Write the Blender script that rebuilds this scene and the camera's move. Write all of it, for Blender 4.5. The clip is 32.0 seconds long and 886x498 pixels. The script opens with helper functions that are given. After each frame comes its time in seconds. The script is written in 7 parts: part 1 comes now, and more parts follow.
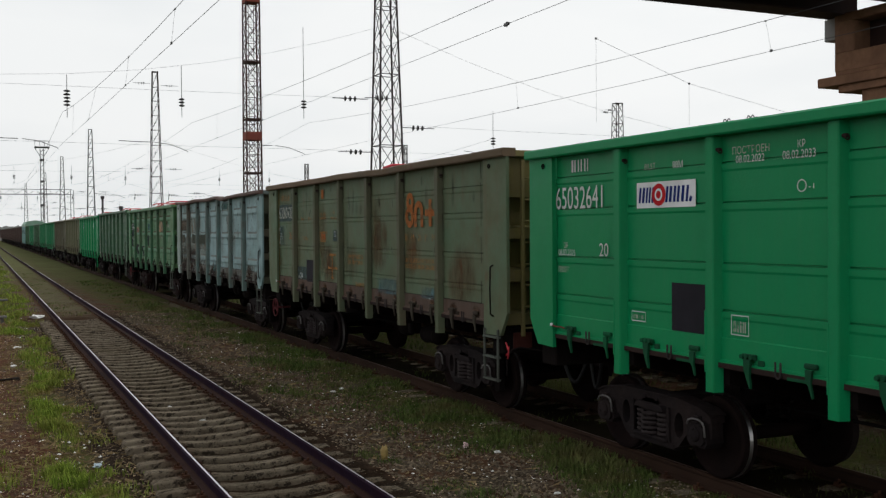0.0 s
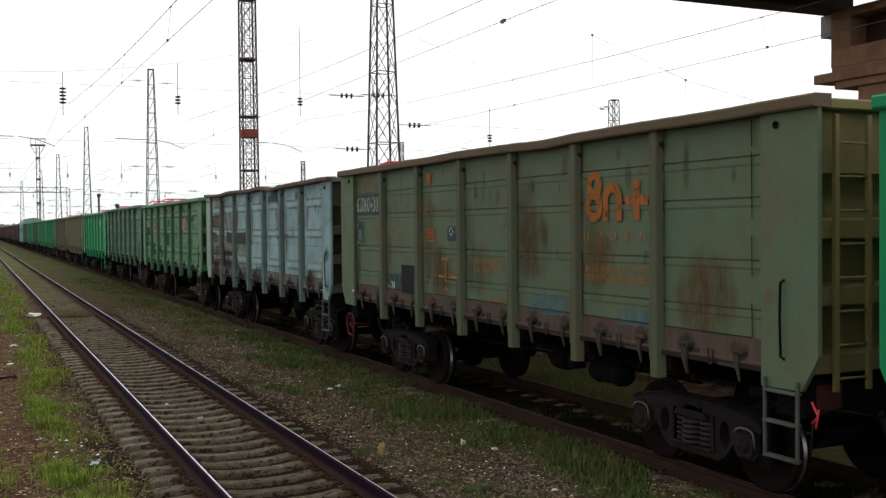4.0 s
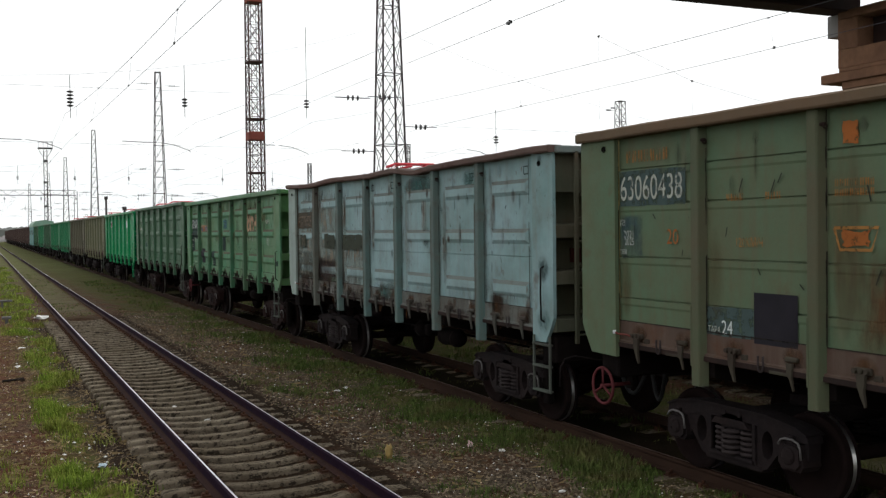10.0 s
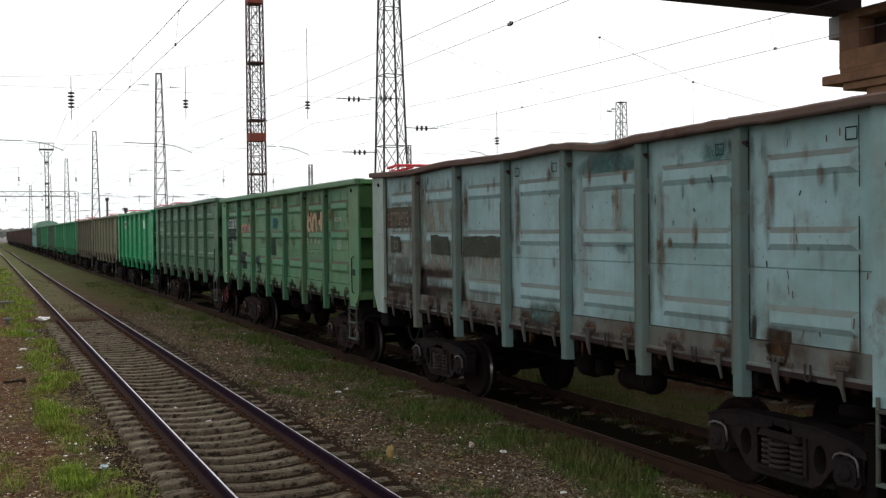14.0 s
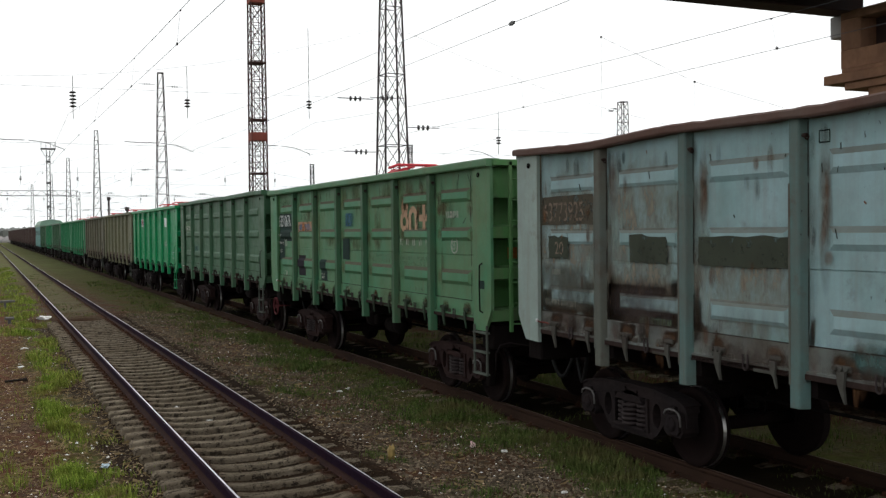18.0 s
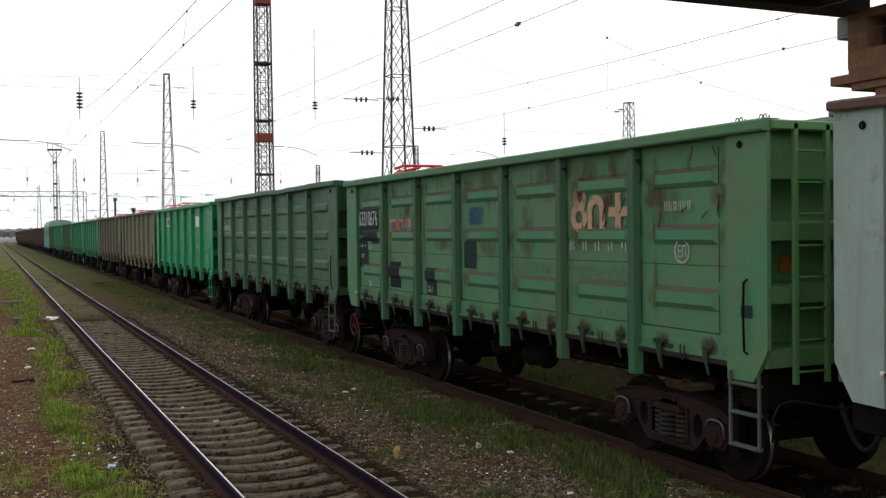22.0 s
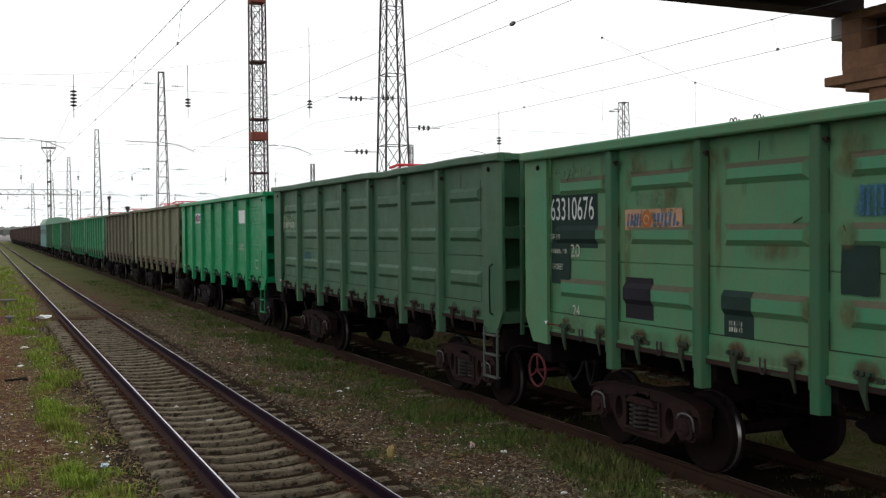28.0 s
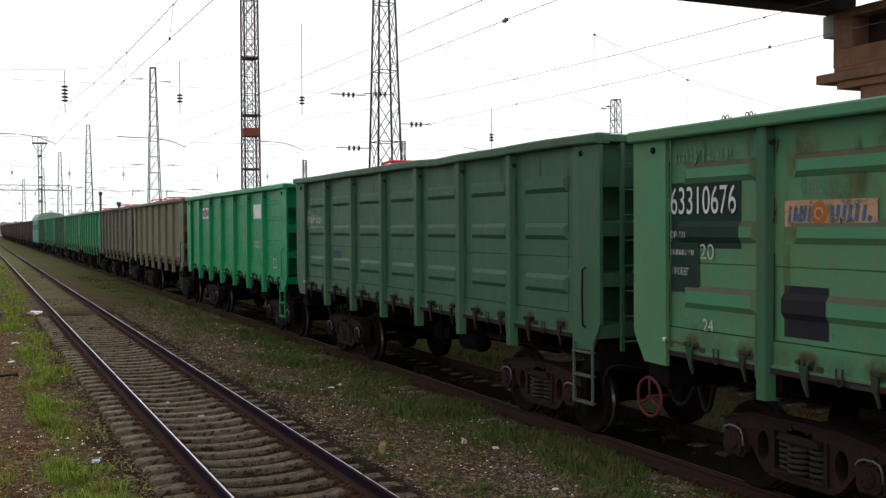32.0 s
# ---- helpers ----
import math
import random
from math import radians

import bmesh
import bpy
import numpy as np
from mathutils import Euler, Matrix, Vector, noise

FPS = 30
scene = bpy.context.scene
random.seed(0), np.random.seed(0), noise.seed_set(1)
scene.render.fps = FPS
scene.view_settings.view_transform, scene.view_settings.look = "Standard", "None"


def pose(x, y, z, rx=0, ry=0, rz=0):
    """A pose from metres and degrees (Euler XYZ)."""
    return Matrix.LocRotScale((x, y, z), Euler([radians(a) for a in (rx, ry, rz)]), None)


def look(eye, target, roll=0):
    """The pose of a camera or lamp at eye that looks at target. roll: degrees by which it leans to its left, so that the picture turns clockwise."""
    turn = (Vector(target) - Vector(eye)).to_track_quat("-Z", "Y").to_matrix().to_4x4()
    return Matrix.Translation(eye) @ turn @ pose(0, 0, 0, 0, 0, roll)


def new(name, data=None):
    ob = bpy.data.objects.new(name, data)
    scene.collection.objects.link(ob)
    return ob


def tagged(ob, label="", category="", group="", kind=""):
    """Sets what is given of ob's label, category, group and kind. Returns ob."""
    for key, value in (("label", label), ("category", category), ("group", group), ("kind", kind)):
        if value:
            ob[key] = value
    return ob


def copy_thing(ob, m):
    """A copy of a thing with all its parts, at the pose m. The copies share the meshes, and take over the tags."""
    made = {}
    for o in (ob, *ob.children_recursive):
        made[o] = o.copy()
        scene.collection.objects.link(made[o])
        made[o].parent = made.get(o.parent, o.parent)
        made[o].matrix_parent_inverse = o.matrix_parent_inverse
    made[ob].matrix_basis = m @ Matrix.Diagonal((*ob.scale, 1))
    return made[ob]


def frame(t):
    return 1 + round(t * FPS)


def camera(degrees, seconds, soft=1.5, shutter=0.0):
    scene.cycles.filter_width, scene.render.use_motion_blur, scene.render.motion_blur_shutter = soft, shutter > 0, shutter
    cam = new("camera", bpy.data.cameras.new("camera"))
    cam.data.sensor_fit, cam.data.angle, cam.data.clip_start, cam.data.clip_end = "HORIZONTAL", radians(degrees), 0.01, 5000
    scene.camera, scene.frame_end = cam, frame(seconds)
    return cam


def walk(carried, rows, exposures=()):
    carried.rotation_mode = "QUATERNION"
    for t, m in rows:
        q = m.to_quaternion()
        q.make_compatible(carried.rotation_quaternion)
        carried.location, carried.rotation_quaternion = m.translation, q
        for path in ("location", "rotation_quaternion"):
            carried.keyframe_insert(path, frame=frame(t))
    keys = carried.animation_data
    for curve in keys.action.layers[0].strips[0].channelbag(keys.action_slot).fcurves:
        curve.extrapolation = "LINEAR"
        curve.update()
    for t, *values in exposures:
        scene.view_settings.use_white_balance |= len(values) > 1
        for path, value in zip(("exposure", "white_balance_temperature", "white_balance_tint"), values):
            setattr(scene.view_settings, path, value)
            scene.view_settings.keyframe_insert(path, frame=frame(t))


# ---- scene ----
# ---------------------------------------------------------------- camera
# seconds, x, y, z, heading to the right of the track, tilt down, lean
HELD = [
    (0.0, -0.002, 0.001, 2.903, 24.608, 1.10, -0.44), (0.5, -0.005, 0.002, 2.902, 24.729, 1.10, -0.40),
    (1.0, -0.005, 0.002, 2.902, 24.774, 1.07, -0.45), (1.5, -0.000, 0.000, 2.905, 24.831, 1.13, -0.43),
    (2.0, -0.000, 0.000, 2.904, 24.833, 1.16, -0.45), (2.5, -0.002, 0.001, 2.903, 24.797, 1.20, -0.50),
    (3.0, -0.006, 0.003, 2.904, 24.799, 1.25, -0.55), (3.5, -0.005, 0.002, 2.904, 24.779, 1.29, -0.56),
    (5.5, -0.008, 0.003, 2.900, 24.847, 1.14, -0.62), (6.0, -0.006, 0.003, 2.899, 24.727, 1.15, -0.57),
    (6.5, -0.004, 0.002, 2.899, 24.635, 1.15, -0.57), (7.0, -0.004, 0.002, 2.902, 24.583, 1.12, -0.62),
    (7.5, -0.005, 0.002, 2.904, 24.542, 1.12, -0.70), (8.0, -0.005, 0.002, 2.902, 24.521, 1.13, -0.73),
    (8.5, -0.007, 0.003, 2.902, 24.511, 1.14, -0.75), (9.0, -0.007, 0.003, 2.902, 24.487, 1.15, -0.75),
    (9.5, -0.007, 0.003, 2.902, 24.465, 1.15, -0.74), (10.0, -0.006, 0.003, 2.900, 24.418, 1.16, -0.72),
    (10.5, -0.006, 0.003, 2.901, 24.375, 1.18, -0.72), (11.0, -0.009, 0.004, 2.904, 24.367, 1.20, -0.76),
    (11.5, -0.012, 0.005, 2.901, 24.371, 1.20, -0.75), (12.0, -0.010, 0.005, 2.900, 24.364, 1.18, -0.68),
    (12.5, -0.006, 0.003, 2.900, 24.345, 1.17, -0.60), (13.0, -0.005, 0.002, 2.903, 24.316, 1.13, -0.54),
    (13.5, -0.007, 0.003, 2.904, 24.343, 1.11, -0.64), (14.0, -0.010, 0.005, 2.902, 24.366, 1.10, -0.74),
    (14.5, -0.009, 0.004, 2.902, 24.335, 1.10, -0.76), (16.5, -0.008, 0.004, 2.901, 24.359, 1.15, -0.74),
    (17.0, -0.008, 0.004, 2.900, 24.328, 1.16, -0.76), (17.5, -0.007, 0.003, 2.902, 24.300, 1.15, -0.72),
    (18.0, -0.008, 0.004, 2.901, 24.286, 1.12, -0.69), (18.5, -0.008, 0.004, 2.900, 24.247, 1.07, -0.69),
    (19.0, -0.008, 0.004, 2.901, 24.240, 1.00, -0.74), (19.5, -0.009, 0.004, 2.902, 24.229, 0.95, -0.78),
    (20.0, -0.008, 0.004, 2.903, 24.184, 0.94, -0.72), (20.5, -0.011, 0.005, 2.901, 24.086, 0.93, -0.60),
    (21.0, -0.010, 0.004, 2.903, 23.999, 0.97, -0.62), (21.5, -0.007, 0.003, 2.902, 23.971, 1.02, -0.68),
    (22.0, -0.010, 0.005, 2.901, 23.963, 1.07, -0.68), (22.5, -0.011, 0.005, 2.899, 23.972, 1.10, -0.68),
    (23.0, -0.010, 0.005, 2.900, 24.004, 1.10, -0.67), (23.5, -0.008, 0.003, 2.903, 24.020, 1.12, -0.62),
    (24.0, -0.005, 0.002, 2.904, 24.007, 1.16, -0.59), (24.5, -0.006, 0.003, 2.900, 24.015, 1.22, -0.60),
    (25.0, -0.006, 0.003, 2.901, 24.020, 1.29, -0.64), (25.5, -0.006, 0.003, 2.903, 24.017, 1.34, -0.64),
    (27.5, -0.005, 0.002, 2.907, 24.220, 1.17, -0.56), (28.0, -0.004, 0.002, 2.904, 24.266, 1.12, -0.54),
    (28.5, -0.005, 0.002, 2.903, 24.324, 1.11, -0.47), (29.0, -0.005, 0.003, 2.903, 24.372, 1.11, -0.42),
    (29.5, -0.003, 0.001, 2.904, 24.420, 1.12, -0.41), (30.0, -0.005, 0.002, 2.904, 24.493, 1.16, -0.45),
    (30.5, -0.005, 0.002, 2.903, 24.547, 1.21, -0.44), (31.0, -0.006, 0.003, 2.902, 24.594, 1.25, -0.43),
    (31.5, -0.006, 0.003, 2.901, 24.680, 1.28, -0.39), (32.0, -0.006, 0.003, 2.901, 24.710, 1.31, -0.39)
]


def held_pose(x, y, z, heading, down, lean):
    h, d = radians(heading), radians(down)
    way = Vector((math.sin(h) * math.cos(d), math.cos(h) * math.cos(d), -math.sin(d)))
    return look((x, y, z), Vector((x, y, z)) + way, lean)


cam = camera(47.16, 32.0, soft=1.35)
walk(cam, [(r[0], held_pose(*r[1:])) for r in HELD], [(0.0, -0.34), (1.0, -0.24), (2.0, -0.17), (3.0, -0.08), (5.5, 0.0), (32.0, 0.0)])

# ---------------------------------------------------------------- sky and light
SUN_TURN, SUN_UP = 62.0, 48.0     # degrees from +y towards +x, degrees above the horizon
world = bpy.data.worlds.new("overcast_sky")
scene.world = world
world.use_nodes = True
wn, wl = world.node_tree.nodes, world.node_tree.links
wn.clear()
sky = wn.new("ShaderNodeTexSky")
sky.sky_type = "NISHITA"
sky.sun_disc = False
sky.sun_elevation, sky.sun_rotation = radians(SUN_UP), radians(SUN_TURN)
sky.air_density, sky.dust_density = 1.0, 4.0
grey = wn.new("ShaderNodeHueSaturation")
grey.inputs["Saturation"].default_value = 0.30
wl.new(sky.outputs[0], grey.inputs["Color"])
wc = wn.new("ShaderNodeTexCoord")
wm = wn.new("ShaderNodeMapping")
wm.inputs["Scale"].default_value = (1.0, 1.0, 3.5)
wl.new(wc.outputs["Generated"], wm.inputs["Vector"])
cloud = wn.new("ShaderNodeTexNoise")
cloud.inputs["Scale"].default_value, cloud.inputs["Detail"].default_value = 1.6, 5.0
wl.new(wm.outputs[0], cloud.inputs["Vector"])
ramp = wn.new("ShaderNodeValToRGB")
ramp.color_ramp.elements[0].position, ramp.color_ramp.elements[0].color = 0.30, (9.6, 10.2, 10.6, 1)
ramp.color_ramp.elements[1].position, ramp.color_ramp.elements[1].color = 0.62, (12.5, 12.7, 12.7, 1)
wl.new(cloud.outputs["Fac"], ramp.inputs[0])
veil = wn.new("ShaderNodeMix")
veil.data_type = "RGBA"
veil.inputs["Factor"].default_value = 0.85
wl.new(grey.outputs[0], veil.inputs["A"])
wl.new(ramp.outputs[0], veil.inputs["B"])
back = wn.new("ShaderNodeBackground")
back.inputs["Strength"].default_value = 0.10
wl.new(veil.outputs["Result"], back.inputs["Color"])
wout = wn.new("ShaderNodeOutputWorld")
wl.new(back.outputs[0], wout.inputs["Surface"])

sun_data = bpy.data.lights.new("sun", "SUN")
sun_data.energy, sun_data.angle, sun_data.color = 0.9, radians(14), (1.0, 0.95, 0.88)
sun = new("sun", sun_data)
st, se = radians(SUN_TURN), radians(SUN_UP)
sun.matrix_world = look((60 * math.sin(st), 60 * math.cos(st), 60), (0, 0, 60 - 60 * math.tan(se)))

# ---------------------------------------------------------------- plan
NEAR_X, TRAIN_X, FAR_X = 3.246, 8.606, 13.9   # track centre lines
PITCH, FIRST_Y = 13.92, 5.932                  # wagon length over couplers, first wagon's centre at 0 s
MAST_X = 17.0
rng = random.Random(7)

# ---------------------------------------------------------------- mesh helpers


def box(bm, x0, x1, y0, y1, z0, z1, bevel=0.0):
    vs = [bm.verts.new((x, y, z)) for z in (z0, z1) for y in (y0, y1) for x in (x0, x1)]
    fs = [bm.faces.new([vs[i] for i in q]) for q in ((0, 2, 3, 1), (4, 5, 7, 6), (0, 1, 5, 4), (2, 6, 7, 3), (0, 4, 6, 2), (1, 3, 7, 5))]
    if bevel:
        bmesh.ops.bevel(bm, geom=list({e for f in fs for e in f.edges}), offset=bevel, segments=1, affect="EDGES", profile=0.5)
    return bm


def prism(bm, pts, axis, a, b):
    """A closed outline of 2D points, extruded along an axis from a to b."""
    def put(p, w):
        return {"x": (w, p[0], p[1]), "y": (p[0], w, p[1]), "z": (p[0], p[1], w)}[axis]
    lo = [bm.verts.new(put(p, a)) for p in pts]
    hi = [bm.verts.new(put(p, b)) for p in pts]
    n = len(pts)
    faces = [bm.faces.new(lo[::-1]), bm.faces.new(hi)]
    for i in range(n):
        faces.append(bm.faces.new((lo[i], lo[(i + 1) % n], hi[(i + 1) % n], hi[i])))
    bmesh.ops.recalc_face_normals(bm, faces=faces)
    return bm


def rod(bm, p, q, r, n=6, r2=None):
    p, q = Vector(p), Vector(q)
    d = (q - p)
    if d.length < 1e-6:
        return bm
    u = d.orthogonal().normalized()
    v = d.normalized().cross(u)
    r2 = r if r2 is None else r2
    lo, hi = [], []
    for i in range(n):
        a = 2 * math.pi * i / n + math.pi / n
        o = u * math.cos(a) + v * math.sin(a)
        lo.append(bm.verts.new(p + o * r))
        hi.append(bm.verts.new(q + o * r2))
    for i in range(n):
        bm.faces.new((lo[i], lo[(i + 1) % n], hi[(i + 1) % n], hi[i])).smooth = n > 5
    bm.faces.new(lo[::-1])
    bm.faces.new(hi)
    return bm


def tube(bm, pts, r, n=5):
    """A round bar swept along points."""
    pts = [Vector(p) for p in pts]
    rows = []
    up = None
    for i, p in enumerate(pts):
        d = (pts[min(i + 1, len(pts) - 1)] - pts[max(i - 1, 0)]).normalized()
        u = d.orthogonal().normalized() if up is None else (up - d * up.dot(d)).normalized()
        up = u
        v = d.cross(u)
        rows.append([bm.verts.new(p + (u * math.cos(2 * math.pi * j / n) + v * math.sin(2 * math.pi * j / n)) * r) for j in range(n)])
    for a, b in zip(rows[:-1], rows[1:]):
        for j in range(n):
            bm.faces.new((a[j], a[(j + 1) % n], b[(j + 1) % n], b[j])).smooth = True
    bm.faces.new(rows[0][::-1])
    bm.faces.new(rows[-1])
    return bm


def lathe(bm, prof, axis="x", at=(0, 0, 0), n=32):
    """prof: (along, radius) pairs, turned about an axis through at."""
    rings = []
    for w, r in prof:
        ring = []
        for i in range(n):
            a = 2 * math.pi * i / n
            c, s = r * math.cos(a), r * math.sin(a)
            p = {"x": (w, c, s), "y": (c, w, s), "z": (c, s, w)}[axis]
            ring.append(bm.verts.new((p[0] + at[0], p[1] + at[1], p[2] + at[2])))
        rings.append(ring)
    faces = []
    for a, b in zip(rings[:-1], rings[1:]):
        for i in range(n):
            f = bm.faces.new((a[i], a[(i + 1) % n], b[(i + 1) % n], b[i]))
            f.smooth = True
            faces.append(f)
    faces.append(bm.faces.new(rings[0][::-1]))
    faces.append(bm.faces.new(rings[-1]))
    bmesh.ops.recalc_face_normals(bm, faces=faces)
    return bm


def ring(bm, centre, axis, R, r, n=20, m=6, squash=1.0):
    c = Vector(centre)
    u, v, w = {"x": ((0, 1, 0), (0, 0, 1), (1, 0, 0)), "y": ((1, 0, 0), (0, 0, 1), (0, 1, 0)), "z": ((1, 0, 0), (0, 1, 0), (0, 0, 1))}[axis]
    u, v, w = Vector(u), Vector(v), Vector(w)
    rows = []
    for i in range(n):
        a = 2 * math.pi * i / n
        o = u * math.cos(a) * squash + v * math.sin(a)
        rows.append([bm.verts.new(c + o * R + o.normalized() * r * math.cos(2 * math.pi * j / m) + w * r * math.sin(2 * math.pi * j / m)) for j in range(m)])
    for i in range(n):
        for j in range(m):
            bm.faces.new((rows[i][j], rows[(i + 1) % n][j], rows[(i + 1) % n][(j + 1) % m], rows[i][(j + 1) % m])).smooth = True
    return bm


def mesh_of(bm, name, material):
    me = bpy.data.meshes.new(name)
    bm.to_mesh(me)
    bm.free()
    me.materials.append(material)
    return me


def part(name, bm, material, parent, label="", at=None):
    """Links a bmesh (or a mesh that is shared) as one mesh object under a thing or a part."""
    me = bm if isinstance(bm, bpy.types.Mesh) else mesh_of(bm, name, material)
    ob = new(name, me)
    ob.parent = parent
    if at is not None:
        ob.location = at
    if label:
        ob["label"] = label
    return ob


def thing(name, label, category, at=(0, 0, 0), group="", kind=""):
    ob = new(name)
    ob.empty_display_size = 0.2
    ob.location = at
    return tagged(ob, label, category, group, kind)


def solid(name, bm, material, label, category, group="", kind="", at=None):
    ob = new(name, mesh_of(bm, name, material))
    if at is not None:
        ob.location = at
    return tagged(ob, label, category, group, kind)


def sheet(name, verts, faces, material, label, category, kind, at=(0, 0, 0)):
    me = bpy.data.meshes.new(name)
    me.from_pydata(verts, [], faces)
    me.materials.append(material)
    ob = new(name, me)
    ob.location = at
    return tagged(ob, label, category, "", kind)


B = bmesh.new

# ---------------------------------------------------------------- materials


class Nodes:
    """A material under construction."""

    def __init__(self, name):
        self.m = bpy.data.materials.new(name)
        self.m.use_nodes = True
        self.n, self.l = self.m.node_tree.nodes, self.m.node_tree.links
        self.n.clear()
        self.out = self.n.new("ShaderNodeOutputMaterial")
        self.bsdf = self.n.new("ShaderNodeBsdfPrincipled")
        self.l.new(self.bsdf.outputs[0], self.out.inputs["Surface"])
        self.tc = self.n.new("ShaderNodeTexCoord")

    def set(self, name, v):
        if isinstance(v, bpy.types.NodeSocket):
            self.l.new(v, self.bsdf.inputs[name])
        else:
            self.bsdf.inputs[name].default_value = v

    def coords(self, scale=(1, 1, 1), jitter=0.0, space="Object"):
        mp = self.n.new("ShaderNodeMapping")
        mp.inputs["Scale"].default_value = scale
        self.l.new(self.tc.outputs[space], mp.inputs["Vector"])
        if jitter:
            oi = self.n.new("ShaderNodeObjectInfo")
            mu = self.n.new("ShaderNodeMath")
            mu.operation = "MULTIPLY"
            mu.inputs[1].default_value = jitter
            self.l.new(oi.outputs["Random"], mu.inputs[0])
            co = self.n.new("ShaderNodeCombineXYZ")
            for i in range(3):
                self.l.new(mu.outputs[0], co.inputs[i])
            self.l.new(co.outputs[0], mp.inputs["Location"])
        return mp.outputs[0]

    def noise(self, vec, scale, detail=4.0, rough=0.55, lo=0.35, hi=0.65):
        t = self.n.new("ShaderNodeTexNoise")
        t.inputs["Scale"].default_value, t.inputs["Detail"].default_value, t.inputs["Roughness"].default_value = scale, detail, rough
        self.l.new(vec, t.inputs["Vector"])
        return self.span(t.outputs["Fac"], lo, hi)

    def voronoi(self, vec, scale, what="Distance"):
        t = self.n.new("ShaderNodeTexVoronoi")
        t.inputs["Scale"].default_value = scale
        self.l.new(vec, t.inputs["Vector"])
        return t.outputs[what]

    def span(self, v, lo, hi, to0=0.0, to1=1.0):
        r = self.n.new("ShaderNodeMapRange")
        r.inputs["From Min"].default_value, r.inputs["From Max"].default_value = lo, hi
        r.inputs["To Min"].default_value, r.inputs["To Max"].default_value = to0, to1
        self.l.new(v, r.inputs["Value"])
        return r.outputs[0]

    def mix(self, f, a, b, blend="MIX"):
        x = self.n.new("ShaderNodeMix")
        x.data_type, x.blend_type = "RGBA", blend
        for sock, v in (("Factor", f), ("A", a), ("B", b)):
            if isinstance(v, bpy.types.NodeSocket):
                self.l.new(v, x.inputs[sock])
            elif isinstance(v, (int, float)):
                x.inputs[sock].default_value = v
            else:
                x.inputs[sock].default_value = (*v, 1)
        return x.outputs["Result"]

    def mul(self, a, b, op="MULTIPLY"):
        x = self.n.new("ShaderNodeMath")
        x.operation = op
        x.use_clamp = op != "MULTIPLY"
        for i, v in enumerate((a, b)):
            if isinstance(v, bpy.types.NodeSocket):
                self.l.new(v, x.inputs[i])
            else:
                x.inputs[i].default_value = v
        return x.outputs[0]

    def axis(self, vec, i):
        s = self.n.new("ShaderNodeSeparateXYZ")
        self.l.new(vec, s.inputs[0])
        return s.outputs[i]

    def bump(self, height, strength=0.3, dist=0.01):
        b = self.n.new("ShaderNodeBump")
        b.inputs["Strength"].default_value, b.inputs["Distance"].default_value = strength, dist
        self.l.new(height, b.inputs["Height"])
        self.l.new(b.outputs[0], self.bsdf.inputs["Normal"])


def plain(name, col, rough=0.7, metal=0.0, vary=0.25, scale=8.0, bump=0.2, jitter=9.0, alt=None, spread=1.5, spec=None):
    """A surface with wear at two scales."""
    k = Nodes(name)
    v = k.coords(jitter=jitter)
    big = k.noise(v, spread, 5, 0.6, 0.3, 0.7)
    fine = k.noise(v, scale, 6, 0.65, 0.25, 0.75)
    dark = tuple(c * (1 - vary) for c in col)
    c = k.mix(big, alt or dark, col)
    c = k.mix(k.mul(fine, vary), c, dark)
    k.set("Base Color", c)
    k.set("Roughness", k.span(fine, 0, 1, max(rough - 0.08, 0.05), min(rough + 0.1, 1)))
    k.set("Metallic", metal)
    k.set("Specular IOR Level", spec if spec is not None else 0.5 if metal or rough < 0.55 else 0.12)
    k.bump(fine, bump, 0.004)
    return k.m


def wagon_paint(name, col, alt, rust=0.3, streak=0.3, chips=0.3, rough=0.55, rust_col=(0.10, 0.045, 0.025), dust=(0.16, 0.14, 0.11), dusty=0.2, spec=0.2):
    """Old wagon paint: faded patches, streaks that run down, chips and rust."""
    k = Nodes(name)
    v = k.coords()
    big = k.noise(v, 0.8, 5, 0.6, 0.35, 0.68)
    c = k.mix(big, col, alt)
    run = k.noise(k.coords((3.0, 5.0, 0.28)), 1.6, 5, 0.6, 0.48, 0.78)
    c = k.mix(k.mul(run, streak), c, dust)
    film = k.noise(v, 2.7, 6, 0.65, 0.4, 0.8)
    c = k.mix(k.mul(film, dusty), c, dust)
    rs = k.mul(k.noise(v, 2.1, 8, 0.72, 0.60 - 0.12 * rust, 0.72 - 0.08 * rust), k.noise(k.coords((2.0, 3.0, 0.7)), 1.3, 4, 0.5, 0.35, 0.65))
    c = k.mix(k.mul(rs, min(1.0, rust * 1.6)), c, rust_col)
    chip = k.mul(k.noise(k.coords((6, 7, 3.6)), 3.4, 5, 0.65, 0.70 - 0.05 * chips, 0.73 - 0.05 * chips), k.noise(v, 1.1, 3, 0.5, 0.48, 0.60))
    c = k.mix(k.mul(chip, chips), c, (0.035, 0.03, 0.028))
    fine = k.noise(v, 30, 4, 0.6, 0.3, 0.7)
    c = k.mix(k.mul(fine, 0.18), c, tuple(0.6 * x for x in col))
    k.set("Base Color", c)
    k.set("Roughness", k.span(k.mul(film, 1.0), 0, 1, rough - 0.06, rough + 0.2))
    k.set("Specular IOR Level", spec)
    wob = k.noise(v, 1.7, 2, 0.4, 0.2, 0.8)
    k.bump(k.mul(k.mul(wob, 3.0), k.mul(fine, 0.25), "ADD"), 0.35, 0.010)
    return k.m


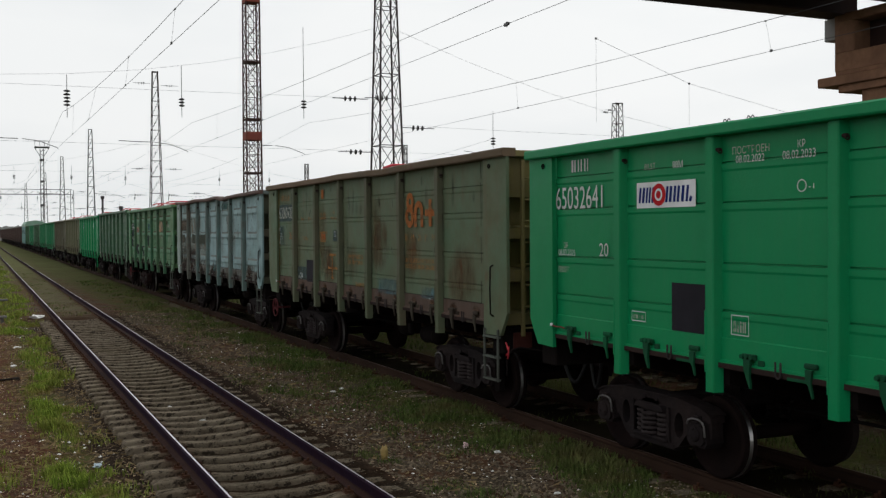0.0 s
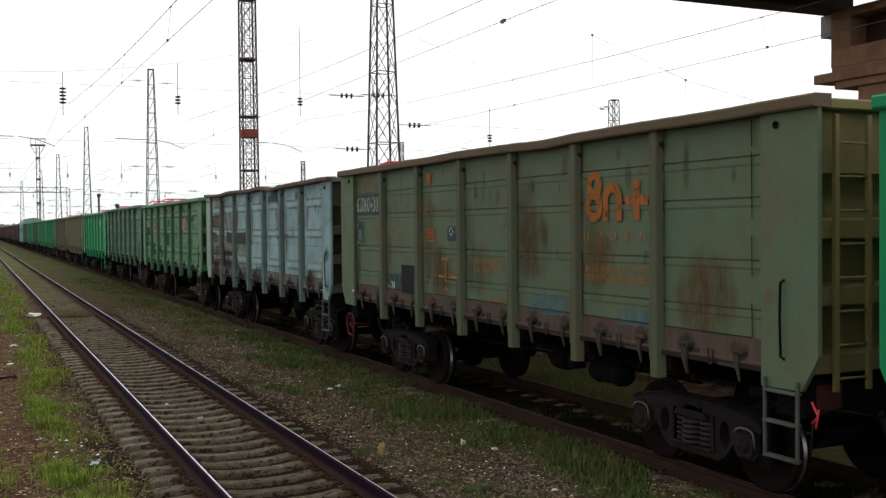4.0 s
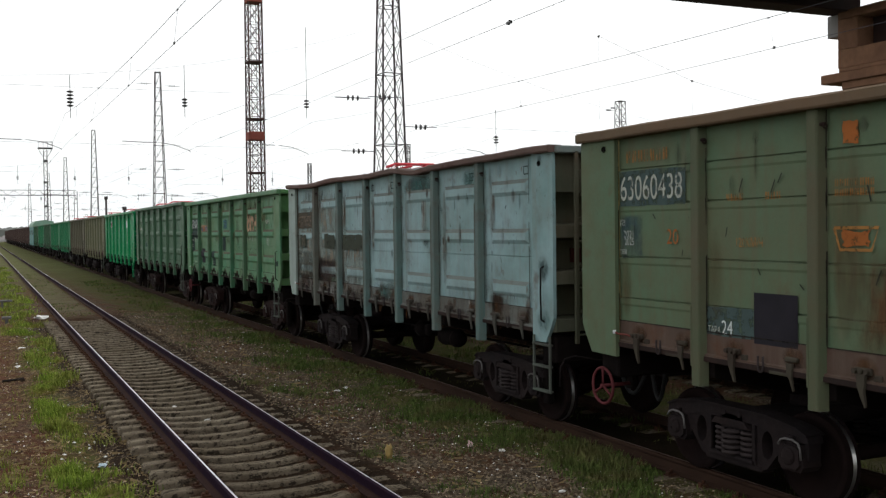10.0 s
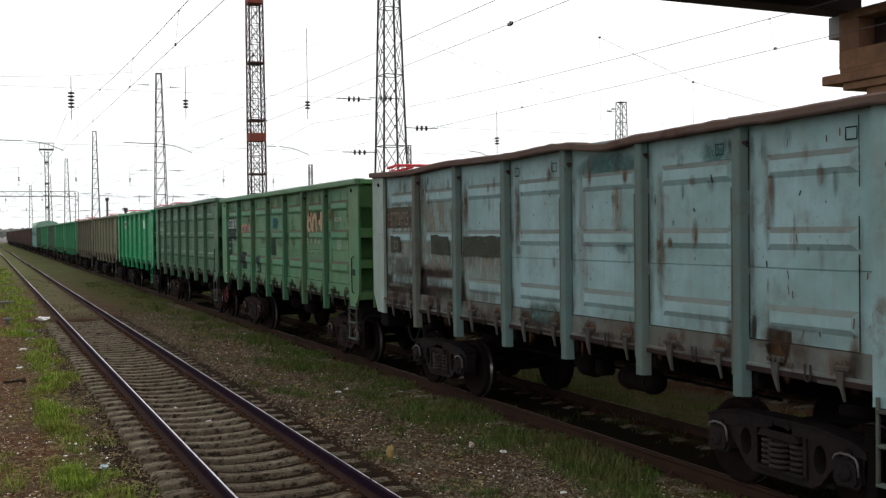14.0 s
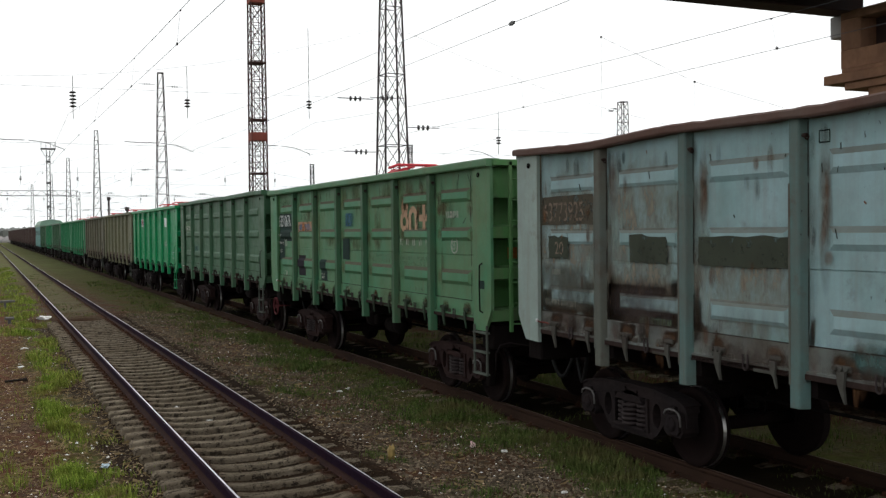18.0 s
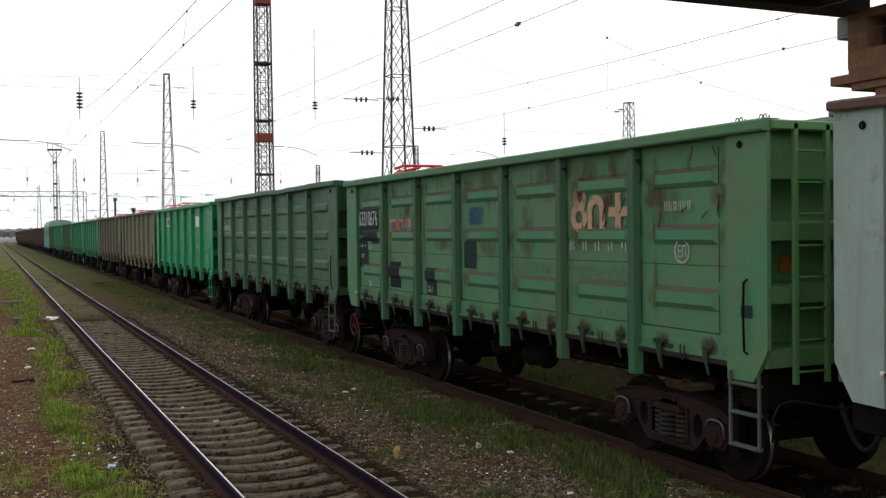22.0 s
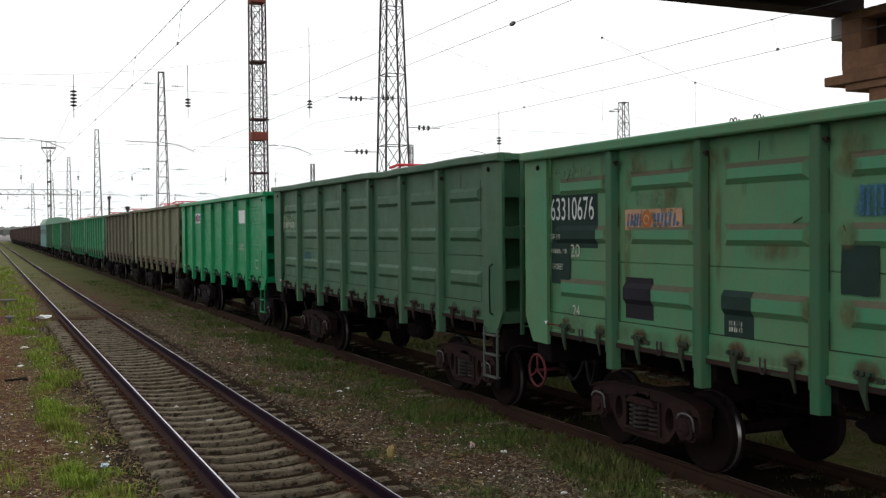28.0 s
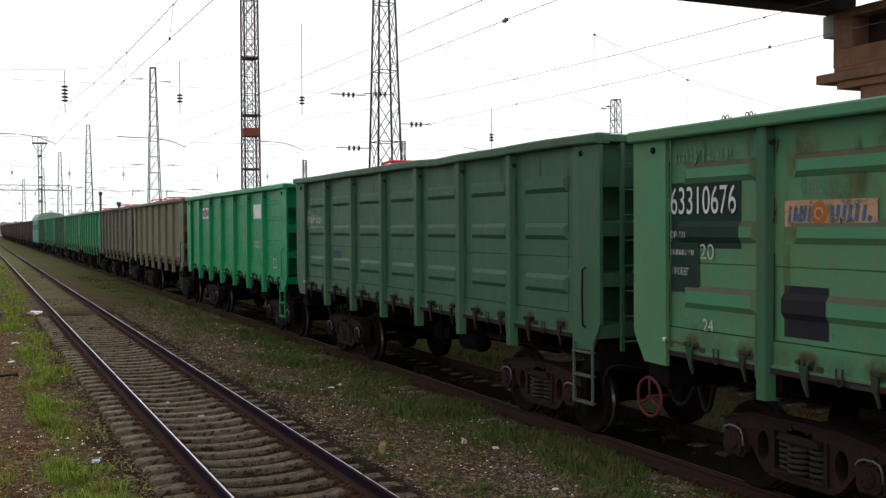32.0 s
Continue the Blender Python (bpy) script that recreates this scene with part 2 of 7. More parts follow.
def sleeper_concrete():
    """Stained concrete that differs from sleeper to sleeper, with oily blots and rust at the rail seats."""
    k = Nodes("sleeper_concrete")
    v = k.coords(jitter=40.0)
    oi = k.n.new("ShaderNodeObjectInfo")
    c = k.mix(k.noise(v, 3.2, 6, 0.7, 0.3, 0.7), (0.255, 0.212, 0.158), (0.105, 0.082, 0.058))
    c = k.mix(k.mul(oi.outputs["Random"], 0.45), c, (0.100, 0.076, 0.048))
    raw = k.axis(k.tc.outputs["Object"], 0)
    side = k.mul(raw, 0.7975, "SUBTRACT")
    k.n[-1].use_clamp = False
    a = k.n.new("ShaderNodeMath")
    a.operation = "ABSOLUTE"
    k.l.new(raw, a.inputs[0])
    k.l.new(a.outputs[0], side.node.inputs[0])
    b = k.n.new("ShaderNodeMath")
    b.operation = "ABSOLUTE"
    k.l.new(side, b.inputs[0])
    seat = k.span(b.outputs[0], 0.10, 0.30, 1.0, 0.0)
    c = k.mix(k.mul(k.mul(seat, k.noise(v, 5, 5, 0.6, 0.25, 0.6)), 0.85), c, (0.062, 0.027, 0.014))
    blot = k.noise(k.coords((2.2, 5, 3), 40.0), 3.6, 7, 0.75, 0.52, 0.58)
    c = k.mix(k.mul(blot, 0.9), c, (0.020, 0.015, 0.011))
    speck = k.noise(v, 24, 4, 0.7, 0.56, 0.64)
    c = k.mix(k.mul(speck, 0.6), c, (0.045, 0.033, 0.022))
    k.set("Base Color", c)
    k.set("Roughness", 1.0)
    k.set("Specular IOR Level", 0.05)
    k.bump(k.noise(v, 16, 6, 0.75, 0.2, 0.8), 0.8, 0.02)
    return k.m


M = {}
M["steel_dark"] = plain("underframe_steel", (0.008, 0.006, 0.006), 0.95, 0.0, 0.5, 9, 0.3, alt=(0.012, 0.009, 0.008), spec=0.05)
M["bogie"] = plain("bogie_cast_steel", (0.015, 0.012, 0.013), 0.9, 0.0, 0.5, 14, 0.45, alt=(0.027, 0.018, 0.017))
M["bogie_rust"] = plain("bogie_rusty_steel", (0.034, 0.017, 0.015), 0.9, 0.0, 0.5, 14, 0.45, alt=(0.018, 0.011, 0.011))
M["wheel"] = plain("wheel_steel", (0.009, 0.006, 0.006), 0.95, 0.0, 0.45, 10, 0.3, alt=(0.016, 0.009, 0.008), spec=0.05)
M["tread"] = plain("polished_tread", (0.75, 0.74, 0.74), 0.35, 1.0, 0.2, 20, 0.05)
M["rail_side"] = plain("rusty_rail", (0.024, 0.010, 0.017), 0.75, 0.0, 0.45, 10, 0.3, alt=(0.014, 0.009, 0.022), spec=0.02)
M["rail_head"] = plain("polished_rail", (0.78, 0.75, 0.80), 0.30, 1.0, 0.2, 6, 0.05)
M["rail_dull"] = plain("dull_rail_head", (0.125, 0.082, 0.062), 0.6, 0.4, 0.3, 6, 0.1)
M["concrete"] = sleeper_concrete()
M["rail_foot"] = plain("rusty_rail_foot", (0.046, 0.020, 0.016), 0.95, 0.0, 0.5, 9, 0.4, alt=(0.026, 0.013, 0.012))
M["rail_brown"] = plain("brown_rail", (0.048, 0.027, 0.019), 0.95, 0.0, 0.5, 6, 0.3, alt=(0.026, 0.016, 0.012), spec=0.04)
M["fastening"] = plain("rusty_fastening", (0.085, 0.038, 0.021), 0.9, 0.0, 0.5, 20, 0.4, alt=(0.036, 0.019, 0.014))
M["latch"] = plain("rusty_latch", (0.042, 0.025, 0.021), 0.92, 0.0, 0.5, 14, 0.5, alt=(0.022, 0.017, 0.016))
M["pale_steel"] = plain("pale_steel", (0.155, 0.145, 0.14), 0.55, 0.2, 0.4, 14, 0.2)
M["spring"] = plain("spring_steel", (0.042, 0.032, 0.032), 0.7, 0.0, 0.4, 14, 0.2)
M["hose"] = plain("rubber_hose", (0.018, 0.018, 0.018), 0.6, 0.0, 0.2, 14, 0.1)
M["red"] = plain("faded_red_paint", (0.125, 0.030, 0.034), 0.8, 0.0, 0.4, 12, 0.3)
M["red_bright"] = plain("bright_red_paint", (0.62, 0.035, 0.05), 0.45, 0.0, 0.2, 12, 0.1)
M["mast"] = plain("mast_steel", (0.080, 0.068, 0.066), 0.75, 0.0, 0.35, 5, 0.2, alt=(0.055, 0.046, 0.046))
M["mast_brown"] = plain("brown_mast_steel", (0.072, 0.038, 0.032), 0.75, 0.0, 0.35, 5, 0.2, alt=(0.046, 0.028, 0.026))
M["band"] = plain("red_brown_band", (0.26, 0.075, 0.055), 0.7, 0.0, 0.3, 8, 0.2)
# Grey steel; on the far lamp mast it stands for distance haze.
M["mast_grey_hazed"] = plain("grey_and_hazed_steel", (0.125, 0.122, 0.122), 0.6, 0.0, 0.3, 5, 0.2)
M["wire"] = plain("overhead_wire", (0.08, 0.08, 0.09), 0.7, 0.0, 0.2, 5, 0.0)
M["porcelain"] = plain("dark_porcelain", (0.030, 0.025, 0.026), 0.3, 0.0, 0.2, 10, 0.0)
M["girder"] = plain("dark_bridge_steel", (0.070, 0.040, 0.034), 0.75, 0.0, 0.5, 3, 0.3, alt=(0.034, 0.026, 0.027))
M["pier"] = plain("brown_stained_concrete", (0.31, 0.165, 0.098), 0.9, 0.0, 0.55, 7, 0.7, alt=(0.150, 0.078, 0.052))
M["pier_grey"] = plain("grey_concrete", (0.32, 0.30, 0.29), 0.9, 0.0, 0.3, 7, 0.4)
M["paper"] = plain("white_litter", (0.75, 0.74, 0.72), 0.8, 0.0, 0.12, 20, 0.1)
M["litter_gold"] = plain("ochre_wrapper", (0.42, 0.29, 0.09), 0.5, 0.0, 0.5, 20, 0.3, alt=(0.12, 0.08, 0.03))
M["litter_pink"] = plain("pink_wrapper", (0.70, 0.36, 0.38), 0.6, 0.0, 0.3, 30, 0.2, alt=(0.75, 0.72, 0.7))
M["litter_blue"] = plain("pale_blue_plastic", (0.38, 0.50, 0.58), 0.4, 0.0, 0.3, 20, 0.2)
M["dark_wood"] = plain("charred_wood", (0.035, 0.028, 0.023), 0.9, 0.0, 0.4, 14, 0.4)

# Dirt and painted shadow in one colour for the pale wagon's trough slopes.
M["ledge_pale"] = wagon_paint("dirt_shadow_ledge", (0.140, 0.172, 0.162), (0.185, 0.225, 0.215), 0.4, 0.4, 0.5, 0.9, dusty=0.4)
M["ledge_dirt"] = wagon_paint("brown_dusted_ledge", (0.098, 0.086, 0.058), (0.072, 0.096, 0.058), 0.3, 0.3, 0.3, 0.9, dusty=0.3)

# wagon paints
M["p_bright"] = wagon_paint("bright_green_paint", (0.002, 0.235, 0.082), (0.002, 0.215, 0.078), 0.0, 0.06, 0.05, 0.42, dusty=0.03)
M["p_olive"] = wagon_paint("sage_weathered_paint", (0.092, 0.156, 0.091), (0.118, 0.136, 0.078), 0.36, 0.5, 0.7, 0.6, (0.125, 0.066, 0.034), (0.135, 0.098, 0.056), 0.32)
M["p_white"] = wagon_paint("pale_blue_grey_paint", (0.305, 0.452, 0.482), (0.170, 0.290, 0.280), 0.46, 0.40, 1.0, 0.6, (0.105, 0.060, 0.040), (0.205, 0.195, 0.165), 0.42)
M["p_cream"] = wagon_paint("dirty_cream_paint", (0.300, 0.375, 0.345), (0.240, 0.320, 0.290), 0.35, 0.5, 0.8, 0.6, (0.12, 0.065, 0.035), (0.20, 0.17, 0.13), 0.35)
M["p_white_front"] = wagon_paint("trough_front_pale_blue_paint", (0.320, 0.470, 0.500), (0.215, 0.330, 0.325), 0.30, 0.35, 0.7, 0.6, (0.105, 0.060, 0.040), (0.195, 0.190, 0.165), 0.35)
M["p_white_post"] = wagon_paint("blue_green_post_paint", (0.090, 0.166, 0.158), (0.105, 0.150, 0.136), 0.5, 0.6, 0.9, 0.6, (0.10, 0.06, 0.04), (0.12, 0.10, 0.085), 0.5)
M["p_old"] = wagon_paint("weathered_green_paint", (0.056, 0.218, 0.112), (0.112, 0.200, 0.098), 0.16, 0.42, 0.7, 0.55, (0.12, 0.06, 0.03), (0.135, 0.130, 0.072), 0.34)
M["p_old_front"] = wagon_paint("trough_front_green_paint", (0.046, 0.228, 0.124), (0.085, 0.208, 0.104), 0.08, 0.3, 0.4, 0.5, (0.12, 0.06, 0.03), (0.135, 0.130, 0.072), 0.18)
M["p_dark"] = wagon_paint("dull_dark_green_paint", (0.030, 0.105, 0.053), (0.044, 0.110, 0.058), 0.03, 0.25, 0.3, 0.5, dusty=0.15)
M["p_tan"] = wagon_paint("olive_tan_paint", (0.150, 0.143, 0.080), (0.118, 0.128, 0.074), 0.10, 0.4, 0.3, 0.6, dusty=0.3)
M["p_brown"] = wagon_paint("brown_olive_paint", (0.112, 0.098, 0.064), (0.088, 0.090, 0.058), 0.2, 0.4, 0.3, 0.6, dusty=0.3)
M["p_green2"] = wagon_paint("mid_green_paint", (0.012, 0.20, 0.080), (0.02, 0.18, 0.078), 0.02, 0.2, 0.1, 0.5, dusty=0.12)
M["p_rust"] = wagon_paint("rust_brown_paint", (0.072, 0.038, 0.034), (0.060, 0.036, 0.034), 0.4, 0.4, 0.3, 0.7, dusty=0.2)
M["p_teal"] = wagon_paint("teal_paint", (0.015, 0.175, 0.165), (0.025, 0.160, 0.150), 0.05, 0.2, 0.1, 0.5, dusty=0.15)
M["p_pale"] = wagon_paint("pale_green_paint", (0.22, 0.36, 0.27), (0.20, 0.33, 0.25), 0.05, 0.2, 0.1, 0.5, dusty=0.15)
M["cap_olive"] = wagon_paint("rusty_olive_cap", (0.148, 0.092, 0.054), (0.105, 0.078, 0.046), 0.5, 0.2, 0.5, 0.7)
M["cap_white"] = wagon_paint("rusty_pale_cap", (0.100, 0.048, 0.036), (0.128, 0.086, 0.072), 0.8, 0.1, 0.6, 0.75, (0.070, 0.032, 0.025), (0.16, 0.15, 0.135), 0.25)
M["sill_olive"] = wagon_paint("rusty_brown_sill", (0.094, 0.055, 0.042), (0.066, 0.048, 0.036), 0.75, 0.4, 0.7, 0.75)
M["sill_white"] = wagon_paint("rusty_pale_sill", (0.150, 0.178, 0.172), (0.098, 0.088, 0.072), 0.9, 0.6, 0.9, 0.75, (0.070, 0.038, 0.030), (0.13, 0.11, 0.09), 0.5)
M["end_lime"] = wagon_paint("light_green_end_paint", (0.085, 0.235, 0.075), (0.075, 0.19, 0.07), 0.2, 0.6, 0.5, 0.55)
M["end_olive"] = wagon_paint("mustard_end_paint", (0.20, 0.165, 0.055), (0.15, 0.125, 0.05), 0.3, 0.4, 0.5, 0.6)


def stain(name, col, strength, run=(5, 7, 1.2), crisp=False, field=False):
    """A soft-edged stain: noise that fades out towards the edge of its field."""
    k = Nodes(name)
    v = k.coords(run, jitter=7.0)
    g = k.tc.outputs["Generated"]
    fade = None
    for i in (1, 2):
        a = k.span(k.axis(g, i), 0.0, 1.0, -1.0, 1.0)
        e = k.mul(a, a)
        fade = e if fade is None else k.mul(fade, e, "ADD")
    fade.node.use_clamp = False
    fade = k.mul(k.span(fade, 0.0, 1.0, 1.0, 0.0), k.noise(v, 1.1, 5, 0.65, 0.25, 0.55))
    if field:
        fade = None
        for i in (1, 2):
            a = k.axis(g, i)
            e = k.mul(k.span(a, 0.0, 0.12), k.span(a, 0.88, 1.0, 1.0, 0.0))
            fade = e if fade is None else k.mul(fade, e)
    rag = k.noise(v, 1.6, 7, 0.7, 0.30, 0.62)
    k.set("Base Color", k.mix(k.noise(v, 4, 4), col, tuple(0.6 * c for c in col)))
    k.set("Roughness", 0.9)
    k.set("Specular IOR Level", 0.1)
    if crisp:
        body = k.mul(k.span(fade, 0.0, 0.75), k.noise(v, 1.8, 9, 0.78, 0.22, 0.68))
        k.set("Alpha", k.mul(k.span(body, 0.14, 0.60), strength))
    else:
        k.set("Alpha", k.mul(k.mul(k.span(fade, 0.0, 0.8), rag), strength))
    return k.m


def ink(name, col, worn):
    """Stencil paint: worn lets the wagon's colour show through in specks."""
    k = Nodes(name)
    v = k.coords(jitter=5.0)
    spot = k.noise(v, 9, 7, 0.7, 0.62 - 0.3 * worn, 0.70 - 0.22 * worn)
    k.set("Base Color", k.mix(k.noise(v, 3, 4), col, tuple(0.8 * c for c in col)))
    k.set("Roughness", 0.8)
    k.set("Specular IOR Level", 0.12)
    k.set("Alpha", k.span(spot, 0, 1, 1.0, 1.0 - min(1.0, worn * 1.6)))
    return k.m


M["ink_white"] = ink("white_stencil", (0.62, 0.66, 0.64), 0.06)
M["ink_worn"] = ink("worn_white_stencil", (0.46, 0.48, 0.42), 0.40)
M["ink_brownish"] = ink("pale_brown_stencil", (0.20, 0.155, 0.12), 0.4)
M["ink_faint"] = ink("faint_stencil", (0.15, 0.24, 0.15), 0.5)
M["ink_orange"] = ink("worn_orange_stencil", (0.34, 0.165, 0.050), 0.44)
M["ink_logo"] = ink("orange_mark_paint", (0.36, 0.120, 0.034), 0.34)
M["ink_peach"] = ink("worn_peach_mark_paint", (0.48, 0.32, 0.21), 0.34)
M["ink_black"] = ink("dark_patch_paint", (0.022, 0.020, 0.026), 0.04)
M["ink_blue"] = ink("slate_blue_patch_paint", (0.062, 0.092, 0.088), 0.42)
M["ink_navy"] = ink("navy_plate_paint", (0.012, 0.028, 0.16), 0.02)
M["ink_red"] = ink("red_plate_paint", (0.50, 0.02, 0.025), 0.02)
M["ink_rust"] = stain("rust_stain", (0.140, 0.070, 0.034), 0.80, (3, 3.5, 1.2))
M["ink_faintdust"] = stain("olive_dust", (0.155, 0.135, 0.062), 0.62, (3, 4, 2))
M["ink_scratch"] = ink("dark_scratch", (0.025, 0.028, 0.02), 0.1)
M["ink_grime"] = stain("brown_grime", (0.122, 0.086, 0.062), 0.30, (3, 4, 1.6))
M["ink_orange_run"] = stain("orange_run", (0.24, 0.095, 0.030), 0.5, (6, 9, 0.8))
M["ink_soot"] = stain("sooty_green_stain", (0.020, 0.038, 0.034), 0.7, (6, 6, 4))
M["ink_bluefade"] = stain("old_blue_mark", (0.04, 0.13, 0.22), 0.55, (3, 3, 3), field=True)
M["ink_dark"] = stain("dark_brown_grime", (0.078, 0.054, 0.044), 0.42, (5, 7, 5), True)
M["latch_green"] = plain("green_latch_paint", (0.005, 0.110, 0.042), 0.7, 0.0, 0.5, 14, 0.4, alt=(0.012, 0.045, 0.026))
M["post_brown"] = wagon_paint("rusty_post_paint", (0.112, 0.112, 0.092), (0.098, 0.122, 0.108), 0.8, 0.6, 0.9, 0.7, (0.075, 0.042, 0.030), (0.10, 0.085, 0.07), 0.5)
M["latch_olive"] = plain("olive_latch_paint", (0.072, 0.066, 0.048), 0.9, 0.0, 0.5, 14, 0.5, alt=(0.040, 0.026, 0.022))
M["latch_grey"] = plain("grey_latch_paint", (0.095, 0.100, 0.088), 0.9, 0.0, 0.5, 14, 0.5, alt=(0.046, 0.028, 0.023))
M["latch_moss"] = plain("mossy_latch_paint", (0.034, 0.066, 0.040), 0.9, 0.0, 0.5, 14, 0.5, alt=(0.038, 0.025, 0.021))
M["tag_red"] = plain("dark_red_plate", (0.105, 0.032, 0.026), 0.85, 0.0, 0.5, 14, 0.3)
M["end_brown"] = wagon_paint("mossy_brown_end_paint", (0.084, 0.072, 0.047), (0.066, 0.078, 0.052), 0.4, 0.4, 0.4, 0.7)
# Wall green made darker: the posts' shaded sides are put into the colour.
M["p_old_post"] = wagon_paint("shaded_green_post_paint", (0.022, 0.122, 0.060), (0.048, 0.108, 0.055), 0.25, 0.5, 0.7, 0.55, (0.10, 0.05, 0.03), (0.10, 0.09, 0.05), 0.35)
# Dark line colour for painted joint shadows, and for weld marks.
M["ink_seam"] = ink("joint_shadow_and_weld_line", (0.020, 0.016, 0.013), 0.30)
M["ink_brownband"] = stain("soft_brown_band", (0.150, 0.098, 0.048), 0.40, (2.2, 2.6, 0.5))
M["ink_streak"] = stain("dirt_streak", (0.065, 0.055, 0.043), 0.5, (9, 14, 1.2))
M["p_olive_post"] = wagon_paint("sage_post_paint", (0.074, 0.100, 0.056), (0.098, 0.092, 0.056), 0.45, 0.5, 0.7, 0.6, (0.115, 0.060, 0.034), (0.11, 0.09, 0.055), 0.4)
M["ink_rust2"] = ink("rust_chip", (0.16, 0.070, 0.030), 0.2)
M["ink_cream"] = stain("cream_weathering", (0.275, 0.250, 0.195), 0.85, (2, 2.5, 1.2))
M["ink_oldpatch"] = stain("bleached_blue_patch", (0.066, 0.114, 0.142), 0.75, (2, 2, 2), field=True)
M["step_grey"] = plain("worn_grey_green_steel", (0.105, 0.125, 0.105), 0.8, 0.0, 0.5, 14, 0.3, alt=(0.06, 0.055, 0.048))
M["lever_red"] = plain("dull_red_lever", (0.20, 0.055, 0.045), 0.8, 0.0, 0.5, 14, 0.3)
M["ink_brown"] = ink("brown_patch_paint", (0.078, 0.068, 0.050), 0.36)
M["ink_olive"] = ink("olive_patch_paint", (0.050, 0.058, 0.042), 0.26)
M["ink_green"] = ink("dark_green_patch_paint", (0.020, 0.040, 0.034), 0.06)
M["ink_cyan"] = stain("bleached_blue_paint", (0.13, 0.24, 0.27), 0.6, (3, 3, 3), field=True)
M["ink_oldblue"] = ink("old_blue_mark_paint", (0.05, 0.13, 0.24), 0.45)
M["ink_oldfield"] = stain("painted_over_grey_green", (0.105, 0.118, 0.098), 0.62, (2, 2, 2), field=True)
M["ink_purple"] = stain("purple_brown_smear", (0.100, 0.082, 0.088), 0.40, (2, 2.4, 2.4))
M["ink_teal"] = stain("blue_green_bleed", (0.10, 0.205, 0.195), 0.85, (2, 2.5, 2))
M["ink_plate"] = ink("white_plate_paint", (0.78, 0.79, 0.80), 0.02)
M["ink_oldplate"] = ink("worn_orange_plate_paint", (0.46, 0.27, 0.17), 0.42)

# ---------------------------------------------------------------- ground
BURIED = 38.7        # past this the near track lies in gravel up to the rail foot


def ramp_between(v, a, b, za, zb):
    u = max(0.0, min(1.0, (v - a) / (b - a)))
    return za + (zb - za) * u


def ground_z(x, y):
    d = abs(x - NEAR_X)
    if d < 0.7:
        bed = ramp_between(d, 0.35, 0.6, -0.288, -0.234)
    else:
        bed = ramp_between(d, 0.92, 1.12, -0.240, -0.285) if d < 1.22 else ramp_between(d, 1.22, 1.62, -0.285, -0.350)
        if x > NEAR_X:
            bed = ramp_between(d, 0.92, 1.12, -0.240, -0.204)
    bed = ramp_between(y, BURIED, BURIED + 0.5, bed, -0.205)
    side = -0.31 if x < NEAR_X else -0.25
    z = ramp_between(d, 1.75, 2.15, bed, side)
    e = abs(x - TRAIN_X)
    if e < 2.2:
        z = -0.206 if e < 1.4 else z + (-0.206 - z) * (2.2 - e) / 0.8
    if abs(x - FAR_X) < 1.5:
        z = -0.225
    if abs(y) < 400 and -30 < x < 60:
        k = 0.02 if d > 1.8 and e > 1.6 else 0.009
        z += k * noise.noise((x * 1.7, y * 1.1, 0.3)) + 0.6 * k * noise.noise((x * 6, y * 6, 4.0))
    return z


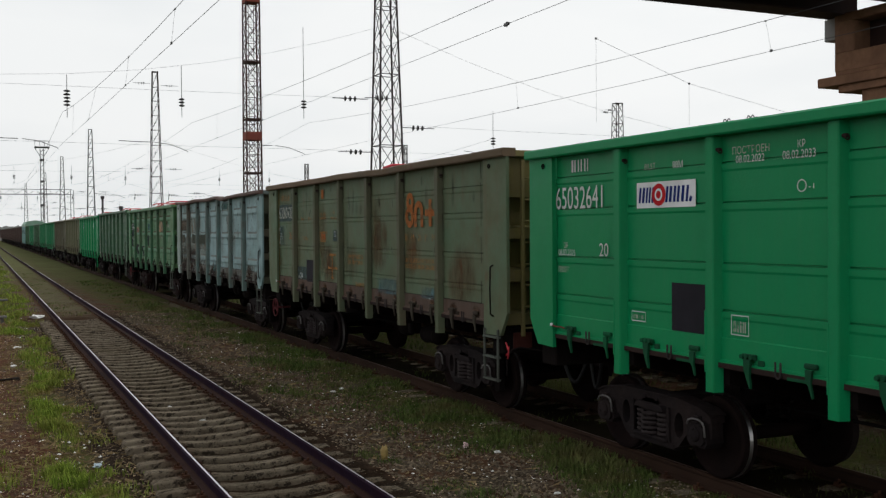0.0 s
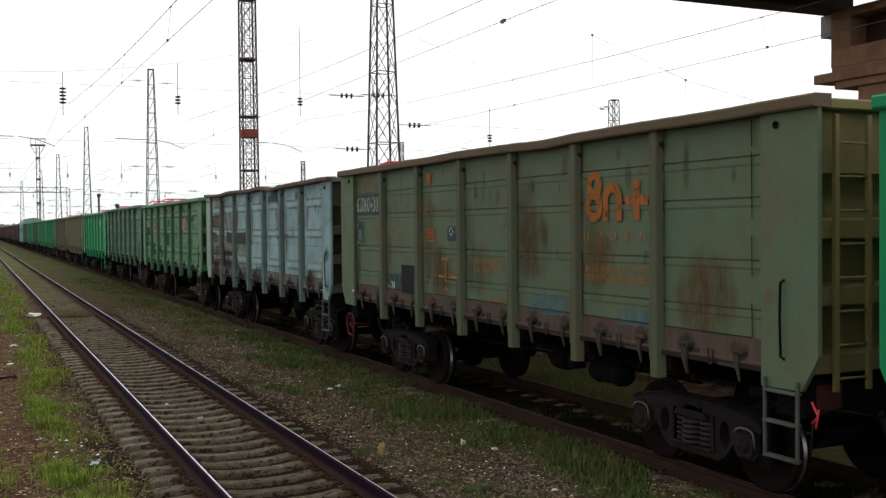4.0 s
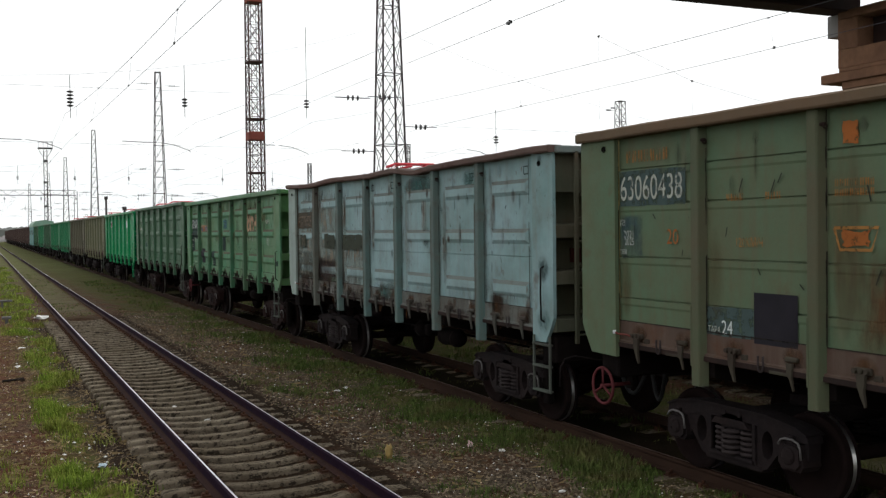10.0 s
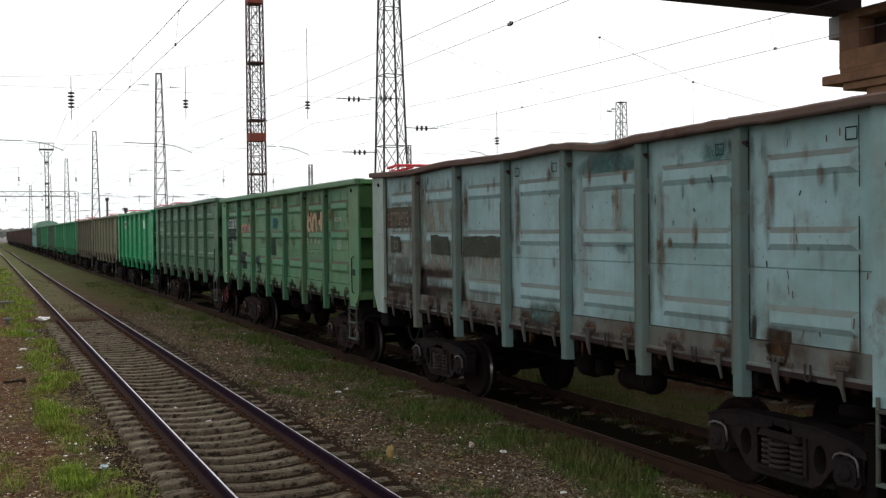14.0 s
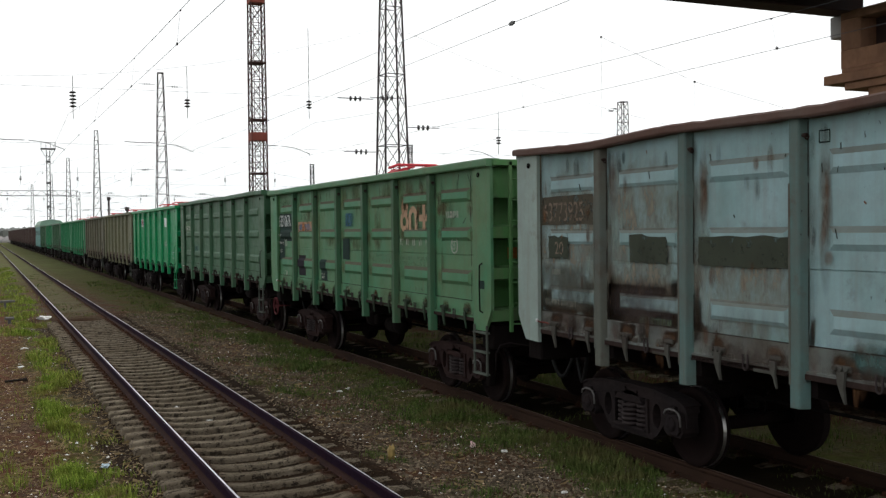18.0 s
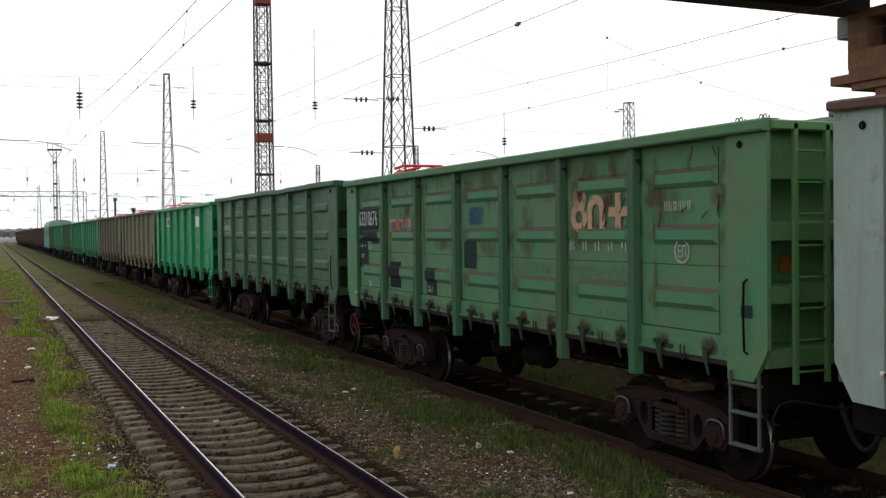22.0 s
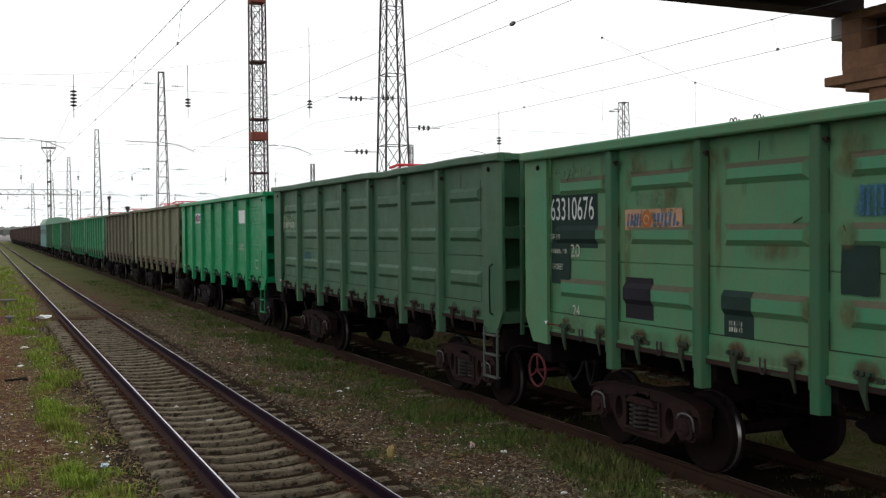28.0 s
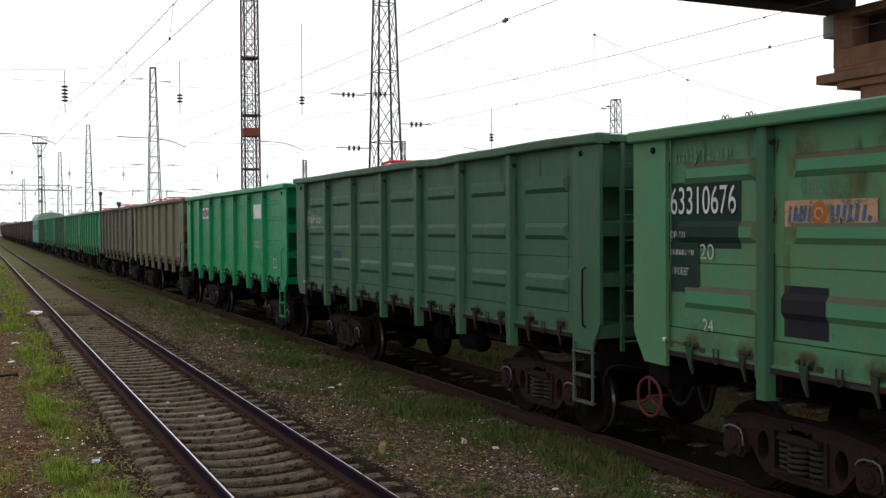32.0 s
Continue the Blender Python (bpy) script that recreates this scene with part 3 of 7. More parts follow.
def ground_material():
    k = Nodes("yard_ground")
    v = k.coords()
    x = k.axis(v, 0)
    y = k.axis(v, 1)
    wander = k.span(k.noise(v, 0.35, 5, 0.6, 0.2, 0.8), 0, 1, -0.55, 0.55)
    xx = k.mul(x, wander, "ADD")
    k.n[-1].use_clamp = False
    stone = k.voronoi(v, 26, "Color")
    sg = k.mix(k.axis(stone, 0), (0.034, 0.025, 0.017), (0.140, 0.112, 0.082))
    earth = k.mix(k.noise(v, 2.2, 6, 0.65, 0.3, 0.7), (0.054, 0.024, 0.013), (0.126, 0.063, 0.036))
    red = k.mix(k.noise(v, 3.1, 7, 0.7, 0.32, 0.68), (0.048, 0.016, 0.009), (0.132, 0.057, 0.031))
    gravel = k.mix(k.noise(v, 1.1, 5, 0.6, 0.38, 0.62), earth, sg)
    pale = k.noise(v, 55, 2, 0.5, 0.72, 0.76)
    gravel = k.mix(k.mul(k.span(xx, 0.6, 1.6, 0.9, 0.0), k.noise(v, 1.7, 6, 0.7, 0.28, 0.62)), gravel, red)
    crumbs = k.noise(v, 38, 5, 0.7, 0.50, 0.62)
    gravel = k.mix(k.mul(crumbs, 0.55), gravel, (0.022, 0.014, 0.009))
    gravel = k.mix(k.mul(pale, 0.5), gravel, (0.26, 0.24, 0.22))
    green = k.mix(k.noise(v, 5, 6, 0.7, 0.3, 0.7), (0.034, 0.040, 0.011), (0.076, 0.080, 0.023))

    def between(a, b, s):
        return k.mul(k.span(xx, a, a + s), k.span(xx, b - s, b, 1.0, 0.0))

    strips = k.mul(between(0.72, 1.72, 0.3), between(6.4, 12.4, 0.8), "ADD")
    strips = k.mul(strips, between(15.2, 40.0, 0.8), "ADD")
    strips = k.mul(strips, between(-40.0, -1.3, 0.5), "ADD")
    far = k.mul(k.span(y, 26, 52), between(4.7, 12.5, 0.6))
    strips = k.mul(strips, k.mul(far, 0.9), "ADD")
    weedy = k.mul(between(4.7, 7.2, 0.4), k.noise(v, 0.9, 5, 0.65, 0.50, 0.60))
    strips = k.mul(strips, k.mul(weedy, 0.25), "ADD")
    patch = k.noise(v, 1.5, 6, 0.7, 0.36, 0.56)
    c = k.mix(k.mul(strips, k.span(patch, 0, 1, 0.18, 0.92)), gravel, green)
    oil = k.mul(between(1.45, 4.95, 0.3), k.noise(v, 0.6, 3, 0.5, 0.1, 0.5))
    ragged = k.mul(y, k.span(k.noise(v, 1.1, 4, 0.6, 0.2, 0.8), 0, 1, -1.6, 1.6), "ADD")
    k.n[-1].use_clamp = False
    oil = k.mul(oil, k.span(ragged, BURIED - 1.6, BURIED + 2.4, 1.0, 0.06))
    c = k.mix(k.mul(oil, 0.94), c, (0.017, 0.011, 0.007))
    # Ground made darker along the strip beneath the train.
    train_strip = k.mul(between(7.75, 9.55, 0.3), k.noise(v, 0.7, 4, 0.6, 0.1, 0.45))
    c = k.mix(k.mul(train_strip, 0.9), c, (0.015, 0.010, 0.007))
    moss = k.mul(k.mul(k.span(y, BURIED, BURIED + 5), between(2.3, 4.3, 0.3)), k.noise(v, 1.2, 5, 0.65, 0.34, 0.6))
    c = k.mix(k.mul(moss, 0.8), c, (0.105, 0.100, 0.055))
    for rx in (NEAR_X - 0.7975, NEAR_X + 0.7975):
        near = k.mul(k.span(x, rx - 0.26, rx - 0.08), k.span(x, rx + 0.08, rx + 0.26, 1.0, 0.0))
        c = k.mix(k.mul(near, 0.85), c, k.mix(k.noise(v, 12, 5, 0.7), (0.034, 0.015, 0.009), (0.100, 0.045, 0.022)))
    hazy = k.mul(k.span(y, 45, 100, 0.0, 0.8), k.noise(v, 0.25, 4, 0.6, 0.1, 0.6))
    c = k.mix(hazy, c, (0.118, 0.128, 0.052))
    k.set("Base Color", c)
    k.set("Roughness", 1.0)
    k.set("Specular IOR Level", 0.03)
    k.bump(k.mul(k.voronoi(v, 26), k.noise(v, 9, 5), "ADD"), 0.7, 0.03)
    return k.m


xs = sorted(set([-2500, -900, -300, -120, -60, -30, -18, -10] + [round(-6 + 0.25 * i, 3) for i in range(97)] + [20, 24, 30, 40, 60, 110, 250, 700, 2500]))
ys = sorted(set([-400, -120, -50, -20, -8, 0, 3] + [round(6 + 0.3 * i, 3) for i in range(140)] + [BURIED - 0.02, BURIED + 0.5] + [50, 55, 60, 68, 76, 86, 98, 112, 130, 160, 200, 260, 350, 500, 800, 1500, 2600, 4200]))
gv = [(x, y, ground_z(x, y)) for y in ys for x in xs]
nx = len(xs)
gf = [(j * nx + i, j * nx + i + 1, (j + 1) * nx + i + 1, (j + 1) * nx + i) for j in range(len(ys) - 1) for i in range(nx - 1)]
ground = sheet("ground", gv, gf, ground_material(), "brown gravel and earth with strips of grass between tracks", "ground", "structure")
for poly in ground.data.polygons:
    poly.use_smooth = True

# ---------------------------------------------------------------- tracks
RAIL = [(-0.075, -0.18), (-0.075, -0.168), (-0.014, -0.145), (-0.010, -0.055), (-0.034, -0.038), (-0.036, -0.006), (-0.028, 0.0)]
RAIL = RAIL + [(-a, b) for a, b in RAIL[::-1]]


def rail(name, x, y0, y1, bright, label):
    """One rail: the rusty body and, 2 mm proud, its worn running band."""
    t = thing(name, label, "rail", (x, 0, 0), "rails")
    part("rail_body", prism(B(), RAIL, "y", y0, y1), M["rail_side"] if bright else M["rail_brown"], t)
    if bright:
        for s in (-1, 1):
            part("rail_foot", prism(B(), [(s * 0.078, -0.182), (s * 0.078, -0.165), (s * 0.016, -0.141), (s * 0.0145, -0.120), (s * 0.012, -0.120), (s * 0.012, -0.182)], "y", y0, y1), M["rail_foot"], t, "rust-brown foot")
    part("running_band", box(B(), 0.000 if x < NEAR_X else 0.006, 0.022 if x < NEAR_X else 0.023, y0, y1, -0.004, 0.003, 0.0015), M["rail_head"] if bright else M["rail_dull"], t, "polished running band" if bright else "dull running band")
    return t


for s in (-1, 1):
    rail("rail", NEAR_X + s * 0.7975, -12, 700, True, "rusty steel rail with a polished running surface")
for s in (-1, 1):
    rail("rail", TRAIN_X + s * 0.7975, -12, 700, False, "rusty brown steel rail under the goods train")
for s in (-1, 1):
    rail("rail", FAR_X + s * 0.7975, -12, 700, False, "rusty steel rail under the standing locomotives")


def sleeper_mesh():
    """A prestressed sleeper: thick at the rail seats, waisted in the middle."""
    bm = B()
    prof = [(-1.35, 0.132, -0.226), (-1.32, 0.134, -0.198), (-1.0, 0.134, -0.186), (-0.56, 0.130, -0.184), (-0.42, 0.124, -0.204), (-0.22, 0.116, -0.216), (0.22, 0.116, -0.216), (0.42, 0.124, -0.204), (0.56, 0.130, -0.184), (1.0, 0.134, -0.186), (1.32, 0.134, -0.198), (1.35, 0.132, -0.226)]
    rows = []
    for x, w, z in prof:
        rows.append([bm.verts.new(p) for p in ((x, -w + 0.02, -0.40), (x, -w + 0.026, z - 0.02), (x, -w + 0.036, z), (x, w - 0.036, z), (x, w - 0.026, z - 0.02), (x, w - 0.02, -0.40))])
    for a, b in zip(rows[:-1], rows[1:]):
        for i in range(5):
            bm.faces.new((a[i], a[i + 1], b[i + 1], b[i]))
    bm.faces.new(rows[0][::-1])
    bm.faces.new(rows[-1])
    bmesh.ops.recalc_face_normals(bm, faces=bm.faces[:])
    return mesh_of(bm, "sleeper", M["concrete"])


def fastening_mesh():
    bm = B()
    box(bm, -0.19, 0.19, -0.075, 0.075, -0.190, -0.176, 0.004)
    for s in (-1, 1):
        box(bm, s * 0.125 - 0.045, s * 0.125 + 0.045, -0.055, 0.055, -0.176, -0.150, 0.006)
        rod(bm, (s * 0.125, 0, -0.150), (s * 0.125, 0, -0.105), 0.019, 6)
        box(bm, s * 0.168 - 0.016, s * 0.168 + 0.016, -0.03, 0.03, -0.176, -0.130, 0.004)
    return mesh_of(bm, "fastening", M["fastening"])


SLEEPER, FASTENING = sleeper_mesh(), fastening_mesh()


def sleepers(name, x, y0, y1, step, label, wob, sink=0.0):
    bed = thing(name, label, "track bed", (x, 0, 0), kind="structure")
    y = y0
    while y < y1:
        s = part("sleeper", SLEEPER, None, bed, at=(rng.uniform(-wob, wob), y + rng.uniform(-wob, wob), rng.uniform(-0.008, 0.002) - sink))
        s.rotation_euler.z = rng.uniform(-0.014, 0.014)
        for q in (-1, 1):
            part("fastening", FASTENING, None, s, at=(q * 0.7975, 0, 0))
        y += step
    return bed


sleepers("track_bed_near", NEAR_X, 4.2 - 30 * 0.545, BURIED - 0.2, 0.545, "weathered concrete sleepers with rusty fastenings in gravel", 0.012)
sleepers("track_bed_train", TRAIN_X, 4.2 - 27 * 0.6, 46.0, 0.60, "concrete sleepers half buried in grass and earth", 0.02, 0.0)

sleepers("track_bed_far", FAR_X, -12.0, 46.0, 0.60, "concrete sleepers under the standing locomotives", 0.02, 0.0)

# ---------------------------------------------------------------- wagons
ZT, ZB = 4.0, 1.50                    # top of the wall under its cap, bottom of the wall
POSTS = [-4.29, -2.574, -0.858, 0.858, 2.574, 4.29]
WALL, POST_X, CORNER_X = 1.46, 1.565, 1.55
POST_OFF = 0.105      # the posts stand this far beyond the wall joints
END = 6.54
CACHE = {}


def shared(key, make):
    if key not in CACHE:
        CACHE[key] = make()
    return CACHE[key]


def wheelset_mesh():
    bm = B()
    for s in (-1, 1):
        prof = [(0.66, 0.20), (0.665, 0.40), (0.655, 0.44), (0.72, 0.505), (0.735, 0.5055), (0.752, 0.482), (0.86, 0.4765), (0.872, 0.468), (0.872, 0.405), (0.835, 0.385), (0.815, 0.20), (0.845, 0.15), (0.845, 0.11)]
        lathe(bm, [(s * a, r) for a, r in prof], n=40)
    rod(bm, (-1.18, 0, 0), (1.18, 0, 0), 0.085, 12)
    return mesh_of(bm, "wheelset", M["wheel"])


def tread_mesh(side):
    bm = B()
    for s in (side,):
        prof = [(0.751, 0.4855), (0.760, 0.4850), (0.797, 0.4822)]
        rows = []
        for w, r in prof:
            rows.append([bm.verts.new((s * w, r * math.cos(2 * math.pi * i / 40), r * math.sin(2 * math.pi * i / 40))) for i in range(40)])
        for a, b in zip(rows[:-1], rows[1:]):
            for i in range(40):
                bm.faces.new((a[i], a[(i + 1) % 40], b[(i + 1) % 40], b[i])).smooth = True
    bmesh.ops.recalc_face_normals(bm, faces=bm.faces[:])
    return mesh_of(bm, "tread", M["tread"])


def windowed_plate(bm, outline, hole, x0, x1, n=20):
    """A flat cast plate with one oval window: outline as (y, z) corners, hole as (y, z, half width, half height)."""
    cy, cz, hy, hz = hole
    inner, outer = [], []
    for i in range(n):
        a = 2 * math.pi * i / n
        dy, dz = math.cos(a), math.sin(a)
        inner.append((cy + hy * dy, cz + hz * dz))
        best = None
        for (p, q), (s, t) in zip(outline, outline[1:] + outline[:1]):
            ey, ez = s - p, t - q
            det = dy * -ez + ey * dz
            if abs(det) < 1e-9:
                continue
            u = ((p - cy) * -ez + ey * (q - cz)) / det
            w = (dy * (q - cz) - dz * (p - cy)) / det
            if u > 0 and -1e-6 <= w <= 1 + 1e-6 and (best is None or u < best):
                best = u
        outer.append((cy + dy * best, cz + dz * best))
    rings = [[bm.verts.new((x, p[0], p[1])) for p in loop] for x in (x0, x1) for loop in (inner, outer)]
    faces = []
    for i in range(n):
        j = (i + 1) % n
        for a, b in ((0, 1), (1, 3), (3, 2), (2, 0)):
            faces.append(bm.faces.new((rings[a][i], rings[a][j], rings[b][j], rings[b][i])))
    bmesh.ops.recalc_face_normals(bm, faces=faces)


def side_frame_mesh(mat):
    """A cast side frame: a raised top chord, two windowed legs and the spring seat."""
    bm = B()
    for s in (-1, 1):
        prism(bm, [(s * 0.0, 0.80), (s * 0.55, 0.795), (s * 0.98, 0.735), (s * 1.12, 0.68), (s * 1.14, 0.60), (s * 0.80, 0.60), (s * 0.52, 0.665), (s * 0.0, 0.675)], "x", -0.10, 0.10)
        prism(bm, [(s * 0.0, 0.815), (s * 0.55, 0.81), (s * 0.99, 0.75), (s * 1.135, 0.69), (s * 1.12, 0.672), (s * 0.98, 0.732), (s * 0.55, 0.79), (s * 0.0, 0.795)], "x", -0.125, 0.125)
        windowed_plate(bm, [(s * 0.335, 0.675), (s * 0.86, 0.65), (s * 0.82, 0.56), (s * 0.50, 0.19), (s * 0.335, 0.19)], (s * 0.535, 0.48, 0.085, 0.150), -0.085, 0.085)
        prism(bm, [(s * 0.335, 0.67), (s * 0.375, 0.67), (s * 0.385, 0.24), (s * 0.335, 0.24)], "x", -0.115, 0.09)
        prism(bm, [(s * 1.13, 0.62), (s * 1.07, 0.62), (s * 1.06, 0.42), (s * 1.12, 0.42)], "x", -0.08, 0.08)
        prism(bm, [(s * 0.78, 0.62), (s * 0.70, 0.62), (s * 0.735, 0.40), (s * 0.785, 0.40)], "x", -0.08, 0.08)
    box(bm, -0.10, 0.10, -0.46, 0.46, 0.165, 0.255, 0.02)
    box(bm, -0.14, 0.13, -0.36, 0.36, 0.245, 0.285, 0.008)
    for y in (-0.12, 0.12):
        rod(bm, (-0.115, y, 0.735), (-0.095, y, 0.735), 0.03, 8)
    return mesh_of(bm, "side_frame", mat)


def spring_mesh(r):
    bm = B()
    for i in range(5):
        ring(bm, (0, 0, 0.318 + i * 0.058), "z", r, 0.0235, 18, 6)
    rod(bm, (0, 0, 0.28), (0, 0, 0.57), r * 0.62, 10)
    return mesh_of(bm, "coil_spring", M["spring"])


def axle_box_mesh(mat):
    """A bearing housing: a stout cast block that widens downwards, a bolted cover and a lug on top."""
    bm = B()
    prism(bm, [(-0.175, 0.36), (-0.13, 0.30), (0.13, 0.30), (0.175, 0.36), (0.165, 0.47), (0.135, 0.585), (-0.135, 0.585), (-0.165, 0.47)], "x", -0.13, 0.11)
    prism(bm, [(-0.145, 0.375), (-0.10, 0.33), (0.10, 0.33), (0.145, 0.375), (0.135, 0.53), (0.095, 0.565), (-0.095, 0.565), (-0.135, 0.53)], "x", -0.165, -0.125)
    lathe(bm, [(-0.188, 0.03), (-0.185, 0.075), (-0.178, 0.088), (-0.16, 0.088)], "x", (0, 0, 0.455), 16)
    box(bm, -0.15, -0.06, -0.045, 0.045, 0.575, 0.665, 0.012)
    for a in range(3):
        q = math.pi / 2 + a * math.pi * 2 / 3
        rod(bm, (-0.198, 0.058 * math.cos(q), 0.455 + 0.058 * math.sin(q)), (-0.18, 0.058 * math.cos(q), 0.455 + 0.058 * math.sin(q)), 0.013, 6)
    return mesh_of(bm, "axle_box", mat)


def clip_mesh():
    """The pale bent bar that shows over each axle box."""
    bm = tube(B(), [(-0.155, -0.165, 0.44), (-0.158, -0.155, 0.555), (-0.155, -0.125, 0.602), (-0.15, -0.05, 0.625), (-0.15, 0.06, 0.625), (-0.155, 0.125, 0.60), (-0.158, 0.15, 0.55)], 0.0125, 6)
    return mesh_of(bm, "bearing_adapter", M["pale_steel"])


def bogie(wagon, y, rusty, fine):
    mat = M["bogie_rust"] if rusty else M["bogie"]
    kk = "r" if rusty else "d"
    beam = B()
    box(beam, -1.12, 1.12, y - 0.20, y + 0.20, 0.62, 0.84, 0.03)
    lathe(beam, [(0.80, 0.22), (0.98, 0.20)], "z", (0, y, 0), 16)
    part("bolster", beam, mat, wagon)
    for s in (-1, 1):
        f = part("side_frame", shared("side_frame" + kk, lambda: side_frame_mesh(mat)), None, wagon, at=(s * 1.02, y, 0.085))
        for q in (-0.925, 0.925):
            a = part("axle_box", shared("axle_box" + kk, lambda: axle_box_mesh(mat)), None, f, at=(0, q, 0))
            a.rotation_euler.z = 0 if s < 0 else math.pi
            if s < 0 and fine:
                part("bearing_adapter", shared("clip", clip_mesh), None, f, "pale steel bar", at=(0, q, 0))
        if s < 0 or fine:
            for o, px, r in ((-0.205, -0.02, 0.092), (0.0, -0.085, 0.105), (0.205, -0.02, 0.092)):
                part("coil_spring", shared("spring%.3f" % r, lambda: spring_mesh(r)), None, f, at=(px * -s if s > 0 else px, o, 0))
        bs = B()
        prism(bs, [(-0.30, 0.60), (0.30, 0.60), (0.24, 0.675), (-0.24, 0.675)], "x", -0.14, 0.14)
        part("bolster_end", bs, mat, f)
    sets = []
    for q in (-0.925, 0.925):
        w = part("wheelset", shared("wheelset", wheelset_mesh), None, wagon, at=(0, y + q, 0.4785))
        for e in (-1,):
            part("tread", shared("tread%d" % e, lambda: tread_mesh(e)), None, w, "polished steel tread")
        sets.append(w)
    return sets


def latch_mesh(mat):
    """A hatch lock: two cast ears on the sill and a pawl that hangs below."""
    bm = B()
    box(bm, -0.045, 0.0, -0.10, 0.10, 1.550, 1.612, 0.012)
    for y in (-0.070, 0.0, 0.070):
        rod(bm, (-0.075, y, 1.585), (-0.04, y, 1.585), 0.024, 8)
    prism(bm, [(-0.060, 1.56), (0.042, 1.56), (0.032, 1.45), (-0.005, 1.36), (-0.055, 1.265), (-0.062, 1.27), (-0.042, 1.40)], "x", -0.070, -0.040)
    box(bm, -0.02, 0.02, -0.20, -0.11, 1.50, 1.56, 0.008)
    return mesh_of(bm, "hatch_latch", mat)


def hook_mesh(mat):
    bm = B()
    box(bm, -0.040, 0.0, -0.085, 0.085, 1.558, 1.610, 0.012)
    prism(bm, [(-0.042, 1.55), (0.042, 1.55), (0.036, 1.43), (0.0, 1.40), (-0.045, 1.285), (-0.056, 1.295), (-0.028, 1.42)], "x", -0.060, -0.035)
    box(bm, -0.04, 0.12, 0.02, 0.30, 1.415, 1.452, 0.006)
    return mesh_of(bm, "hatch_hook", mat)


def loop_mesh():
    bm = B()
    pts = []
    for i in range(13):
        a = math.pi * i / 12
        pts.append((-0.03, 0.036 * math.cos(a), 1.405 - 0.036 * math.sin(a)))
    tube(bm, [(-0.03, 0.036, 1.53)] + pts + [(-0.03, -0.036, 1.53)], 0.011, 6)
    return mesh_of(bm, "lashing_loop", M["spring"])


def plank_panel(y0, y1, x, seams, zt):
    """A wall field of lapped planks: a groove under each plank and a swage a hand below it."""
    prof = [(x, ZB + 0.10)]
    for z in sorted(seams):
        prof += [(x - 0.004, z - 0.10), (x - 0.012, z - 0.075), (x - 0.012, z - 0.012), (x + 0.022, z - 0.008), (x + 0.022, z + 0.006), (x, z + 0.010)]
    prof += [(x, zt)]
    outline = prof + [(x + 0.06, zt), (x + 0.06, ZB + 0.10)]
    return prism(B(), outline, "y", y0, y1)


def rib_panel(y0, y1, x, ribs, seam, zt, inset=0.235, deep=0.045):
    """A pressed wall field: three raised troughs with sloping ends and one welded seam."""
    prof = [(x, ZB + 0.10), (x, seam - 0.008), (x + 0.016, seam - 0.004), (x + 0.016, seam + 0.004), (x, seam + 0.008), (x, zt), (x + 0.06, zt), (x + 0.06, ZB + 0.10)]
    made = [prism(B(), prof, "y", y0, y1)]
    for a, b in ribs:
        bm = B()
        o = [(x + 0.001, y0 + inset, a - 0.045), (x + 0.001, y1 - inset, a - 0.045), (x + 0.001, y1 - inset, b + 0.045), (x + 0.001, y0 + inset, b + 0.045)]
        i = [(x - deep, y0 + inset + 0.085, a + 0.018), (x - deep, y1 - inset - 0.085, a + 0.018), (x - deep, y1 - inset - 0.085, b - 0.016), (x - deep, y0 + inset + 0.085, b - 0.016)]
        vo, vi = [bm.verts.new(p) for p in o], [bm.verts.new(p) for p in i]
        fs = [bm.faces.new(vi)] + [bm.faces.new((vo[j], vo[(j + 1) % 4], vi[(j + 1) % 4], vi[j])) for j in range(4)]
        fs[0].material_index = 2              # slightly brighter colour on its front
        fs[3].material_index = 1              # dust on the upper slope; the pale wagon's colour also holds shadow
        bmesh.ops.recalc_face_normals(bm, faces=fs)
        if fs[0].normal.x > 0:
            bmesh.ops.reverse_faces(bm, faces=fs)
        made.append(bm)
    return made


SEAMS = (3.585, 3.165, 2.53, 2.03)
RIBS = ((3.385, 3.525), (2.745, 2.885), (2.02, 2.185))
LOW_RIBS = ((3.41, 3.56), (2.70, 2.84), (1.92, 2.07))      # the pale wagon's


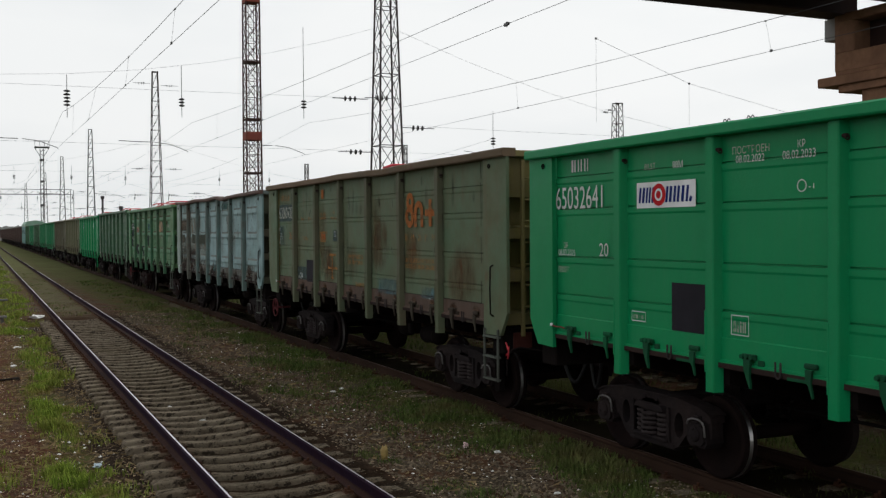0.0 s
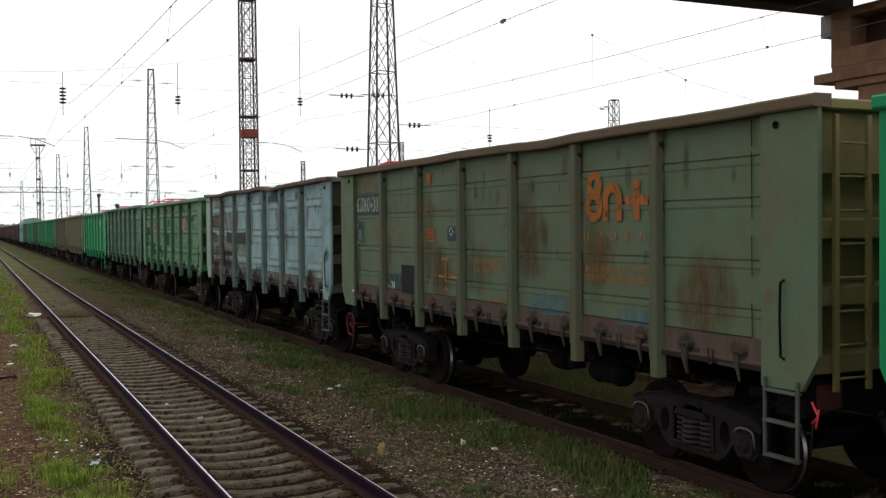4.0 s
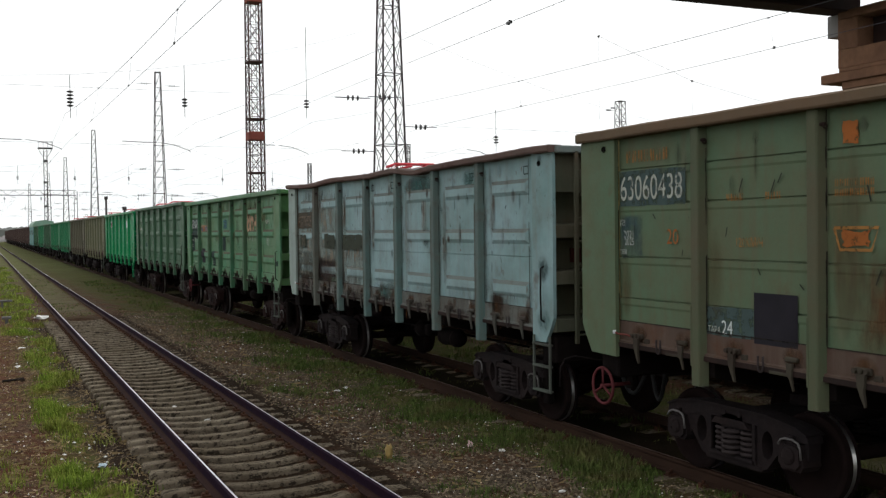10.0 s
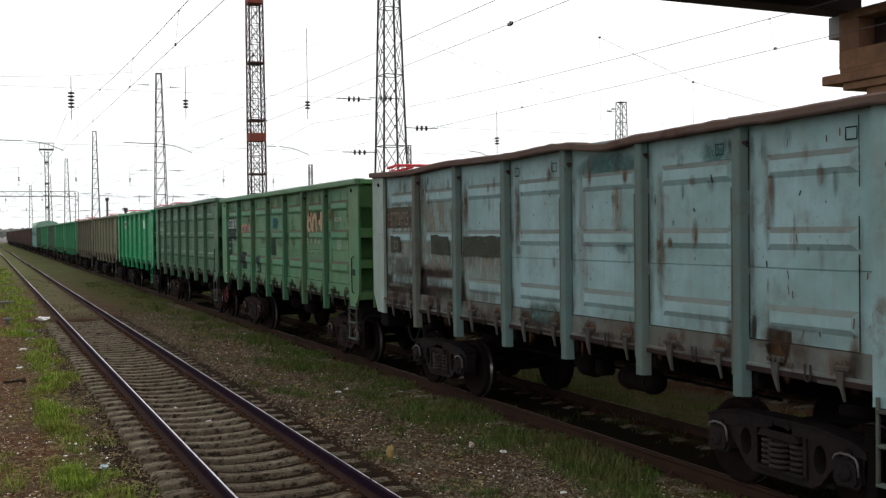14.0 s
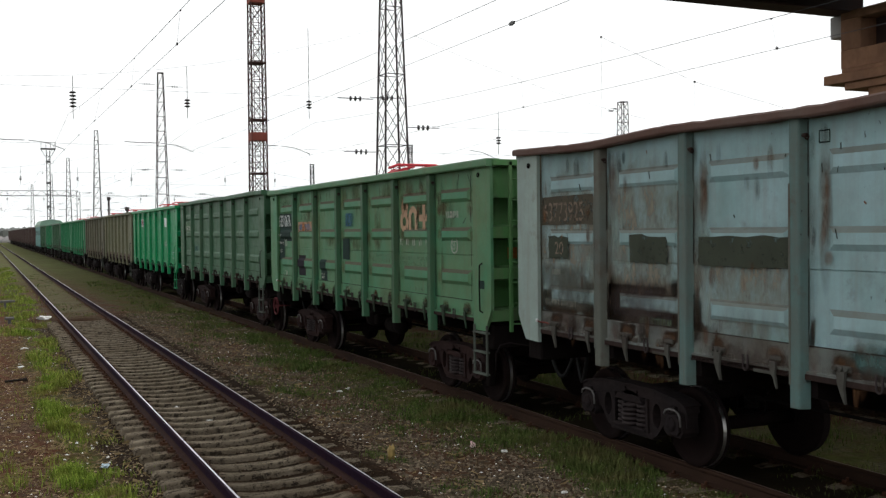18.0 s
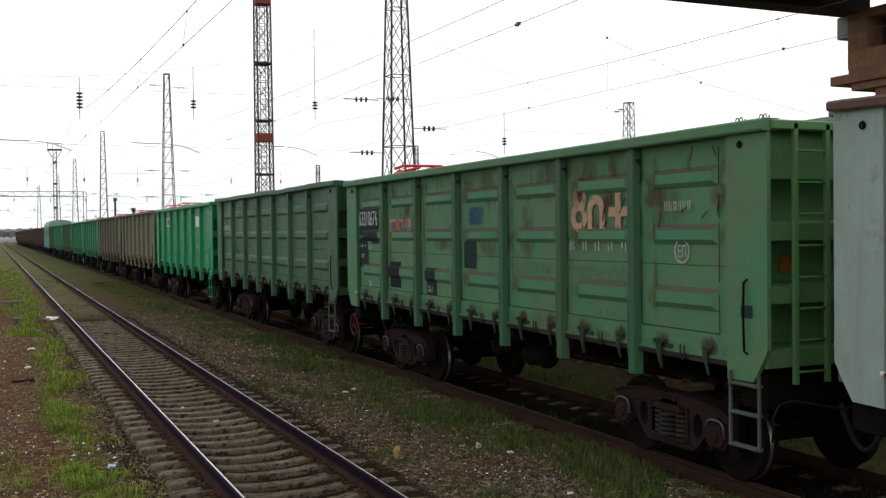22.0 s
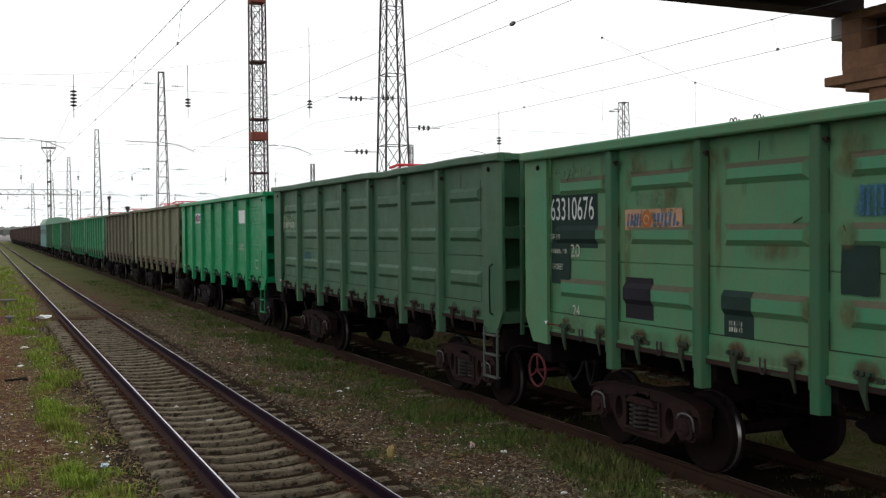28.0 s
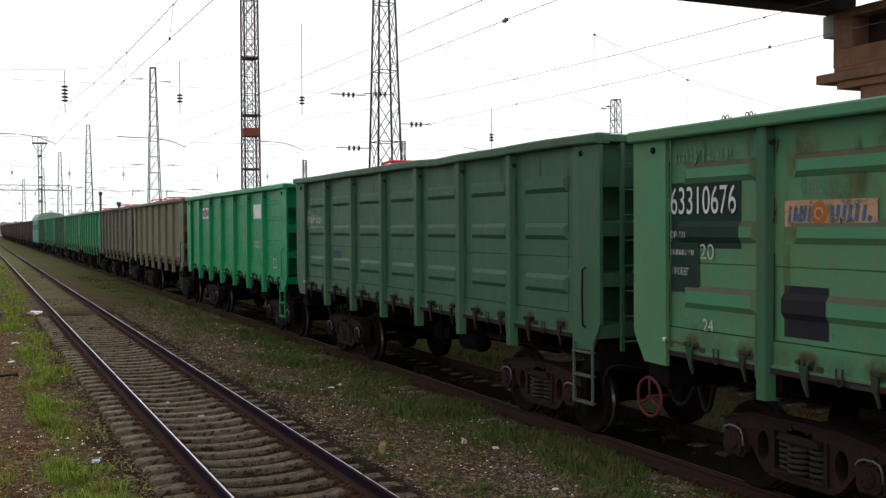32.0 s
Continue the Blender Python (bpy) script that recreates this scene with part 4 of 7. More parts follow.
def gondola(k, style, paint, cap, sill, end_paint, label, rusty=False, fine=True, corner=None, steps=True, brake_wheel=False, dent=0.0, top=4.0, latch="latch", posts=None, ledge="ledge_dirt", deep=0.044, end=END, shift=0.0, ribs=RIBS, front=None, tank=-1.2, end_top=None, far_corner=None):
    """An open goods wagon seen from its x- side. Its far end (y+) carries the number."""
    paint_m, cap_m, sill_m, end_m = M[paint], M[cap], M[sill], M[end_paint]
    corner_m = M[corner] if corner else paint_m
    w = thing("open_wagon", label, "goods wagon", (TRAIN_X, FIRST_Y + PITCH * k + shift, 0), "wagons of the train")
    edges = [-5.95] + POSTS + [5.95]
    for s in (-1, 1):
        if s > 0 and not fine:
            part("side_wall", box(B(), 1.40, 1.46, -5.95, 5.95, ZB, top), paint_m, w)
        else:
            for a, b in zip(edges[:-1], edges[1:]):
                if style == "plank":
                    made = [plank_panel(a, b, -WALL, SEAMS, top - 0.03)]
                else:
                    made = rib_panel(a, b, -WALL, ribs, 2.475, top - 0.03, deep=deep)
                field = None
                for bm in made:
                    if s > 0:
                        bmesh.ops.scale(bm, vec=(-1, 1, 1), verts=bm.verts[:])
                        bmesh.ops.reverse_faces(bm, faces=bm.faces[:])
                    made_part = part("pressed_trough" if field else "side_panel", bm, paint_m, field or w)
                    if field:
                        made_part.data.materials.append(M[ledge])
                        made_part.data.materials.append(M[front] if front else paint_m)
                    field = field or made_part
        for y in POSTS:
            bm = B()
            d = 0.012 * rng.uniform(-1, 1) if fine else 0
            c = y + POST_OFF
            prism(bm, [(s * 1.455, c - 0.100), (s * (POST_X - 0.012), c - 0.068), (s * POST_X, c - 0.055), (s * POST_X, c + 0.055), (s * (POST_X - 0.012), c + 0.068), (s * 1.455, c + 0.100)], "z", 1.145 + d, top - 0.02)
            part("wall_post", bm, M["post_brown"] if posts == "p_white_post" and y > 4 else M[posts] if posts else paint_m, w)
            if fine and s < 0:
                part("post_strip", box(B(), -POST_X - 0.006, -POST_X + 0.03, c + 0.046, c + 0.072, 1.36, 3.30 if posts == "p_white_post" else 2.02, 0.004), M["post_brown"] if posts == "p_white_post" else M[posts] if posts else paint_m, w)
                lug = B()
                rod(lug, (-1.515, c - 0.125, top - 0.27), (-1.515, c - 0.06, top - 0.27), 0.020, 10)
                ring(lug, (-1.515, c - 0.125, top - 0.285), "y", 0.024, 0.008, 12, 6)
                part("lashing_eye", lug, M["latch"], w)
        for e in (-1, 1):
            bm = B()
            y0, y1 = e * 5.93, e * end
            tip = 1.30
            prism(bm, [(y0, tip), (y0, top), (y1, top), (y1, 1.66), (y1 - e * 0.05, 1.56), (y1 - e * 0.21, tip + 0.01)], "x", s * CORNER_X, s * (CORNER_X - 0.05))
            part("corner_plate", bm, M[far_corner] if far_corner and e > 0 else corner_m, w)
            if fine and s < 0:
                eye = B()
                ring(eye, (-CORNER_X - 0.012, e * 6.15, top - 0.235), "x", 0.030, 0.009, 14, 6)
                rod(eye, (-CORNER_X - 0.004, e * 6.15, top - 0.235), (-CORNER_X + 0.01, e * 6.15, top - 0.235), 0.020, 10)
                part("lashing_eye", eye, M["steel_dark"], w)
        # cap along the top, a little wavy on old wagons
        bm = B()
        cuts = 70 if dent > 0.3 else 24
        ypts = [-end - 0.02 + (2 * end + 0.04) * i / cuts for i in range(cuts + 1)]
        rows = []
        for y in ypts:
            sag = dent * (0.05 * noise.noise((y * 0.55, k * 3.1, s)) - 0.07 * math.exp(-((y + 1.75) / 0.6) ** 2))
            z0, z1 = top - (0.125 if dent < 0.9 else 0.10) + sag, top + sag
            off = dent * (0.04 * noise.noise((y * 0.9, 7.0, s)) + 0.012 * noise.noise((y * 4.1, 2.0, s)))
            z0 += 0.022 * dent * noise.noise((y * 3.3, 5.0, s))
            z1 += 0.014 * dent * noise.noise((y * 4.7, 9.0, s))
            rows.append([bm.verts.new((s * (q + off), y, z)) for q, z in ((1.40, z0), (1.612, z0), (1.625, z0 + 0.02), (1.625, z1 - 0.02), (1.605, z1), (1.40, z1))])
        for a, b in zip(rows[:-1], rows[1:]):
            for i in range(6):
                bm.faces.new((a[i], a[(i + 1) % 6], b[(i + 1) % 6], b[i]))
        bm.faces.new(rows[0])
        bm.faces.new(rows[-1][::-1])
        bmesh.ops.recalc_face_normals(bm, faces=bm.faces[:])
        part("top_rail", bm, cap_m, w)
        # lower sill between the posts
        bm = B()
        prism(bm, [(s * 1.43, 1.44), (s * 1.50, 1.44), (s * 1.50, 1.50), (s * 1.475, 1.51), (s * 1.475, 1.735), (s * 1.465, 1.745), (s * 1.43, 1.745)], "y", -5.95, 5.95)
        part("side_sill", bm, sill_m, w)
        bm = B()
        prism(bm, [(s * 1.36, 1.425), (s * 1.512, 1.425), (s * 1.512, 1.478), (s * 1.500, 1.478), (s * 1.500, 1.437), (s * 1.36, 1.437)], "y", -5.94, 5.94)
        part("sill_angle", bm, M["latch"], w, "rusty bottom angle")
    # hatch locks on the near side
    for a, b in zip(edges[:-1], edges[1:]):
        c = (a + b) / 2
        part("hatch_latch", shared("latch" + latch, lambda: latch_mesh(M[latch])), None, w, at=(-1.475, c + 0.42, 0))
        part("hatch_hook", shared("hook" + latch, lambda: hook_mesh(M[latch])), None, w, at=(-1.475, c - 0.42, 0))
        if fine:
            part("lashing_loop", shared("loop", loop_mesh), None, w, at=(-1.50, c - 0.02, 0.05))
    # end walls: sheet, channels and posts
    for e in (-1, 1):
        bm = B()
        box(bm, -1.50, 1.50, min(e * 6.10, e * 6.16), max(e * 6.10, e * 6.16), 1.40, top - 0.02)
        part("end_wall", bm, end_m, w)
        bm = B()
        box(bm, -1.50, 1.50, min(e * 6.38, e * 6.44), max(e * 6.38, e * 6.44), 3.38, top - 0.03)
        part("end_panel", bm, end_m, w)
        for z in (1.55, 2.20, 2.84) if fine or e < 0 else (2.2, 2.84):
            bm = B()
            prism(bm, [(e * 6.14, z - 0.12), (e * 6.50, z - 0.085), (e * 6.50, z + 0.085), (e * 6.14, z + 0.12)], "x", -1.50, 1.50)
            part("end_beam", bm, end_m, w)
        bm = B()
        box(bm, -1.52, 1.52, min(e * 6.30, e * 6.60), max(e * 6.30, e * 6.60), top - 0.115, top - 0.015, 0.012)
        part("end_rail", bm, M[end_top] if end_top else end_m if fine else cap_m, w)
        if fine and e < 0:
            for x in (-1.22, -0.80):
                part("ladder_stile", box(B(), x - 0.025, x + 0.025, e * 6.60, e * 6.555, 1.30, 3.93), end_m, w)
            for z in (1.42, 1.74, 2.06, 2.38, 2.70, 3.02, 3.34, 3.66):
                part("ladder_rung", rod(B(), (-1.22, e * 6.578, z), (-0.80, e * 6.578, z), 0.013, 6), end_m, w)
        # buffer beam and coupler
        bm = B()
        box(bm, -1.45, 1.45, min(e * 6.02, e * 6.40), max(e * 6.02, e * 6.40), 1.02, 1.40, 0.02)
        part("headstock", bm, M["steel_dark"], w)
        bm = B()
        box(bm, -0.11, 0.11, min(e * 6.3, e * 6.72), max(e * 6.3, e * 6.72), 0.95, 1.17, 0.03)
        prism(bm, [(-0.24, e * 6.70), (0.20, e * 6.70), (0.24, e * 6.97), (0.05, e * 6.90), (-0.10, e * 6.95), (-0.27, e * 6.97)], "z", 0.86, 1.24)
        part("coupler", bm, M["bogie"], w)
        if fine:
            bm = B()
            pts = []
            for i in range(11):
                q = i / 10
                pts.append((-0.45 + 0.15 * q, e * (6.40 + 0.55 * q), 1.02 - 0.52 * math.sin(math.pi * q) * (1 - 0.25 * q)))
            tube(bm, pts, 0.028, 8)
            part("brake_hose", bm, M["hose"], w)
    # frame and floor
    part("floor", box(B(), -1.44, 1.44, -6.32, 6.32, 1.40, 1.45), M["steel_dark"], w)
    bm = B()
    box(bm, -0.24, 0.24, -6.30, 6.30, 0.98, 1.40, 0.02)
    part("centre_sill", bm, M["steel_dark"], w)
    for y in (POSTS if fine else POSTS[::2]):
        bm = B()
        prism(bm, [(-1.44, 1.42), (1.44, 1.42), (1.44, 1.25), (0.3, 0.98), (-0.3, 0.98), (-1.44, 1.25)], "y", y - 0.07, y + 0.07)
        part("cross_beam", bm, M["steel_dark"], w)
    if fine:
        part("air_reservoir", lathe(B(), [(-0.42, 0.05), (-0.40, 0.12), (-0.33, 0.155), (0.33, 0.155), (0.40, 0.12), (0.42, 0.05)], "y", (-0.62, tank, 0.86), 18), M["steel_dark"], w)
        bm = lathe(B(), [(0.55, 0.06), (0.57, 0.16), (0.85, 0.16), (0.90, 0.10), (1.1, 0.05)], "y", (-0.70, tank + 0.4, 0.93), 18)
        box(bm, -0.82, -0.58, tank + 0.66, tank + 0.86, 0.83, 1.05, 0.03)
        part("brake_cylinder", bm, M["steel_dark"], w)
        for y in (tank - 0.24, tank + 0.24):
            part("reservoir_strap", ring(B(), (-0.62, y, 0.86), "y", 0.160, 0.012, 18, 5), M["bogie"], w)
        bm = B()
        tube(bm, [(-0.15, -3.3, 0.86), (-0.15, 3.3, 0.82)], 0.022, 6)
        part("brake_rod", bm, M["steel_dark"], w)
        bm = B()
        tube(bm, [(-0.38, -6.2, 1.16), (-0.34, -4.0, 1.12), (-0.34, 4.0, 1.12), (-0.38, 6.2, 1.16)], 0.021, 6)
        part("brake_pipe", bm, M["steel_dark"], w)
    if steps:
        for y in (-6.02, -6.455):
            part("step_stile", box(B(), -1.60, -1.570, y - 0.018, y + 0.018, 0.62, 1.40, 0.005), M["step_grey"] if paint != "p_bright" else corner_m, w)
        for z in (0.64, 0.98, 1.28):
            part("step_tread", box(B(), -1.62, -1.53, -6.455, -6.02, z - 0.013, z + 0.013, 0.004), M["step_grey"] if paint != "p_bright" else corner_m, w)
    # grab handle on the near end's corner plate
    bm = B()
    tube(bm, [(-1.552, -6.25, 2.36), (-1.60, -6.25, 2.33), (-1.605, -6.245, 2.0), (-1.60, -6.25, 1.62), (-1.552, -6.25, 1.59)], 0.013, 6)
    part("grab_handle", bm, M["steel_dark"] if style != "plank" or paint != "p_bright" else paint_m, w)
    if brake_wheel:
        bw = B()
        ring(bw, (-1.50, 6.30, 0.89), "x", 0.225, 0.019, 26, 8)
        for a in (90, 210, 330):
            q = radians(a)
            rod(bw, (-1.50, 6.30, 0.89), (-1.50, 6.30 + 0.225 * math.cos(q), 0.89 + 0.225 * math.sin(q)), 0.016, 6)
        rod(bw, (-1.53, 6.30, 0.89), (-1.05, 6.30, 0.89), 0.024, 8)
        hub = part("brake_wheel", bw, M["red"], w, "faded red hand brake wheel")
        bk = B()
        box(bk, -1.10, -1.04, 6.23, 6.37, 0.82, 1.30)
        part("brake_bracket", bk, M["steel_dark"], w)
    lever = B()
    tube(lever, [(-1.555, 5.94, 1.605), (-1.56, 5.86, 1.585), (-1.555, 5.70, 1.59), (-1.54, 5.62, 1.575)], 0.012, 5)
    handle = part("red_lever", lever, M["lever_red"], w, "small dull red lever")
    if fine:
        part("lever_tip", rod(B(), (-1.565, 5.935, 1.585), (-1.565, 5.935, 1.625), 0.02, 8), M["ink_plate"], handle, "white tip")
    if fine:
        bm = B()
        tube(bm, [(-1.46, -6.50, 0.72), (-1.46, -6.52, 0.98), (-1.40, -6.54, 1.10), (-1.25, -6.55, 1.13), (-0.60, -6.58, 1.00), (-0.25, -6.62, 1.02)], 0.012, 6)
        part("uncoupling_lever", bm, M["bogie"], w)
        bm = B()
        tube(bm, [(-1.28, 6.46, 1.20), (-0.70, 6.50, 1.02), (-0.25, 6.60, 1.00)], 0.014, 6)
        part("uncoupling_lever", bm, M["spring"], w)
        bm = B()
        box(bm, -1.10, -0.98, -5.55, -5.40, 0.30, 0.95, 0.02)
        tube(bm, [(-1.0, -5.47, 0.90), (-0.3, -5.47, 0.62), (0.4, -5.47, 0.62)], 0.035, 6)
        part("brake_beam", bm, M["steel_dark"], w)
    sets = bogie(w, -4.325, rusty, fine) + bogie(w, 4.325, rusty, fine)
    return w, sets


# ---- markings, laid on the near wall --------------------------------------


DY = [0.0]      # the markings of one wagon, moved together along it


def letters(wagon, text, y_left, z0, high, wide, material, x=None, name="marking"):
    """Stencilled characters, fitted to a width and a height."""
    cu = bpy.data.curves.new("marking", "FONT")
    cu.body = text
    tmp = new("marking_source", cu)
    dg = bpy.context.evaluated_depsgraph_get()
    me = bpy.data.meshes.new_from_object(tmp.evaluated_get(dg))
    bpy.data.objects.remove(tmp)
    vs = np.array([v.co[:] for v in me.vertices])
    if len(vs) == 0:
        return None
    lo, hi = vs.min(0), vs.max(0)
    xx = -(WALL + 0.022) if x is None else x
    for v, c in zip(me.vertices, vs):
        u = (c[0] - lo[0]) / max(hi[0] - lo[0], 1e-6) * wide
        q = (c[1] - lo[1]) / max(hi[1] - lo[1], 1e-6) * high
        v.co = (xx, y_left + DY[0] - u, z0 + q)
    me.materials.clear()
    me.materials.append(material)
    return part(name, me, material, wagon)


def patch(wagon, y0, y1, z0, z1, material, x=None, lift=0.016, name="painted_patch", ragged=0.0, seed=1):
    """A flat painted field; ragged lets its edge wander."""
    xx = -(WALL + lift) if x is None else x
    r = random.Random(seed)
    y0, y1 = y0 + DY[0], y1 + DY[0]
    if x is None:
        z0, z1 = min(z0, 3.8), min(z1, 3.86)      # stays under the top rail
    pts = []
    for (a, b), (c, d) in (((y0, z0), (y1, z0)), ((y1, z0), (y1, z1)), ((y1, z1), (y0, z1)), ((y0, z1), (y0, z0))):
        n = 6 if ragged else 1
        for i in range(n):
            pts.append((a + (c - a) * i / n + r.uniform(-ragged, ragged), b + (d - b) * i / n + r.uniform(-ragged, ragged)))
    bm = B()
    bm.faces.new([bm.verts.new((xx, y, z)) for y, z in pts])
    bm.normal_update()
    for f in bm.faces:
        if f.normal.x > 0:
            f.normal_flip()
    return part(name, bm, material, wagon)


def patch_on_trough(wagon, y0, y1, z0, z1, rib, material, deep=0.044):
    """A painted field that runs over a pressed trough and follows its slopes."""
    a, b = rib
    y0, y1 = y0 + DY[0], y1 + DY[0]
    bm = B()
    prof = [(-WALL - 0.003, z0), (-WALL - 0.003, a - 0.047), (-WALL - deep - 0.003, a + 0.015), (-WALL - deep - 0.003, b - 0.013), (-WALL - 0.003, b + 0.048), (-WALL - 0.003, z1)]
    rows = [[bm.verts.new((x, y, z)) for y in (y0, y1)] for x, z in prof]
    for p, q in zip(rows[:-1], rows[1:]):
        f = bm.faces.new((p[0], p[1], q[1], q[0]))
        f.normal_update()
        if f.normal.x > 0:
            f.normal_flip()
    return part("painted_patch", bm, material, wagon)


def bars(wagon, y0, y1, z0, z1, material, n=6, rows=1):
    """A line of writing too worn to read: plain uneven strokes."""
    bm = B()
    xx = -(WALL + 0.022)
    y0, y1 = y0 + DY[0], y1 + DY[0]
    step = (y0 - y1) / n
    h = (z1 - z0) / rows
    r = random.Random(n * 7 + rows)
    for row in range(rows):
        for i in range(n):
            a = y0 - i * step
            zb = z0 + row * h
            zt = zb + h * 0.74
            wide = step * r.uniform(0.18, 0.30)
            for c in ((a, a - wide), (a - step * 0.46, a - step * 0.46 - wide * r.uniform(0.6, 1.0))):
                bm.faces.new([bm.verts.new(p) for p in ((xx, c[0], zb), (xx, c[1], zb), (xx, c[1], zt), (xx, c[0], zt))])
    bm.normal_update()
    for f in bm.faces:
        if f.normal.x > 0:
            f.normal_flip()
    return part("worn_marking", bm, material, wagon)


def disc(wagon, y, z, r, material, hole=0.0, lift=0.024, name="round_mark"):
    bm = B()
    xx = -(WALL + lift)
    n = 24
    y += DY[0]
    out = [bm.verts.new((xx, y + r * math.cos(2 * math.pi * i / n), z + r * math.sin(2 * math.pi * i / n))) for i in range(n)]
    if hole:
        inn = [bm.verts.new((xx, y + hole * math.cos(2 * math.pi * i / n), z + hole * math.sin(2 * math.pi * i / n))) for i in range(n)]
        for i in range(n):
            bm.faces.new((out[i], out[(i + 1) % n], inn[(i + 1) % n], inn[i]))
    else:
        bm.faces.new(out)
    bm.normal_update()
    for f in bm.faces:
        if f.normal.x > 0:
            f.normal_flip()
    return part(name, bm, material, wagon)


def line(wagon, pts, width, material, lift=0.024, name="mark_stroke"):
    """A painted stroke of even width along (y, z) points."""
    bm = B()
    xx = -(WALL + lift)
    left, right = [], []
    pts = [(p[0] + DY[0], p[1]) for p in pts]
    for i, p in enumerate(pts):
        a = Vector(pts[max(i - 1, 0)])
        b = Vector(pts[min(i + 1, len(pts) - 1)])
        d = (b - a).normalized()
        nn = Vector((-d.y, d.x)) * width / 2
        left.append(bm.verts.new((xx, p[0] + nn.x, p[1] + nn.y)))
        right.append(bm.verts.new((xx, p[0] - nn.x, p[1] - nn.y)))
    for i in range(len(pts) - 1):
        bm.faces.new((left[i], left[i + 1], right[i + 1], right[i]))
    bm.normal_update()
    for f in bm.faces:
        if f.normal.x > 0:
            f.normal_flip()
    return part(name, bm, material, wagon)


def arch(y, z, w, h, n=12):
    """Points of an arch: up one side, round the top and down."""
    r = w / 2
    top = [(y + r * math.cos(math.pi * i / n), z + h - r + r * math.sin(math.pi * i / n)) for i in range(n + 1)]
    return [(y + r, z)] + top + [(y - r, z)]


def owner_mark(wagon, y, z, material, small):
    """The owner's large mark as plain shapes: two stacked rings, an arch and a cross, with a row of small bars below."""
    disc(wagon, y - 0.24, z + 0.46, 0.165, material, 0.065, 0.0240)
    disc(wagon, y - 0.22, z + 0.19, 0.20, material, 0.085, 0.0244)
    line(wagon, arch(y - 0.635, z + 0.0, 0.29, 0.41), 0.115, material, 0.0248)
    line(wagon, [(y - 0.92, z + 0.245), (y - 1.36, z + 0.245)], 0.120, material)
    line(wagon, [(y - 1.14, z + 0.01), (y - 1.14, z + 0.48)], 0.120, material, 0.0245)
    for i in range(5):
        yy = y - 0.01 - i * 0.303
        line(wagon, [(yy, z - 0.25), (yy, z - 0.13)], 0.026, small, 0.024, "mark_bar")
        line(wagon, [(yy - 0.075, z - 0.25), (yy - 0.075, z - 0.13)], 0.024, small, 0.024, "mark_bar")


def maker_plate(wagon, y, z, w, h, plate, blue, red):
    """The maker's plate as plain shapes: a white field, slanting blue bars and a red disc."""
    patch(wagon, y, y - w, z, z + h, plate, lift=0.018, name="maker_plate")
    a, b = z + h * 0.20, z + h * 0.80
    lean = 0.012
    for f0, f1 in ((0.045, 0.085), (0.105, 0.150), (0.170, 0.205), (0.222, 0.255), (0.272, 0.310), (0.515, 0.555), (0.575, 0.620), (0.645, 0.685), (0.705, 0.745), (0.775, 0.820), (0.850, 0.890), (0.902, 0.945)):
        c = y - w * (f0 + f1) / 2
        line(wagon, [(c + lean, a), (c - lean, b if f0 < 0.9 else a + 0.3 * (b - a))], w * (f1 - f0) * 0.92, blue, 0.021, "plate_bar")
    disc(wagon, y - w * 0.395, z + h * 0.5, h * 0.43, red, lift=0.022, name="plate_disc")
    disc(wagon, y - w * 0.395, z + h * 0.5, h * 0.24, plate, h * 0.15, 0.025, "plate_ring")


def old_seams(wagon, seed, top, strong):
    """Gap shadow painted as dark lines beside the posts and over the sill, and rust round the hatch locks."""
    r = random.Random(seed)
    keep, DY[0] = DY[0], 0.0
    edges = [-5.95] + POSTS + [5.95]
    for a, b in zip(edges[:-1], edges[1:]):
        for y, sgn in ((a + 0.215, 1), (b - 0.004, -1)):
            z = 1.76
            while z < top - 0.35:
                z2 = min(top - 0.14, z + r.uniform(0.25, 0.9))
                line(wagon, [(y, z), (y + sgn * 0.004, z2)], r.uniform(0.010, 0.018), M["ink_seam"], 0.0268, "seam_dirt")
                z = z2 + r.uniform(0.02, 0.35)
        line(wagon, [(a + 0.21, 1.748), (b - 0.0, 1.748)], 0.012, M["ink_seam"], 0.0266, "seam_dirt")
        c = (a + b) / 2
        for q in (0.42, -0.42):
            h = r.uniform(0.12, 0.2)
            patch(wagon, c + q + r.uniform(0.12, 0.22), c + q - r.uniform(0.12, 0.22), 1.44, 1.54 + h, M["ink_dark"], lift=0.0172 + r.uniform(0, 0.0015), name="lock_rust")
            if strong:
                patch(wagon, c + q + 0.16, c + q - 0.16, 1.50, 1.72, M["ink_rust"], lift=0.0192 + r.uniform(0, 0.0008), name="lock_rust")
        for i in range(3 if strong else 1):
            y = r.uniform(a + 0.2, b - 0.2)
            z = r.uniform(top - 0.9, top - 0.35)
            patch(wagon, y + r.uniform(0.03, 0.09), y - r.uniform(0.03, 0.09), z, min(z + r.uniform(0.2, 0.5), top - 0.13), M["ink_streak"], lift=0.0144 + 0.0003 * i, name="dirt_streak")
    DY[0] = keep


TRAIN = []     # wagon, its wheelsets


def add(k, made):
    TRAIN.append((k, made[0], made[1]))
    return made[0]


